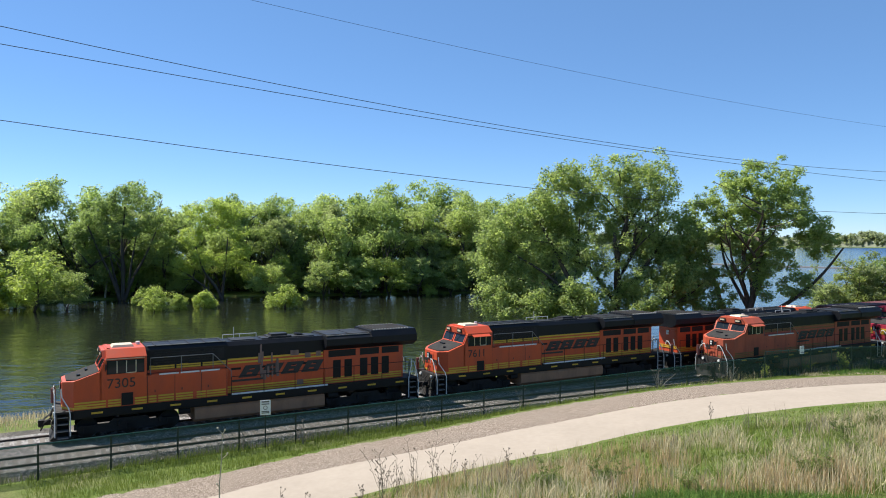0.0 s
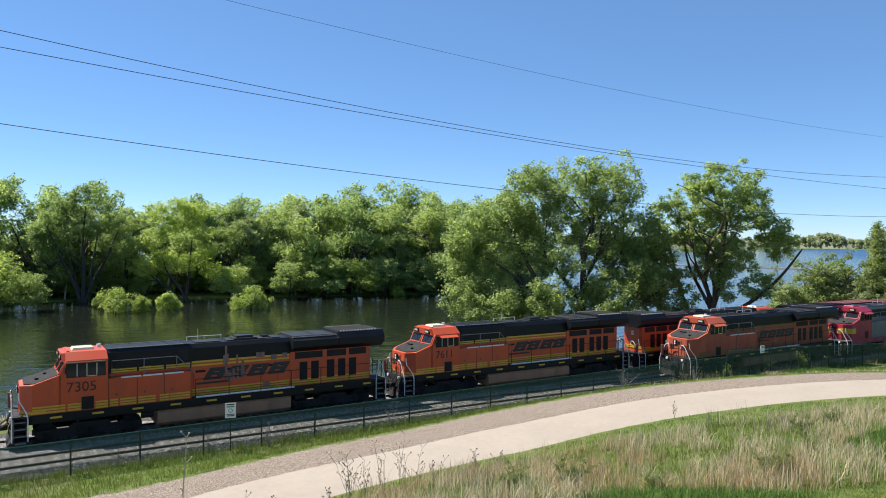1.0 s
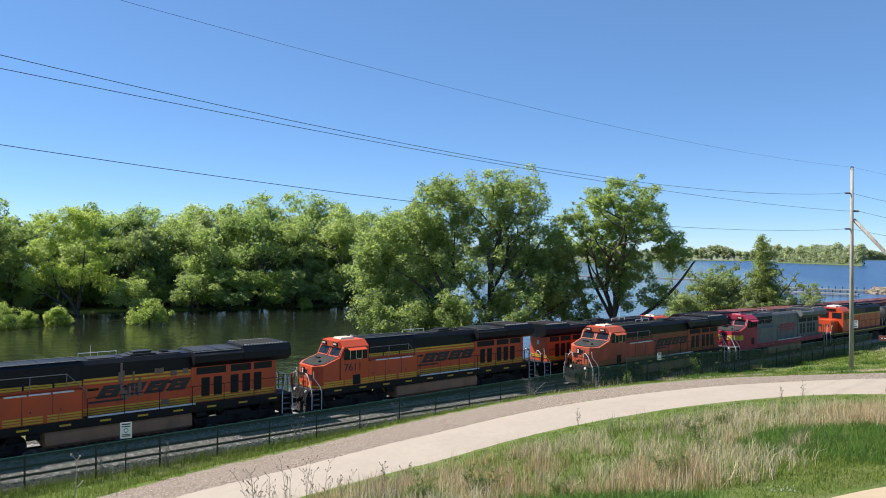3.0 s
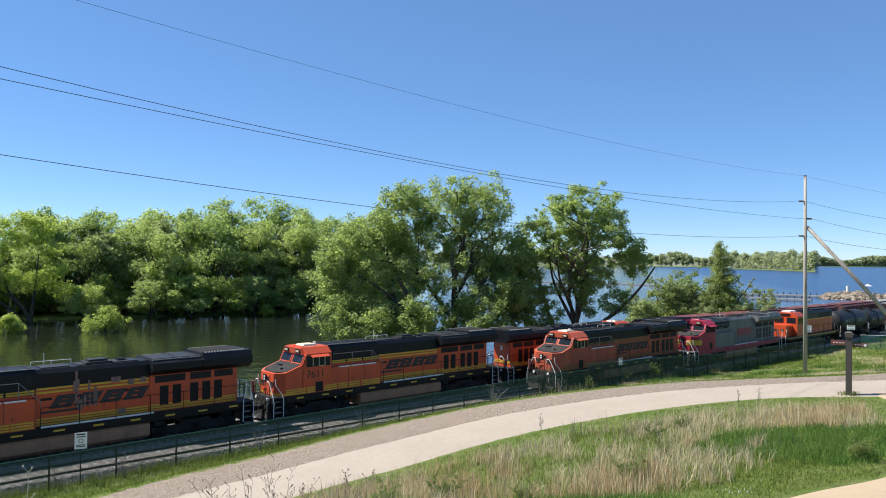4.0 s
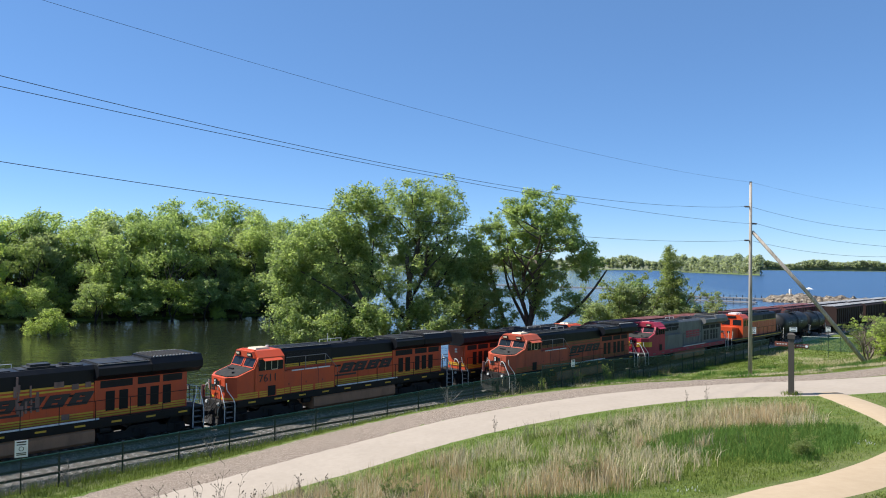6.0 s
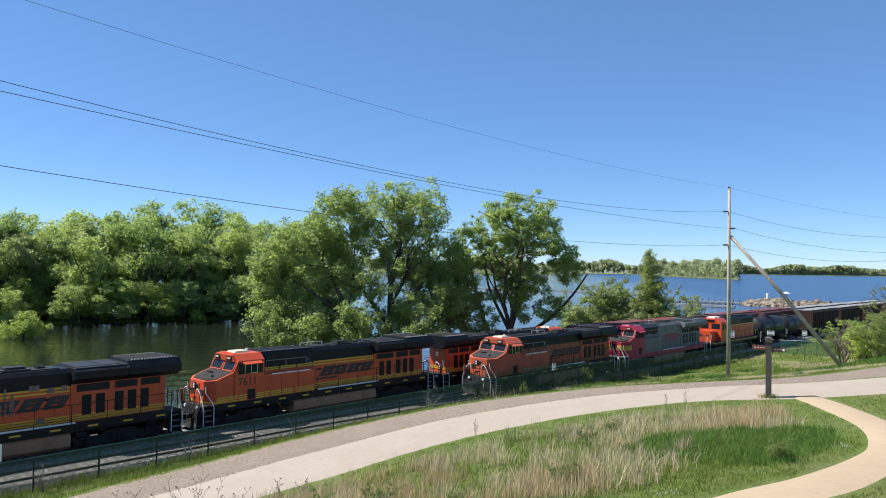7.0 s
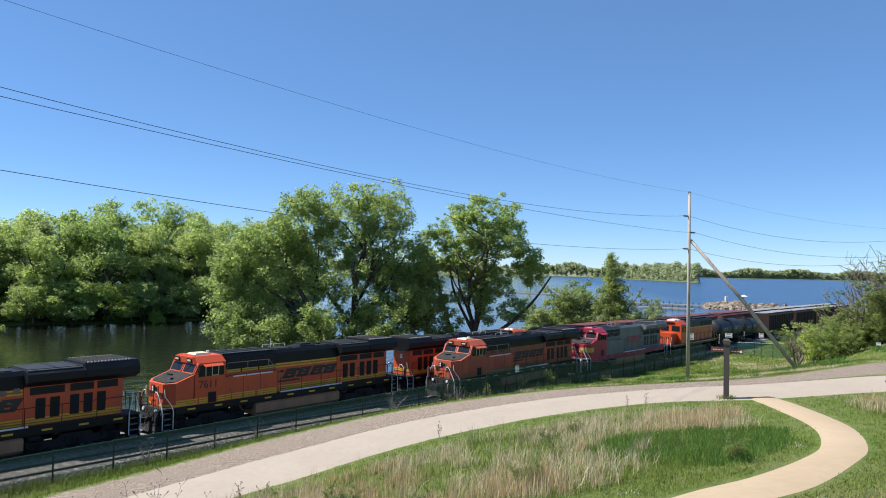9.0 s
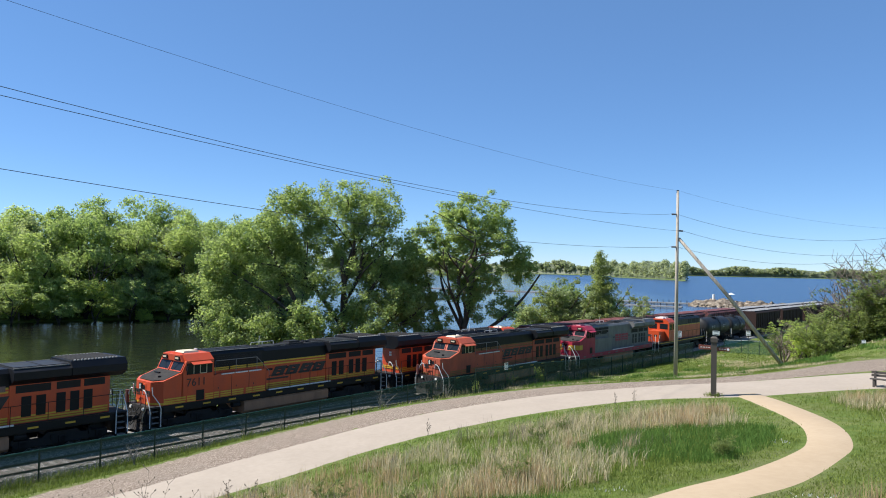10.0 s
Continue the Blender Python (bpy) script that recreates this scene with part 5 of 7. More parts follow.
front_kinds = []
for k in range(3):
    H = 9 + 1.5 * k
    w = H * 0.36
    front_kinds.append(tree("shore_tree", "young yellow-green willow leaning over the flooded shore", "tree", 80 + k,
        [((0, 0, 0), (0.25, 0, 1), H * 0.6, 0.16), ((0.2, 0, 0), (-0.5, 0.1, 1), H * 0.5, 0.12)],
        [((0, 0, H * 0.72), (w * 0.7, w * 0.7, H * 0.2)), ((w * 0.6, 0, H * 0.5), (w * 0.6, w * 0.6, H * 0.2)), ((-w * 0.7, 0, H * 0.42), (w * 0.6, w * 0.6, H * 0.22)), ((0.3, -w * 0.5, H * 0.28), (w * 0.9, w * 0.5, H * 0.16))],
        9000, 0.17, LEAF_BRIGHT if k != 1 else LEAF_BIG, depth=1, group="shore trees", clump=(0.4, 0.9), per=60))
rng2 = np.random.default_rng(31)
for j in range(11):
    p = shore_at((j + rng2.uniform(0.2, 0.8)) / 11)
    k = j % 3
    s = rng2.uniform(0.6, 1.1)
    m = pose(p.x, p.y - 0.5 + rng2.normal(0, 1), -2.0, 0, 0, rng2.uniform(0, 360)) @ Matrix.Diagonal((s, s, s, 1))
    if j < 3:
        front_kinds[k].matrix_world = m
    else:
        copy_thing(front_kinds[k], m).matrix_world = m
# wide yellow-green willows over the water
for az, r, k, s in ((-29.6, 141, 2, 1.0), (-32.5, 143, 0, 1.1), (-27.6, 143, 1, 0.75), (-9.4, 158, 1, 0.9), (-6.6, 160, 1, 1.0), (-4.2, 161, 2, 0.8), (-2.0, 163, 1, 1.0), (0.6, 166, 1, 0.9), (3.0, 169, 1, 1.0), (-13.6, 157, 1, 0.8)):
    m = pose(*polar(az, r), -2.2, 0, 0, az * 50) @ Matrix.Diagonal((s * 1.3, s * 1.3, s, 1))
    copy_thing(front_kinds[k], m).matrix_world = m
# the many-stemmed maple and the leaning willow that stand out from the woods
vase_lobes = [((x, y, z), (2.3, 2.3, 1.9)) for x, y, z in ((-6, 0, 9), (-7.5, 0, 13), (-5, 0, 17), (-2.5, 0, 20), (0.5, -1, 21.5), (3.5, 0, 19.5), (6, 0, 16), (7.6, 0, 12), (6.4, 0, 8.6), (-2, -2, 14), (2, -2, 14.5), (0, 1, 17.5), (-4, 1, 11), (4, 1, 11.5))]
vase = tree("silver_maple", "many-stemmed maple with dark fanning trunks at the waterline", "tree", 71,
            [((0, 0, 0), (0.1, 0, 1), 13, 0.35)], vase_lobes, 26000, 0.19, LEAF, depth=1, clump=(0.45, 1.1), per=60,
            extra=[([(0, 0, -0.5), (-1.4, -0.3, 4), (-3.6, -0.4, 9), (-6, -0.2, 15)], 0.42), ([(0.3, 0, -0.5), (0.4, -0.4, 5), (0.2, -0.4, 11), (0.8, 0, 19)], 0.46), ([(0.5, 0, -0.5), (2.2, -0.4, 4.4), (4.6, -0.4, 9), (6.6, -0.2, 14)], 0.38), ([(-0.2, 0, 1), (-1.6, 0.4, 7), (-2.6, 0.4, 14)], 0.3), ([(1.4, -0.3, 3), (2.2, -0.3, 9), (3.4, 0, 16)], 0.26)])
vase.matrix_world = pose(*polar(-24.1, 160), -2.0, 0, 0, 24)
willow = tree("willow", "yellow-green willow with a dark trunk leaning to the water", "tree", 73,
              [((0, 0, 0), (-0.5, 0, 1), 9, 0.3)],
              [((x, 0, z), (2.6, 2.4, 1.9)) for x, z in ((-4, 9), (-1, 7.5), (2.5, 8), (5, 10), (-5.5, 13), (-2, 15), (1.5, 16), (4.5, 14), (-4, 18), (0, 19.5), (3, 18.5), (-7, 7), (6.5, 6))], 24000, 0.19, LEAF_BRIGHT, depth=1, clump=(0.45, 1.1), per=60,
              extra=[([(1.6, -1, -0.8), (0, -1, 2.6), (-2.4, -0.8, 6), (-4, 0, 11)], 0.36), ([(1.2, 0, -0.5), (1.8, -0.5, 6), (2.4, 0, 13)], 0.34)])
willow.matrix_world = pose(*polar(-17.5, 158), -2.0, 0, 0, 17)
under = tree("undergrowth_bush", "dark green undergrowth beneath the woods", "bush", 95, [((0, 0, 0), (0.2, 0, 1), 3, 0.08)],
             [((0, 0, 2.0), (3.6, 2.4, 1.6)), ((1.8, 0, 3.4), (1.8, 1.5, 1.4)), ((-1.6, 0.3, 2.8), (2.0, 1.5, 1.4))], 3200, 0.22, LEAF_BIG, depth=1, group="undergrowth", clump=(0.5, 1.0), per=50)
rng5 = np.random.default_rng(66)
for j in range(54):
    p = shore_at((j % 18 + rng5.uniform(0.1, 0.9)) / 18)
    row = j // 18
    s = rng5.uniform(0.8, 1.3) * (1.0, 1.3, 2.0)[row]
    m = pose(p.x - 2, p.y + (6, 14, 26)[row] + rng5.normal(0, 1.5), -1.7, 0, 0, rng5.uniform(0, 360)) @ Matrix.Diagonal((s * 1.2, s, s, 1))
    if j == 0:
        under.matrix_world = m
    else:
        copy_thing(under, m).matrix_world = m
# drowned dead stems in the shade along the waterline
for j in range(9):
    p = shore_at((j + rng5.uniform(0.1, 0.9)) / 9)
    snag = thing("dead_snag", "bare grey dead trunk at the flooded shore", "dead tree", "dead snags", m=pose(p.x, p.y + 0.5, -2.2, 0, 0, rng5.uniform(0, 360)))
    lean = rng5.uniform(0.1, 0.9)
    Geo().tube(spline([(0, 0, 0), (lean, 0.2, 2.4), (lean * 2.4, 0.3, 5.2), (lean * 3.4, 0.2, 8)], 4), 0.2, 7, 0.3).done("trunk", TIMBER, snag)

used = set()
rng1 = np.random.default_rng(8)
for row, (count, back, lo, hi) in enumerate(((27, 4, 0.66, 0.94), (28, 10, 0.88, 1.02), (24, 18, 0.98, 1.1))):
    for j in range(count):
        f = (j + rng1.uniform(0.1, 0.9)) / count
        p = shore_at(f)
        x, y = p.x + rng1.normal(0, 1.5) - back * 0.3, p.y + back + rng1.normal(0, 2.0)
        k = int(rng1.integers(len(kinds)))
        s = rng1.uniform(lo, hi) * (1.04 if -26 < x < 4 else 0.88 if -68 < x < -52 else 1.02)
        m = pose(x, y, -1.9, 0, 0, rng1.uniform(0, 360)) @ Matrix.Diagonal((s, s, s * rng1.uniform(0.92, 1.06), 1))
        if k not in used:
            used.add(k)
            kinds[k].matrix_world = m
        else:
            c = copy_thing(kinds[k], m)
            c.matrix_world = m
BUSHES = [(-28.6, 130.5, 1, 1.0), (-50, 125, 2, 0.85), (-46.5, 127, 0, 0.7), (-43, 130, 0, 0.8), (-57, 137, 0, 0.8), (-76, 128, 1, 1.1), (-3, 163, 1, 0.6)]
first = set()
for x, y, k, s in BUSHES:
    m = pose(x, y, -2.1, 0, 0, (x * 37) % 360) @ Matrix.Diagonal((s, s, s, 1))
    if k not in first:
        first.add(k)
        low_kinds[k].matrix_world = m
    else:
        c = copy_thing(low_kinds[k], m)
        c.matrix_world = m

# low dark wooded bank under the trees
bank = Geo()
ring = []
for p in shore_line:
    ring.append([(p.x, p.y - 1.5, -2.4), (p.x, p.y, -1.7), (p.x - 4, p.y + 12, -1.2), (p.x - 20, p.y + 70, -0.8), (p.x - 20, p.y + 72, -3)])
bank.loft(ring)
tagged(bank.done("far_bank", GROUND), "low flooded bank under the woods", "river bank", kind="structure")

# the two large trees on the near bank
big = tree("cottonwood", "broad spreading cottonwood with pale green spring leaves", "tree", 101,
           [((0, 0, 0), (0.12, 0, 1), 13, 0.5), ((-0.8, 0.3, 0), (-0.5, 0.1, 1), 8.5, 0.38), ((0.6, 0.2, 0), (0.45, -0.1, 1), 11, 0.34), ((-0.4, -0.3, 0), (-0.9, -0.2, 1), 6, 0.26)],
           [((-8.2, 0, 12.0), (4.6, 4, 4.2)), ((-7.6, 0, 15.0), (3.0, 3, 2.4)), ((-4.2, 0, 18.4), (2.4, 2.5, 1.9)), ((-11.0, 0, 12.2), (2.6, 3, 2.4)), ((7.2, -1.5, 10.6), (2.4, 2.4, 2.6)), ((6.4, -3.2, 8.6), (1.9, 1.8, 2.0)), ((-4.5, 1, 15.5), (3.6, 4, 4.0)), ((0.5, 0, 16.4), (3.6, 4, 4.4)), ((3.6, 0, 17.2), (3.0, 3.5, 4.2)), ((5.6, 1, 12.2), (3.6, 4, 4.0)),
            ((0, -1, 11.0), (5.5, 4, 3.6)), ((-9.5, -1, 7.5), (3.6, 3, 3.0)), ((-5.5, -2, 5.2), (3.6, 3, 2.6)), ((-0.5, -2, 5.4), (3.6, 3, 2.4)), ((4.2, -1, 6.4), (3.4, 3, 3.0)), ((7.4, 0, 8.4), (2.6, 3, 3.4)), ((-11.5, 0, 9.6), (2.4, 3, 3.0)), ((-8, -4.2, 4.6), (3.4, 2.6, 2.8)), ((-2.6, -4.4, 5.4), (2.6, 2.4, 2.4)), ((3.5, -4.2, 6.2), (2.8, 2.4, 2.6)), ((-11, -3.5, 5.6), (2.2, 2, 2.2))],
           135000, 0.145, LEAF_BIG, depth=2, clump=(0.3, 0.85), per=70, hang=0.9,
           extra=[([(0, -0.5, 0), (0.8, -1.2, 5), (1.0, -1.5, 10), (2.4, -1, 16)], 0.42), ([(-0.6, -0.4, 0), (-2.6, -1.4, 5), (-5, -1.6, 10), (-7, -1, 14)], 0.36), ([(-2.2, -1.3, 4.5), (-6, -2, 8), (-10, -1.5, 10.5)], 0.22), ([(0.8, -1.2, 5), (3.6, -1.8, 9), (6, -1.2, 13)], 0.26)])
bx, by = polar(12.9, 82)
big.matrix_world = pose(bx, by, -1.6, 0, 0, -13) @ Matrix.Diagonal((1.1, 1.1, 1.05, 1))
tall = tree("cottonwood", "tall cottonwood with an open crown and leaning dark limbs", "tree", 117,
            [((0, 0, 0), (-0.1, 0, 1), 14, 0.42), ((0.3, 0.2, 0), (0.12, 0.1, 1), 14, 0.36), ((-0.9, 0, 0), (-0.55, 0, 1), 11, 0.30)],
            [((-1.0, 0, 17.2), (3.4, 3.4, 3.2)), ((1.8, 0, 18.0), (3.6, 3.4, 3.4)), ((4.4, 0, 15.0), (3.2, 3, 3.0)), ((0.4, 0, 13.4), (3.0, 3, 2.6)), ((-4.0, 0, 14.6), (2.4, 2.6, 2.8)), ((6.8, 0, 12.2), (1.8, 2, 1.8)),
             ((-4.6, -0.5, 6.0), (1.5, 1.6, 2.2)), ((4.6, 0, 8.0), (1.6, 1.6, 1.8)), ((2.4, 0, 10.4), (2.2, 2, 1.8)), ((-3.0, -1, 3.6), (1.4, 1.4, 1.8)), ((-2.6, -1, 8.2), (1.7, 1.5, 2.0)), ((0.6, -1.2, 9.6), (1.9, 1.5, 1.8)), ((-2.0, -0.8, 5.4), (1.0, 1, 1.8)), ((-1.0, -0.8, 2.6), (1.3, 1.2, 1.6)), ((1.4, -0.8, 7.2), (1.0, 1.0, 1.3)), ((-4.6, -1.0, 11.6), (1.8, 1.6, 1.8)), ((-4.4, 0, 9.4), (1.6, 1.5, 1.7)), ((-5.2, -0.5, 6.9), (1.3, 1.3, 1.5))],
            70000, 0.14, LEAF_TALL, depth=2, clump=(0.3, 0.8), per=54, hang=0.5,
            extra=[([(0.4, 0, 0), (2.2, -0.1, 4.0), (5.0, -0.2, 6.6), (7.0, -0.2, 9.0), (8.6, -0.4, 11.6)], 0.28), ([(-0.5, 0, 0), (-2.0, -0.3, 4.5), (-3.2, -0.3, 9.0), (-4.2, 0, 13.5)], 0.30), ([(0, -0.2, 0), (0.5, -0.4, 5.0), (1.2, -0.3, 10), (1.8, 0, 15)], 0.36), ([(0.2, -0.2, 5.0), (-1.8, -0.4, 9.5), (-2.4, -0.3, 13)], 0.2)])
tx, ty = polar(22.8, 84)
tall.matrix_world = pose(tx, ty, -1.4, 0, 0, -23) @ Matrix.Diagonal((1.07, 1.07, 0.975, 1))

# smaller trees and bushes along the railway bank, towards the lake
small_kinds = []
for k in range(3):
    H = 7 + k * 1.5
    t = tree("bank_tree", "small leafy tree on the railway bank", "tree", 140 + k,
             [((0, 0, 0), (0.1, 0, 1), H * 0.7, 0.14), ((0.3, 0, 0), (0.4, 0.1, 1), H * 0.6, 0.1), ((-0.3, 0, 0), (-0.4, 0.1, 1), H * 0.55, 0.1)],
             [((0, 0, H * 0.6), (H * 0.22, H * 0.22, H * 0.36)), ((H * 0.2, 0, H * 0.4), (H * 0.2, H * 0.2, H * 0.24)), ((-H * 0.22, 0, H * 0.36), (H * 0.2, H * 0.2, H * 0.22))],
             13000, 0.12, (LEAF_GREY, LEAF, LEAF_OLIVE)[k], depth=2, group="bank trees", clump=(0.3, 0.7), per=70)
    small_kinds.append(t)
PLANTS = [(28.2, 102, 0, 1.1), (29.4, 104, 2, 1.0), (30.7, 106, 0, 1.5), (31.8, 108, 1, 1.2), (32.7, 104, 0, 1.1), (34.8, 104, 0, 1.05), (35.3, 106, 1, 0.95), (36.9, 112, 2, 0.85), (29.9, 110, 1, 0.9), (31.2, 112, 2, 1.1), (34.0, 110, 2, 1.05)]
spire = tree("bank_tree", "slender upright dark green tree above the railway bank", "tree", 151,
             [((0, 0, 0), (0.02, 0, 1), 8, 0.18), ((0.3, 0, 0), (0.25, 0.1, 1), 5, 0.1), ((-0.3, 0, 0), (-0.25, 0.1, 1), 5, 0.1)],
             [((0.7, 0, 14.0), (0.8, 0.8, 1.0)), ((-0.8, 0, 13.4), (0.9, 0.9, 1.2)), ((0.2, 0, 12.2), (1.8, 1.5, 1.4)), ((0.9, 0, 10.6), (1.7, 1.6, 1.5)), ((-0.9, 0, 9.8), (1.9, 1.7, 1.6)), ((0.9, 0, 8.2), (2.3, 2.0, 1.7)), ((-1.2, 0, 7.0), (2.6, 2.2, 1.8)), ((1.8, 0, 5.4), (3.0, 2.4, 2.0)), ((-2.0, 0, 4.4), (3.2, 2.4, 2.0)), ((0.5, 0, 3.0), (3.4, 2.4, 2.0))],
             30000, 0.125, LEAF_OLIVE, depth=1, group="bank trees", clump=(0.3, 0.75), per=75)
spire.matrix_world = pose(*polar(33.75, 106), -1.6, 0, 0, 60)
seen_k = set()
for az, r, k, s in PLANTS:
    x, y = polar(az, r)
    slim, s = 1.0, s * 1.02
    m = pose(x, y, -1.6, 0, 0, (az * 91) % 360) @ Matrix.Diagonal((s * slim, s * slim, s, 1))
    if k not in seen_k:
        seen_k.add(k)
        small_kinds[k].matrix_world = m
    else:
        c = copy_thing(small_kinds[k], m)
        c.matrix_world = m

# thicket at the end of the bank, with one still leafless tree
rng3 = np.random.default_rng(44)
thick = []
for k in range(3):
    thick.append(tree("thicket_bush", ("yellow-green spring bush on the grassy bank", "dense mid-green bush on the grassy bank", "grey-brown half-leafed bush on the grassy bank")[k], "bush", 160 + k,
        [((0, 0, 0), (0.3, 0, 1), 4, 0.07), ((0.2, 0, 0), (-0.4, 0.1, 1), 4, 0.06), ((0, 0.2, 0), (0, -0.5, 1), 4, 0.06), ((0, 0.2, 0), (0.1, 0.5, 1), 4.4, 0.06)],
        [((0, 0, 2.2), (2.4, 2.4, 2.0)), ((1.2, 0, 3.4), (1.4, 1.4, 1.3)), ((-1.2, 0, 2.9), (1.5, 1.4, 1.4))], (7000, 7000, 3800)[k], 0.12, (LEAF_BRIGHT, LEAF_OLIVE, LEAF_OLIVE)[k], depth=2, group="thicket bushes", clump=(0.3, 0.65), per=60))
spots = [(46.6, 86, 0.85), (47.5, 84, 1.0), (48.2, 83, 1.15), (48.9, 82, 1.05), (49.6, 82, 1.2), (50.3, 84, 1.15), (51.0, 82, 1.3), (51.8, 84, 1.5), (52.6, 82, 1.6), (53.4, 84, 1.9), (54.4, 82, 2.1), (47.0, 96, 1.0), (48.6, 96, 1.3), (50.0, 96, 1.35), (51.4, 95, 1.6), (52.8, 95, 2.0), (55.6, 84, 2.2), (46.0, 98, 0.9), (45.2, 104, 0.85)]
for j, (az, r, s) in enumerate(spots):
    az += 1.6
    if az > 49.5:
        r += 9
    x, y = polar(az, r)
    k = (2, 1, 0, 2, 1, 2, 2)[j % 7] if j > 2 else j
    z = float(height(x, y)) - 0.1
    s *= 0.72
    m = pose(x, y, z, 0, 0, rng3.uniform(0, 360)) @ Matrix.Diagonal((s * 1.25, s * 1.25, s, 1))
    if j < 3:
        thick[k].matrix_world = m
    else:
        c = copy_thing(thick[k], m)
        c.matrix_world = m
for k, (az, r, size_, turn) in enumerate(((50.9, 92, 8.2, 40), (51.7, 95, 8.8, 130), (53.0, 93, 8.8, 250), (46.8, 88, 3.2, 10), (49.6, 96, 5.4, 77), (47.6, 90, 3.6, 200))):
    bare_t = thing("bare_tree", "leafless grey tree rising above the thicket", "tree", "bare trees")
    rngb = np.random.default_rng(9 + k)
    paths, ends = [], []
    for d0 in ((0.1, 0, 1), (-0.35, 0.1, 1), (0.4, 0, 1), (0.1, -0.4, 1)):
        limb(rngb, (0, 0, 0), d0, size_ * 0.8, 0.12, 3, paths, ends, 0.45)
    g = Geo()
    for path, r_ in paths:
        g.tube(path, max(r_, 0.03), 4, 0.5)
    g.done("trunk", TWIG, bare_t)
    x, y = polar(az, r)
    bare_t.matrix_world = pose(x, y, float(height(x, y)) - 0.2, 0, 0, turn)
for az, r, k, sc in ((53.0, 99, 0, 0.95), (54.2, 97, 0, 1.05), (51.6, 104, 1, 0.7), (48.9, 100, 0, 0.62), (47.6, 104, 1, 0.55), (49.8, 101, 0, 0.7)):
    x, y = polar(az, r)
    m = pose(x, y, float(height(x, y)) - 0.2, 0, 0, az * 77) @ Matrix.Diagonal((sc, sc, sc, 1))
    copy_thing(small_kinds[k], m).matrix_world = m

# ---- far shores of the lake ----


def far_woods(name, label, az0, az1, r0, r1, h, n, seed, size=3.4):
    rng = np.random.default_rng(seed)
    cs, rs = [], []
    ring = []
    for i in range(60):
        f = i / 59
        az, r = az0 + (az1 - az0) * f, r0 + (r1 - r0) * f
        x, y = polar(az, r)
        x2, y2 = polar(az, r + 120)
        hh = h * (0.5 + 0.12 * math.sin(i * 1.7) + 0.1 * math.sin(i * 0.63))
        ring.append([(x, y, -2.2), (x, y, -1.5), (*polar(az, r + 12), hh * 0.7), (*polar(az, r + 60), hh), (x2, y2, -2.2)])
    core = Geo().loft(ring)
    root = thing(name, label, "woods")
    root["kind"] = "stuff"
    # ridge and canopy carry the haze in their leaf colour
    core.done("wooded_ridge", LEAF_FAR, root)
    f = rng.random(n)
    az, r = az0 + (az1 - az0) * f, r0 + (r1 - r0) * f + rng.uniform(0, 70, n)
    hz = h * (0.12 + 0.62 * rng.random(n) + 0.15 * np.sin(f * 45) + 0.10 * np.sin(f * 21))
    cen = np.stack([r * np.sin(np.radians(az)), r * np.cos(np.radians(az)), hz - 2], -1)
    v, q = leaf_cloud(rng, cen, rng.uniform(4, 8, n), n * 30, size * 0.85)
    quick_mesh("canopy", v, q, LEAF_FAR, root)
    beach = Geo()
    beach.loft([[(*polar(az0 + (az1 - az0) * i / 30, r0 + (r1 - r0) * i / 30 - 30), -2.1), (*polar(az0 + (az1 - az0) * i / 30, r0 + (r1 - r0) * i / 30 - 28), -1.4), (*polar(az0 + (az1 - az0) * i / 30, r0 + (r1 - r0) * i / 30 + 6), -0.8), (*polar(az0 + (az1 - az0) * i / 30, r0 + (r1 - r0) * i / 30 + 8), -2.5)] for i in range(31)])
    beach.done("sandy_margin", GROUND, root)


far_woods("far_shore_woods", "low wooded shore across the lake", 12, 37.5, 2300, 1750, 38, 2600, 1)
far_woods("wooded_point", "wooded point reaching into the lake", 34.5, 40.0, 1500, 1130, 32, 1100, 2, 2.6)
far_woods("distant_shore_woods", "distant wooded shore on the far side of the lake", 36, 60, 2700, 3100, 40, 2400, 4, 4.2)
# hills in the same leaf colour, with the haze painted in
hill = Geo().loft([[(*polar(44 + i * 0.8, 4300), -3), (*polar(44 + i * 0.8, 4300), 26 + 14 * math.sin(i * 0.5)), (*polar(44 + i * 0.8, 4420), -3)] for i in range(26)])
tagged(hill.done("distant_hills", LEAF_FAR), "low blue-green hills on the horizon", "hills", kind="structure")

# ---- boom, docks and rubble spit on the lake ----


def dock(label, az0, r0, az1, r1, w, posts, z=-1.3):
    D = thing("dock", label, "dock", "docks")
    a, b = Vector((*polar(az0, r0), z)), Vector((*polar(az1, r1), z))
    d = (b - a).normalized()
    n = Vector((-d.y, d.x, 0)) * w / 2
    g = Geo()
    g.add([a + n, a - n, b - n, b + n] + [p - Vector((0, 0, 0.5)) for p in (a + n, a - n, b - n, b + n)], [(0, 1, 2, 3), (4, 5, 6, 7), (0, 1, 5, 4), (1, 2, 6, 5), (2, 3, 7, 6), (3, 0, 4, 7)])
    g.done("deck", GREYROOF, D)
    for k in range(posts):
        p = a.lerp(b, (k + 0.5) / posts)
        Geo().tube([p + n + Vector((0, 0, -1.2)), p + n + Vector((0, 0, 0.9))], 0.16, 6).done("piling", DARKSTEEL, D)
    return D


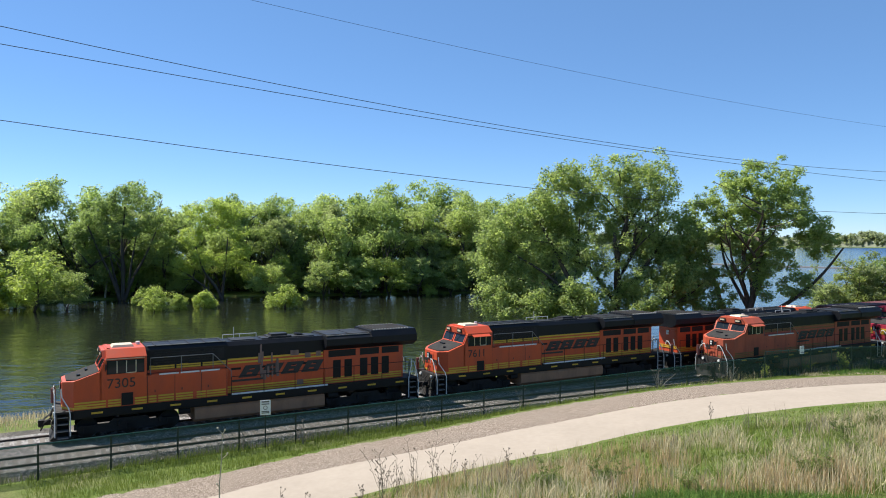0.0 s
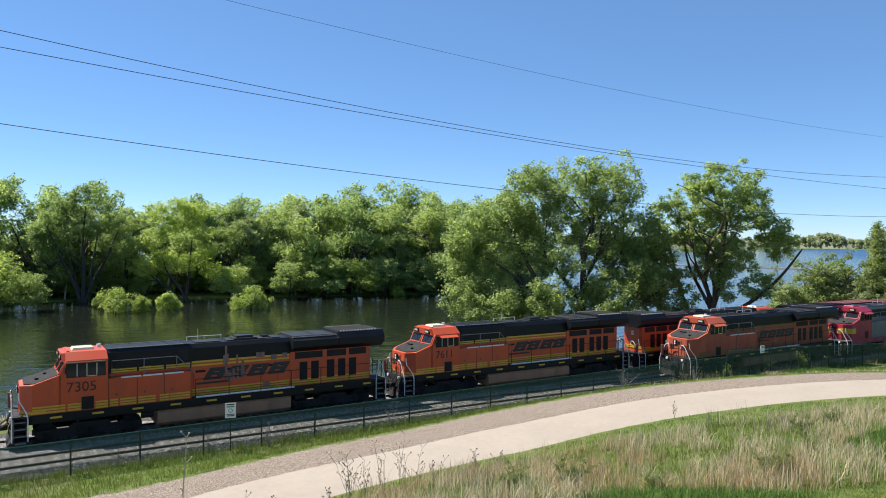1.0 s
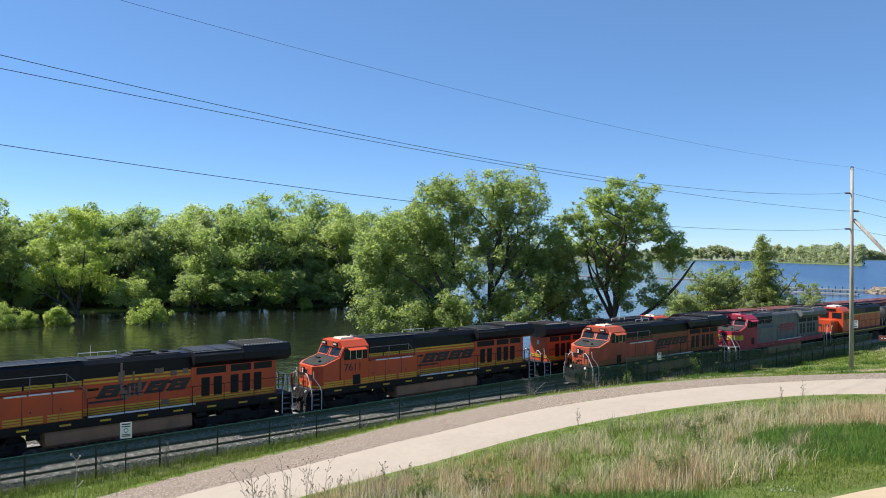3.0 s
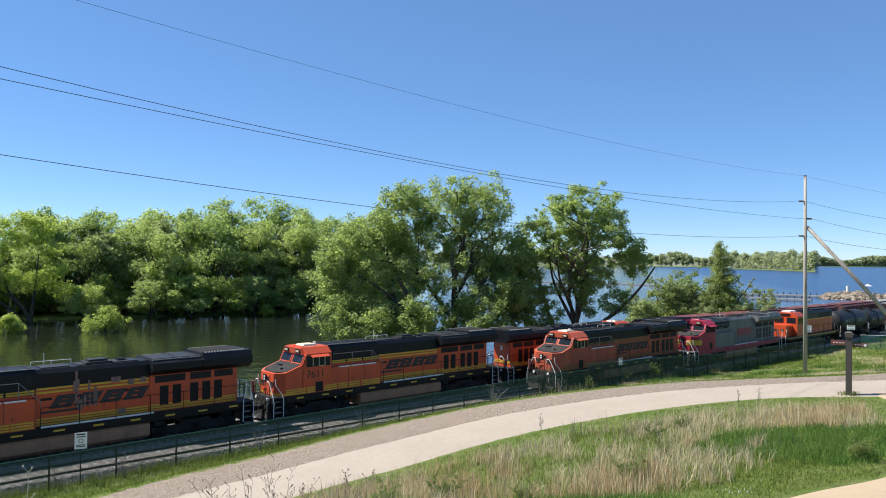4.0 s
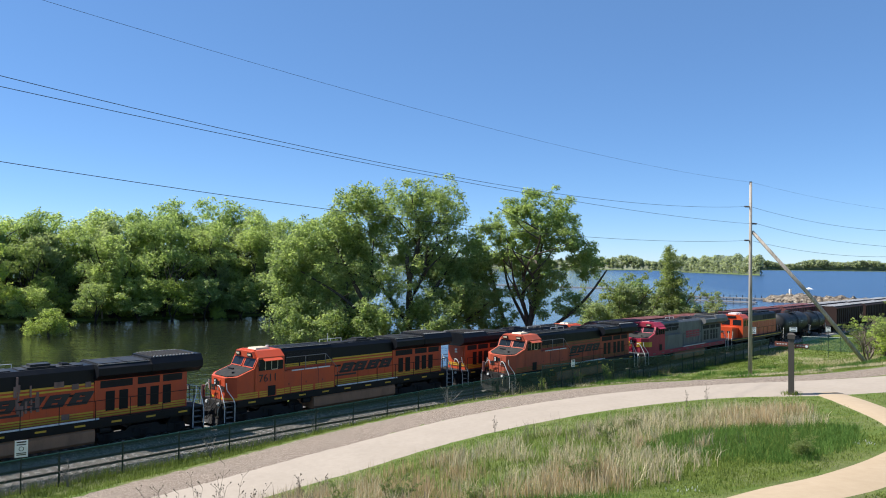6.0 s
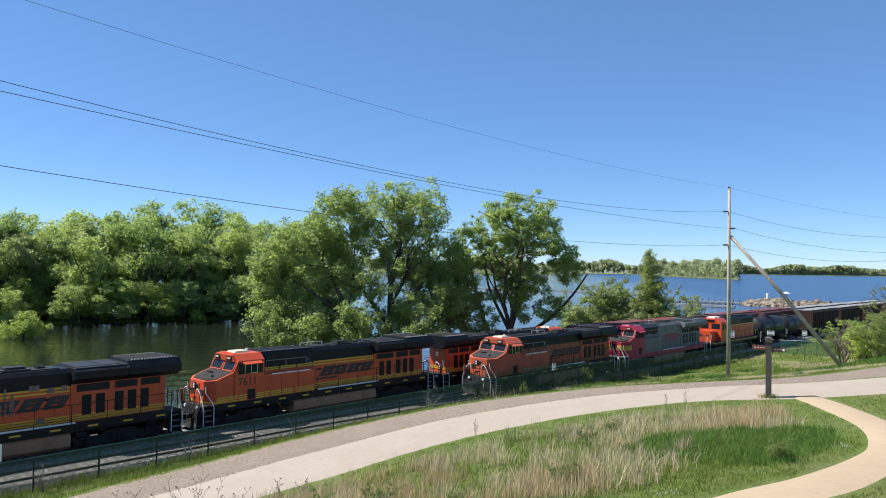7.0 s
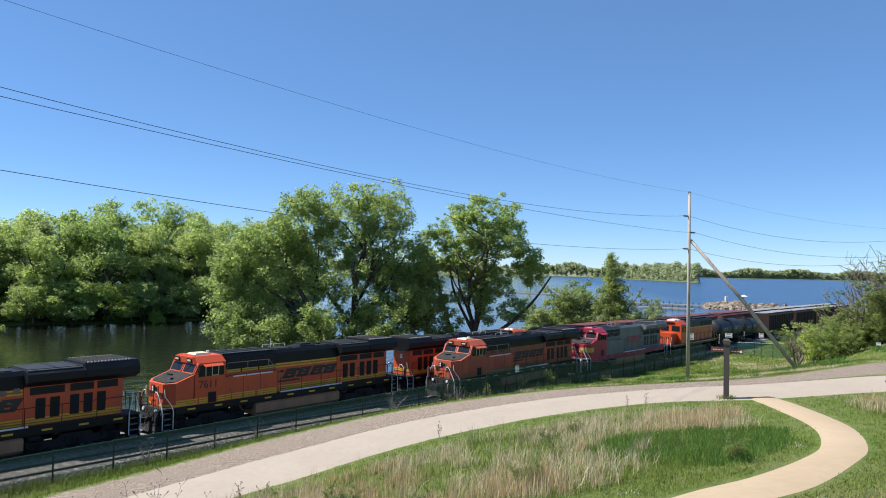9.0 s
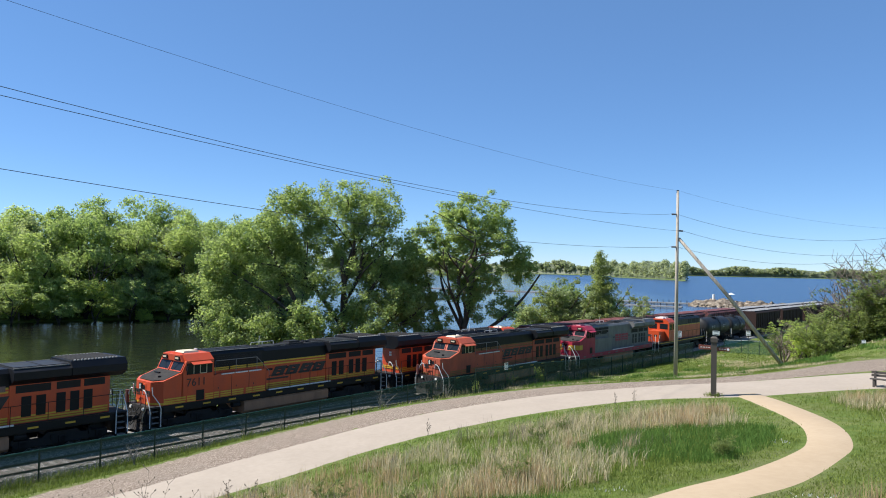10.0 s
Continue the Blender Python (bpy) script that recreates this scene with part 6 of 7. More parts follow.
dock("long pale floating boom across the bay", 18.0, 430, 30.6, 385, 3.0, 0, -1.5)
dock("grey marina dock on dark pilings", 34.8, 300, 41.6, 292, 2.2, 16)
dock("short grey dock beside the rubble spit", 35.2, 268, 39.8, 262, 2.0, 10)
spit = thing("rubble_spit", "pale heap of broken stone on the lake shore", "rubble heap")
rngs = np.random.default_rng(12)
ring = []
for i in range(41):
    f = i / 40
    az = 40.2 + 7.4 * f
    hgt = 2.5 * math.sin(math.pi * min(1, f * 1.6 + 0.03)) ** 0.6 if f < 0.55 else 2.7 - 1.0 * f
    ring.append([(*polar(az, 278 + rngs.normal(0, 1)), -2.6), (*polar(az, 283), -2 + hgt * 0.6 + rngs.normal(0, 0.25)), (*polar(az, 290), -2 + hgt + rngs.normal(0, 0.3)), (*polar(az, 300), -2 + hgt * 0.9 + rngs.normal(0, 0.3)), (*polar(az, 312), -2.6)])
Geo().loft(ring).done("mound", ROCKS, spit)
sv, sf = [], []
for k in range(260):
    f = rngs.random()
    az, r = 40.4 + 5.6 * f, rngs.uniform(280, 292)
    x, y = polar(az, r)
    s = rngs.uniform(0.3, 0.9)
    z = -2 + (r - 278) / 12 * 1.9 * math.sin(math.pi * min(1, f * 1.3 + 0.05)) ** 0.6
    o = len(sv)
    for dx, dy, dz in ((1, 0, 0), (-1, 0.3, 0), (0, 1, 0), (0.1, -1, 0), (0, 0, 1), (0, 0, -1)):
        sv.append((x + dx * s * rngs.uniform(0.7, 1.2), y + dy * s, z + dz * s * rngs.uniform(0.5, 0.9)))
    for a_, b_, c_ in ((0, 2, 4), (2, 1, 4), (1, 3, 4), (3, 0, 4), (2, 0, 5), (1, 2, 5), (3, 1, 5), (0, 3, 5)):
        sf.append((o + a_, o + b_, o + c_))
st = quick_mesh("broken_stone", np.array(sv), np.array(sf), ROCKS, spit)
st["kind"] = "stuff"
wp = thing("channel_marker", "white channel marker post by the spit", "marker post")
x, y = polar(42.0, 292)
Geo().tube([(x, y, -1), (x, y, 2.4)], 0.5, 10).done("post", WHITE, wp)
um = thing("canopy_shelter", "small white canopy on the rubble spit", "canopy")
x, y = polar(43.2, 296)
Geo().loft([[(x + 1.5 * math.cos(t * 0.785), y + 1.5 * math.sin(t * 0.785), 2.4) for t in range(8)], [(x + 0.2 * math.cos(t * 0.785), y + 0.2 * math.sin(t * 0.785), 3.0) for t in range(8)]]).done("roof", WHITE, um)
Geo().tube([(x, y, -0.5), (x, y, 2.6)], 0.1, 6).done("pole", DARKSTEEL, um)

# ---- signs, post and bench ----
QX, QY = 29.2, 32.35
Q = place(QX, QY)
wf = thing("wayfinding_post", "dark square timber trail post with two brown finger signs", "sign post", m=pose(Q.x, Q.y, Q.z, 0, 0, -42))
Geo().box(-0.15, 0.15, -0.15, 0.15, -0.3, 3.05).done("post", POSTDARK, wf)
Geo().loft([[(-0.19, -0.19, 3.05), (0.19, -0.19, 3.05), (0.19, 0.19, 3.05), (-0.19, 0.19, 3.05)], [(-0.19, -0.19, 3.28), (0.19, -0.19, 3.28), (0.19, 0.19, 3.28), (-0.19, 0.19, 3.28)], [(-0.08, -0.08, 3.36), (0.08, -0.08, 3.36), (0.08, 0.08, 3.36), (-0.08, 0.08, 3.36)]]).done("cap", POSTDARK, wf)
for x0, x1, z0, tilt in ((-0.82, -0.16, 2.62, 0.04), (0.16, 0.84, 2.56, -0.02)):
    g = Geo()
    g.add([(x0, -0.03, z0), (x1, -0.03, z0 + tilt * 0), (x1, -0.03, z0 + 0.22), (x0, -0.03, z0 + 0.22 + tilt), (x0, 0.03, z0), (x1, 0.03, z0), (x1, 0.03, z0 + 0.22), (x0, 0.03, z0 + 0.22 + tilt)],
          [(0, 1, 2, 3), (4, 5, 6, 7), (0, 1, 5, 4), (1, 2, 6, 5), (2, 3, 7, 6), (3, 0, 4, 7)])
    board = g.done("finger_board", SIGNBROWN, wf)
    for k in range(4):
        xa = x0 + 0.1 + k * 0.14
        Geo().box(xa, xa + 0.09, -0.036, -0.03, z0 + 0.10, z0 + 0.14).done("lettering_bar", SIGNWHITE, board)
Geo().tube([(0.74, -0.045, 2.67), (0.74, -0.03, 2.67)], 0.07, 12).done("round_badge", SIGNWHITE, wf)


def plate_sign(label, x, y, z, w, h, rz, post_h=0.0, name="warning_sign"):
    S = thing(name, label, "sign", m=pose(x, y, z, 0, 0, rz))
    face = Geo().box(-w / 2, w / 2, -0.02, 0.0, 0, h).done("sign_plate", SIGNWHITE, S)
    for k, (a, b) in enumerate(((0.86, 0.94), (0.72, 0.78), (0.12, 0.18), (0.22, 0.27))):
        Geo().box(-w * 0.36, w * 0.36, -0.026, -0.02, h * a, h * b).done("text_bar", INK, face)
    if h > 0.6:
        n = 14
        rr = w * 0.2
        ring_g = Geo()
        for i in range(n):
            t0, t1 = 2 * math.pi * i / n, 2 * math.pi * (i + 1) / n
            ring_g.add([(rr * math.cos(t0), -0.026, h * 0.5 + rr * math.sin(t0)), (rr * math.cos(t1), -0.026, h * 0.5 + rr * math.sin(t1)), (rr * 0.75 * math.cos(t1), -0.026, h * 0.5 + rr * 0.75 * math.sin(t1)), (rr * 0.75 * math.cos(t0), -0.026, h * 0.5 + rr * 0.75 * math.sin(t0))], [(0, 1, 2, 3)])
        ring_g.done("pictogram", INK, face)
    if post_h:
        Geo().tube([(0, 0.03, -post_h), (0, 0.03, h)], 0.03, 6).done("sign_post", GREENPOST, S)
    return S


def fence_spot(v, off=-0.06):
    p = FENCE_P + FE * v + FN * off
    return p.x, p.y


x, y = fence_spot(9.65)
plate_sign("white no-trespassing sign plate on the green fence", x, y, 1.95, 0.5, 0.72, 14, 1.7)
x, y = fence_spot(52.0)
plate_sign("small white sign plate on the green fence", x, y, 1.75, 0.45, 0.6, 25, 1.6)
x, y = fence_spot(92.6)
plate_sign("white square sign plate above the green fence", x, y, 2.0, 0.62, 0.85, -40, 3.2)
x, y = polar(42.2, 82)
plate_sign("white rectangular sign plate beside the railway", x, y, 3.9, 0.7, 0.45, -40, 3.5)
x, y = polar(44.4, 96)
plate_sign("small white sign plate beside the tank cars", x, y, 2.9, 0.5, 0.6, -42, 3)
x, y = polar(51.7, 82)
plate_sign("tiny white marker sign before the thicket", x, y, float(height(x, y)) + 0.25, 0.35, 0.35, -50, 0.6)

B = place(*polar(53.15, 48.9))
bench = thing("bench", "dark timber park bench beside the path", "bench", m=pose(B.x, B.y, B.z, 0, 0, -62))
for k in range(3):
    Geo().box(-0.9, 0.9, -0.25 + k * 0.17, -0.11 + k * 0.17, 0.43, 0.48).done("seat_slat", POSTDARK, bench)
for k in range(2):
    Geo().box(-0.9, 0.9, 0.28, 0.33, 0.56 + k * 0.17, 0.70 + k * 0.17).done("back_slat", POSTDARK, bench)
for xx in (-0.7, 0.7):
    Geo().box(xx - 0.06, xx + 0.06, -0.22, -0.1, -0.1, 0.43).done("leg", POSTDARK, bench)
    Geo().box(xx - 0.06, xx + 0.06, 0.2, 0.3, -0.1, 0.9).done("back_leg", POSTDARK, bench)

bx_ = np.array([QX + 0.25 * math.cos(t) + 0.12 * math.sin(5 * t) for t in np.linspace(0, 6.2, 60)])
by_ = np.array([QY + 0.25 * math.sin(t) + 0.1 * math.cos(7 * t) for t in np.linspace(0, 6.2, 60)])
POST_TUFT = (bx_, by_)

# second run of fence beyond the post
P2 = Vector((75.4, 81.5))
chain_fence("short run of dark green chain-link fence by the tank cars", P2, radians(-72), 6, 2.6, lambda q: float(height(q.x, q.y)) - 0.05, 1.9, 0.0056)

# ---- grasses and weeds ----


def near_edge(az):
    return smooth_interp(az, BEARING, PATH_NEAR)


spur_pts = np.array([tuple(p) for p in spline([(*p, w) for p, w in zip(SPUR, SPUR_W)], 6)])


def spur_gap(x, y):
    """Distance from the edge of the spur path."""
    d = np.hypot(x[:, None] - spur_pts[None, :, 0], y[:, None] - spur_pts[None, :, 1]) - spur_pts[None, :, 2] / 2
    return d.min(1)


def value_noise(x, y, scale, seed):
    rng = np.random.default_rng(seed)
    tab = rng.random((64, 64))
    gx, gy = x / scale, y / scale
    ix, iy = np.floor(gx).astype(int), np.floor(gy).astype(int)
    fx, fy = gx - ix, gy - iy
    fx, fy = fx * fx * (3 - 2 * fx), fy * fy * (3 - 2 * fy)
    t = lambda i, j: tab[i % 64, j % 64]
    return (t(ix, iy) * (1 - fx) + t(ix + 1, iy) * fx) * (1 - fy) + (t(ix, iy + 1) * (1 - fx) + t(ix + 1, iy + 1) * fx) * fy


def blades(name, x, y, hgt, width, lean, mat, label, seed, per=1, spread=0.0, z0=None):
    """Thin bent blades of grass: two-part triangles standing on the ground."""
    rng = np.random.default_rng(seed)
    x, y, hgt = np.repeat(x, per), np.repeat(y, per), np.repeat(hgt, per)
    n = len(x)
    x, y = x + rng.normal(0, spread, n), y + rng.normal(0, spread, n)
    z = height(x, y) - 0.02
    h = hgt * rng.uniform(0.55, 1.15, n)
    a = rng.uniform(0, 2 * np.pi, n)
    ln = np.abs(rng.normal(0, lean, n)) * h
    dx, dy = np.cos(a) * ln, np.sin(a) * ln
    f = rng.uniform(0, 2 * np.pi, n)
    wx, wy = np.cos(f) * width / 2, np.sin(f) * width / 2
    b0 = np.stack([x - wx, y - wy, z], -1)
    b1 = np.stack([x + wx, y + wy, z], -1)
    m1 = np.stack([x + wx * 0.7 + dx * 0.35, y + wy * 0.7 + dy * 0.35, z + h * 0.6], -1)
    m0 = np.stack([x - wx * 0.7 + dx * 0.35, y - wy * 0.7 + dy * 0.35, z + h * 0.6], -1)
    tip = np.stack([x + dx, y + dy, z + h * (1 - 0.25 * lean)], -1)
    v = np.stack([b0, b1, m1, tip, m0], 1).reshape(-1, 3)
    o = (np.arange(n) * 5)[:, None]
    tri = np.concatenate([o + np.array([[0, 1, 2]]), o + np.array([[0, 2, 4]]), o + np.array([[4, 2, 3]])], 1).reshape(-1, 3)
    ob = quick_mesh(name, v, tri, mat)
    return tagged(ob, label, "grass", kind="stuff")


rg = np.random.default_rng(77)


def scatter(n, az0, az1, r0, r1):
    az = rg.uniform(az0, az1, n)
    r = np.sqrt(rg.uniform(r0 ** 2, r1 ** 2, n))
    return az, r, r * np.sin(np.radians(az)), r * np.cos(np.radians(az))


# tall meadow on the hillside
az, r, x, y = scatter(60000, -24, 58, 14, 46)
edge = near_edge(az) - r
gap = spur_gap(x, y)
nz = value_noise(x + 100, y + 100, 3.2, 1) * 0.65 + value_noise(x + 50, y + 20, 1.1, 2) * 0.35
rush_zone = np.exp(-(((x - 18.2) / 5.3) ** 2 + ((y - 20.6) / 3.7) ** 2) ** 2) * (0.5 + 0.75 * value_noise(x + 7, y + 3, 1.3, 21)) + np.exp(-((r - 15.2) / 3.0) ** 2) * np.clip((az - 10) / 8, 0, 1)
mead = (edge > 3.6 + 2.6 * nz) & (gap > 1.8)
tall_ok = mead & (nz > 0.40) & (rush_zone < 0.5)
pick = tall_ok & (rg.random(len(x)) < 0.24)
blades("straw_grass", x[pick], y[pick], rg.uniform(0.45, 0.8, pick.sum()), 0.016, 0.42, STRAW, "tall dry straw-coloured meadow grass", 1, 7, 0.10)
russet = mead & (value_noise(x + 10, y + 70, 2.4, 5) > 0.62) & (rush_zone < 0.5)
pick = russet & (rg.random(len(x)) < 0.25)
blades("russet_grass", x[pick], y[pick], rg.uniform(0.5, 0.85, pick.sum()), 0.014, 0.22, RUSSET, "upright russet dry grass stems", 2, 7, 0.10)
pick = mead & (rg.random(len(x)) < 0.55)
blades("meadow_grass", x[pick], y[pick], rg.uniform(0.18, 0.38, pick.sum()), 0.018, 0.5, GRASS, "fresh green grass between the dry stems", 3, 4, 0.12)
pick = (rush_zone > 0.45) & (edge > 1.5) & (gap > 0.9)
blades("rush_grass", x[pick], y[pick], rg.uniform(0.2, 0.42, pick.sum()), 0.014, 0.6, RUSH, "lush deep green grass patch", 4, 9, 0.16)
pick = mead & (value_noise(x + 30, y + 5, 1.6, 9) > 0.80) & (rg.random(len(x)) < 0.10)
blades("dead_stems", x[pick], y[pick], rg.uniform(0.7, 1.1, pick.sum()), 0.012, 0.30, TWIG, "thin grey dead weed stems", 6, 6, 0.12)
blades("post_tuft", POST_TUFT[0], POST_TUFT[1], np.full(60, 0.3), 0.022, 0.5, GRASS, "unmown grass tuft round the sign post", 16, 3, 0.12)
# mown verge beside the paths
az, r, x, y = scatter(70000, 8, 58, 10, 30)
gap = spur_gap(x, y)
edge = near_edge(az) - r
lush = value_noise(x + 9, y + 4, 1.4, 61)
pick = (gap > 0.04) & (gap < 4.2) & (edge > 1.0)
blades("spur_verge", x[pick], y[pick], rg.uniform(0.05, 0.13, pick.sum()) * (0.5 + 1.1 * lush[pick]), 0.016, 0.7, GRASS, "short clover-rich grass beside the spur path", 37, 2, 0.08)
az, r, x, y = scatter(90000, -30, 60, 20, 66)
edge = near_edge(az) - r
gap = spur_gap(x, y)
beyond = r - smooth_interp(az, BEARING, GRAV_FAR)
u, v_ = uv_of(x, y)
pick = (((edge > 0.05) & (edge < 6.4)) | ((edge > 0) & (gap < 3.0))) & (gap > 0.05)
blades("mown_grass", x[pick], y[pick], rg.uniform(0.05, 0.16, pick.sum()), 0.026, 0.6, GRASS, "short mown grass verge beside the path", 7, 3, 0.12)
pick = (beyond > -0.45) & (u < 1.2)
blades("verge_grass", x[pick], y[pick], rg.uniform(0.15, 0.34, pick.sum()) * np.where(v_[pick] > 34, 0.4, 1.0), 0.024, 0.5, GRASS, "rough green grass between gravel and fence", 8, 4, 0.16)
pick = (beyond > 0.3) & (u < 0.5) & (value_noise(x + 3, y + 9, 2.6, 31) > 0.52) & (v_ > 30)
blades("verge_straw", x[pick], y[pick], rg.uniform(0.12, 0.3, pick.sum()), 0.03, 0.6, STRAW, "dry patches in the grass below the fence", 12, 3, 0.2)
az, r, x, y = scatter(62000, 26, 57, 48, 96)
beyond = r - smooth_interp(az, BEARING, GRAV_FAR)
u, v_ = uv_of(x, y)
lush = value_noise(x + 13, y + 29, 3.4, 41) * 0.6 + value_noise(x + 3, y + 9, 1.2, 42) * 0.4
pick = (beyond > 0.0) & (u < 0.6) & (lush > 0.34) & (rg.random(len(x)) < 0.4 + lush)
blades("slope_grass", x[pick], y[pick], rg.uniform(0.05, 0.15, pick.sum()) * (0.3 + 1.2 * lush[pick]), 0.05, 0.55, GRASS, "uneven green grass on the slope by the pole", 17, 2, 0.15)
pick = (beyond > 0.4) & (u < 0.6) & (lush < 0.36) & (rg.random(len(x)) < 0.35)
blades("slope_straw", x[pick], y[pick], rg.uniform(0.06, 0.2, pick.sum()), 0.045, 0.6, STRAW, "worn dry patches on the slope by the pole", 18, 2, 0.2)
az2, r2, x2, y2 = scatter(30000, 34, 57, 84, 150)
u2, v2 = uv_of(x2, y2)
n2 = value_noise(x2 + 13, y2 + 29, 4.0, 44)
pick2 = (u2 < 0.6) & (n2 > 0.22)
blades("far_slope_grass", x2[pick2], y2[pick2], rg.uniform(0.08, 0.24, pick2.sum()) * (0.3 + 1.1 * n2[pick2]), 0.095, 0.5, GRASS, "uneven green grass below the thicket", 27, 2, 0.3)
pick2 = (u2 < 0.6) & (n2 < 0.28)
blades("far_slope_straw", x2[pick2], y2[pick2], rg.uniform(0.1, 0.35, pick2.sum()), 0.06, 0.5, STRAW, "dry grass below the thicket", 28, 2, 0.3)
pick = (beyond > 0.8) & (u < -0.6) & (value_noise(x + 41, y + 17, 1.5, 43) > 0.82)
blades("slope_tufts", x[pick], y[pick], rg.uniform(0.25, 0.5, pick.sum()), 0.04, 0.5, RUSH, "darker unmown tufts on the slope by the pole", 19, 4, 0.25)
az, r, x, y = scatter(26000, -34, 45, 34, 96)
u, v_ = uv_of(x, y)
pick = (u > 0.15) & (u < 1.5) & (v_ > 42) & (rg.random(len(x)) < 0.75)
blades("trackside_weeds", x[pick], y[pick], rg.uniform(0.25, 0.8, pick.sum()), 0.035, 0.4, GRASS, "tall green weeds between fence and track", 14, 7, 0.25)
pick = (u > 0.15) & (u < 1.6) & (v_ > 42) & (rg.random(len(x)) < 0.4)
blades("trackside_straw", x[pick], y[pick], rg.uniform(0.4, 0.95, pick.sum()), 0.03, 0.35, STRAW, "dry grey weeds between fence and track", 15, 6, 0.25)
pick = (np.abs(u - 0.3) < 1.3) & (v_ < 42)
blades("fence_grass", x[pick], y[pick], rg.uniform(0.3, 0.7, pick.sum()), 0.028, 0.4, GRASS, "tall green weeds growing along the fence", 9, 6, 0.2)
pick = (np.abs(u - 1.1) < 0.9) & (value_noise(x, y, 2.0, 13) > 0.45)
blades("fence_straw", x[pick], y[pick], rg.uniform(0.4, 0.8, pick.sum()), 0.02, 0.4, TWIG, "dry grey weeds at the foot of the fence", 10, 4, 0.2)
az, r, x, y = scatter(34000, -42, 40, 40, 95)
u, v_ = uv_of(x, y)
pick = (u > 12.2) & (u < 19.5)
blades("bank_grass", x[pick], y[pick], rg.uniform(0.3, 0.8, pick.sum()), 0.03, 0.4, STRAW, "dry grass on the bank behind the trains", 11, 4, 0.25)

az, r, x, y = scatter(5000, 20, 56, 13, 30)
gap, edge = spur_gap(x, y), near_edge(az) - r
pick = (gap > 0.3) & (gap < 5.0) & (edge > 1.0) & (value_noise(x + 77, y + 31, 1.8, 71) > 0.76)
blades("clover_flowers", x[pick], y[pick], np.full(pick.sum(), 0.10), 0.05, 0.2, PETAL, "small white clover flowers in the grass", 72, 1, 0.1)


def dead_shrub(label, x, y, h, seed, n=9, mat=TWIG, heads=True, spread=0.35, r=0.008, name="dead_weed"):
    rng = np.random.default_rng(seed)
    S = thing(name, label, "weed", "dead weeds", m=pose(x, y, float(height(x, y)) - 0.03))
    for k in range(n):
        a = rng.uniform(0, 6.28)
        l = h * (rng.uniform(0.55, 1.05) if n > 1 else 1.0)
        lean = rng.uniform(0, spread)
        pts = [Vector((0.04 * math.cos(a), 0.04 * math.sin(a), 0))]
        for i in range(1, 6):
            f = i / 5
            pts.append(Vector((math.cos(a) * lean * l * f ** 1.3 + rng.normal(0, 0.012), math.sin(a) * lean * l * f ** 1.3 + rng.normal(0, 0.012), l * f * (1 - 0.2 * lean * f))))
        g = Geo().tube(pts, r, 4, 0.5)
        for i in range(2, 6):
            for _ in range(2):
                b = rng.uniform(0, 6.28)
                e = pts[i] + Vector((math.cos(b), math.sin(b), 0.9)) * l * rng.uniform(0.05, 0.13) * (1.0 if n > 1 else 0.35)
                g.tube([pts[i], e], r * 0.6, 4, 0.6)
                if heads:
                    g.tube([e, e + Vector((0, 0, 0.03))], r * (1.9 if n > 1 else 1.0), 5)
        g.done("stem", mat, S)
    return S


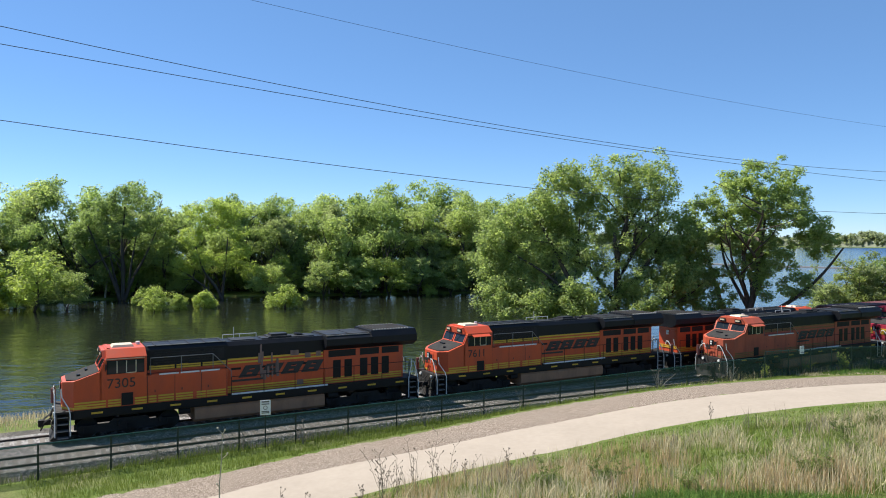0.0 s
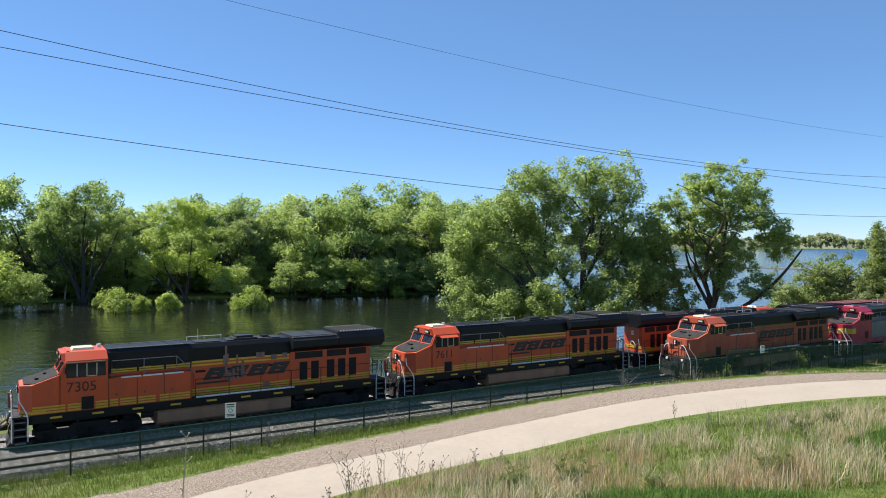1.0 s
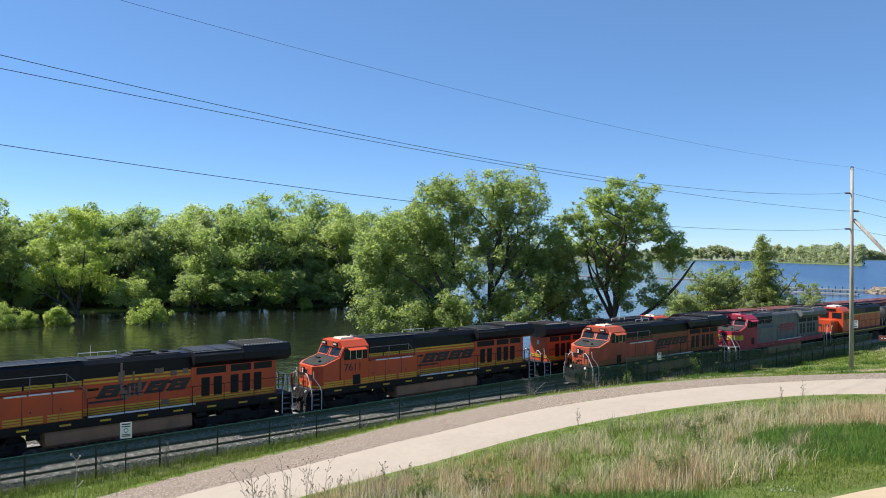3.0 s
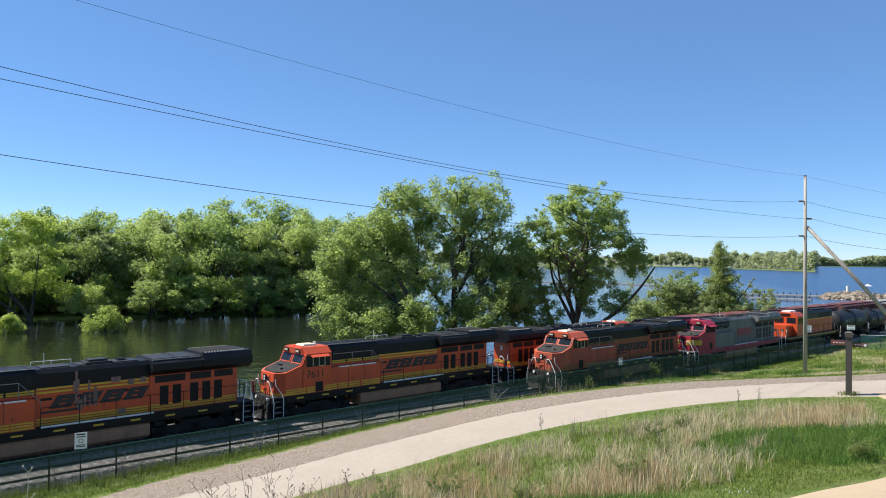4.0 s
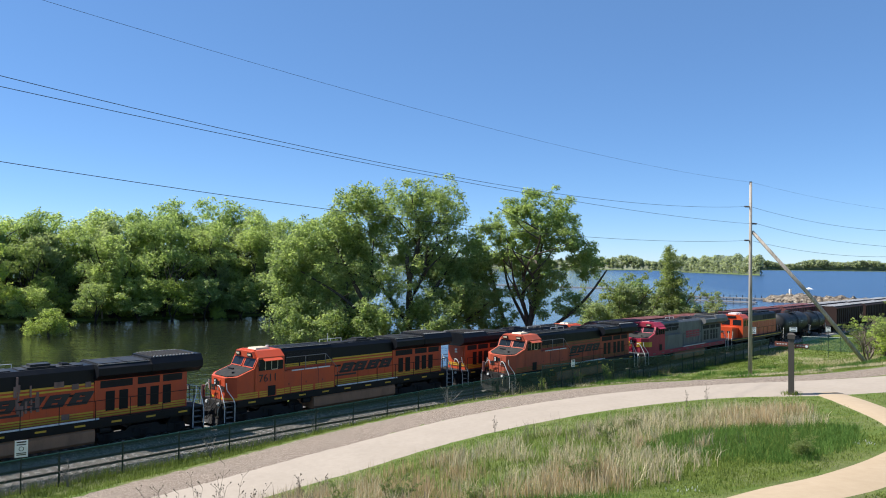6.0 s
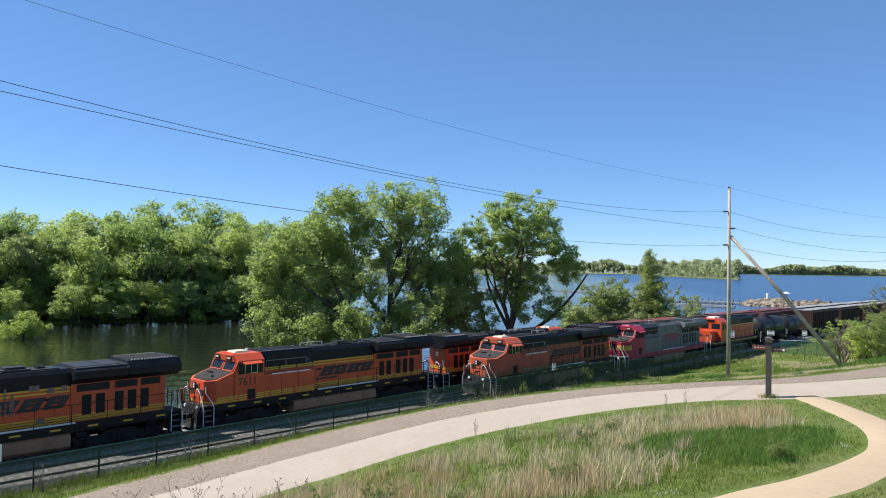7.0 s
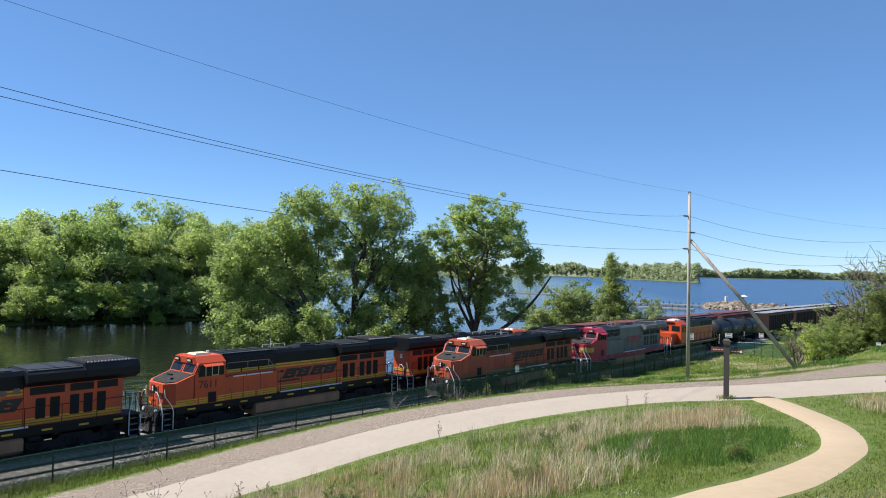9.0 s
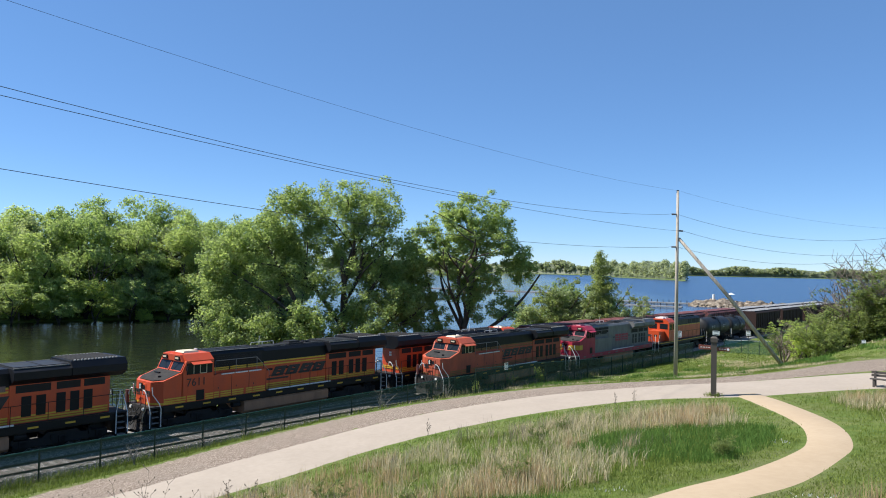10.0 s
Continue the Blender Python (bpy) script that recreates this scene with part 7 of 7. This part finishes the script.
PALE = blade_material("bleached_stalk", (0.40, 0.36, 0.28), (0.55, 0.50, 0.40))
dead_shrub("single tall bleached weed stalk", *polar(-17.3, 15.5), 2.75, 3, n=1, mat=PALE, spread=0.12, r=0.018)
for k, (az, r, h, n, sp) in enumerate(((-12.6, 17.5, 1.25, 2, 0.2), (-10.8, 17.8, 1.1, 2, 0.25), (-4.6, 20.2, 1.5, 7, 0.55), (-3.6, 20.6, 1.35, 6, 0.5), (-2.2, 20.8, 1.75, 3, 0.2), (-0.8, 21.0, 1.9, 3, 0.25), (0.4, 21.2, 1.3, 3, 0.5), (-6.4, 19.4, 0.8, 4, 0.5), (-21, 17.2, 0.9, 3, 0.4), (5.3, 22.4, 0.95, 4, 0.4), (7.2, 23, 0.9, 3, 0.4), (20.5, 34.6, 1.0, 3, 0.2), (35.0, 38.4, 1.1, 2, 0.15), (36.4, 38.6, 1.15, 2, 0.15), (1.8, 22, 1.0, 4, 0.5))):
    dead_shrub("thin dead weed stems with seed heads on the slope", *polar(az, r), h, 200 + k, n=n, spread=sp)
GREY = blade_material("pale_grey_twigs", (0.26, 0.23, 0.20), (0.44, 0.41, 0.37))
for k, (v, h) in enumerate(((8.8, 1.1), (11.5, 1.2), (12.6, 0.9), (18.4, 1.3), (25.6, 1.3), (27.5, 1.0), (30.2, 0.9), (36.2, 1.9), (37.4, 1.4), (43.5, 1.3), (4.8, 0.9), (22.5, 0.8))):
    p = FENCE_P + FE * v + FN * (-0.25 if k % 2 else 0.6)
    dead_shrub("leafless grey shrub at the foot of the fence", p.x, p.y, h, 300 + k, n=9, mat=GREY, heads=False, spread=0.7, r=0.015, name="leafless_shrub")
for k, (v, s) in enumerate(((48.3, 0.6), (53.5, 0.7), (58.5, 0.9), (62.5, 0.6))):
    p = FENCE_P + FE * v + FN * 0.5
    m = pose(p.x, p.y, float(height(p.x, p.y)), 0, 0, 60 * k) @ Matrix.Diagonal((s * 0.2, s * 0.2, s * 0.26, 1))
    c = copy_thing(thick[k % 2], m)
    c.matrix_world = m
    c["label"] = "small green bush growing against the fence"
    c["group"] = "fence bushes"

for k, (x, y, s) in enumerate(((2.6, 18.3, 0.14), (4.1, 18.1, 0.15), (9.5, 18.0, 0.13), (12.1, 21.3, 0.12), (6.0, 17.1, 0.10), (16.6, 18.0, 0.13), (13.5, 24.3, 0.12), (15.8, 26.1, 0.11), (9.0, 17.6, 0.12))):
    m = pose(x, y, float(height(x, y)) - 0.05, 0, 0, 70 * k) @ Matrix.Diagonal((s, s, s, 1))
    c = copy_thing(thick[1], m)
    c.matrix_world = m
    c["label"] = "small dark green leafy weed in the meadow"
    c["group"] = "meadow weeds"
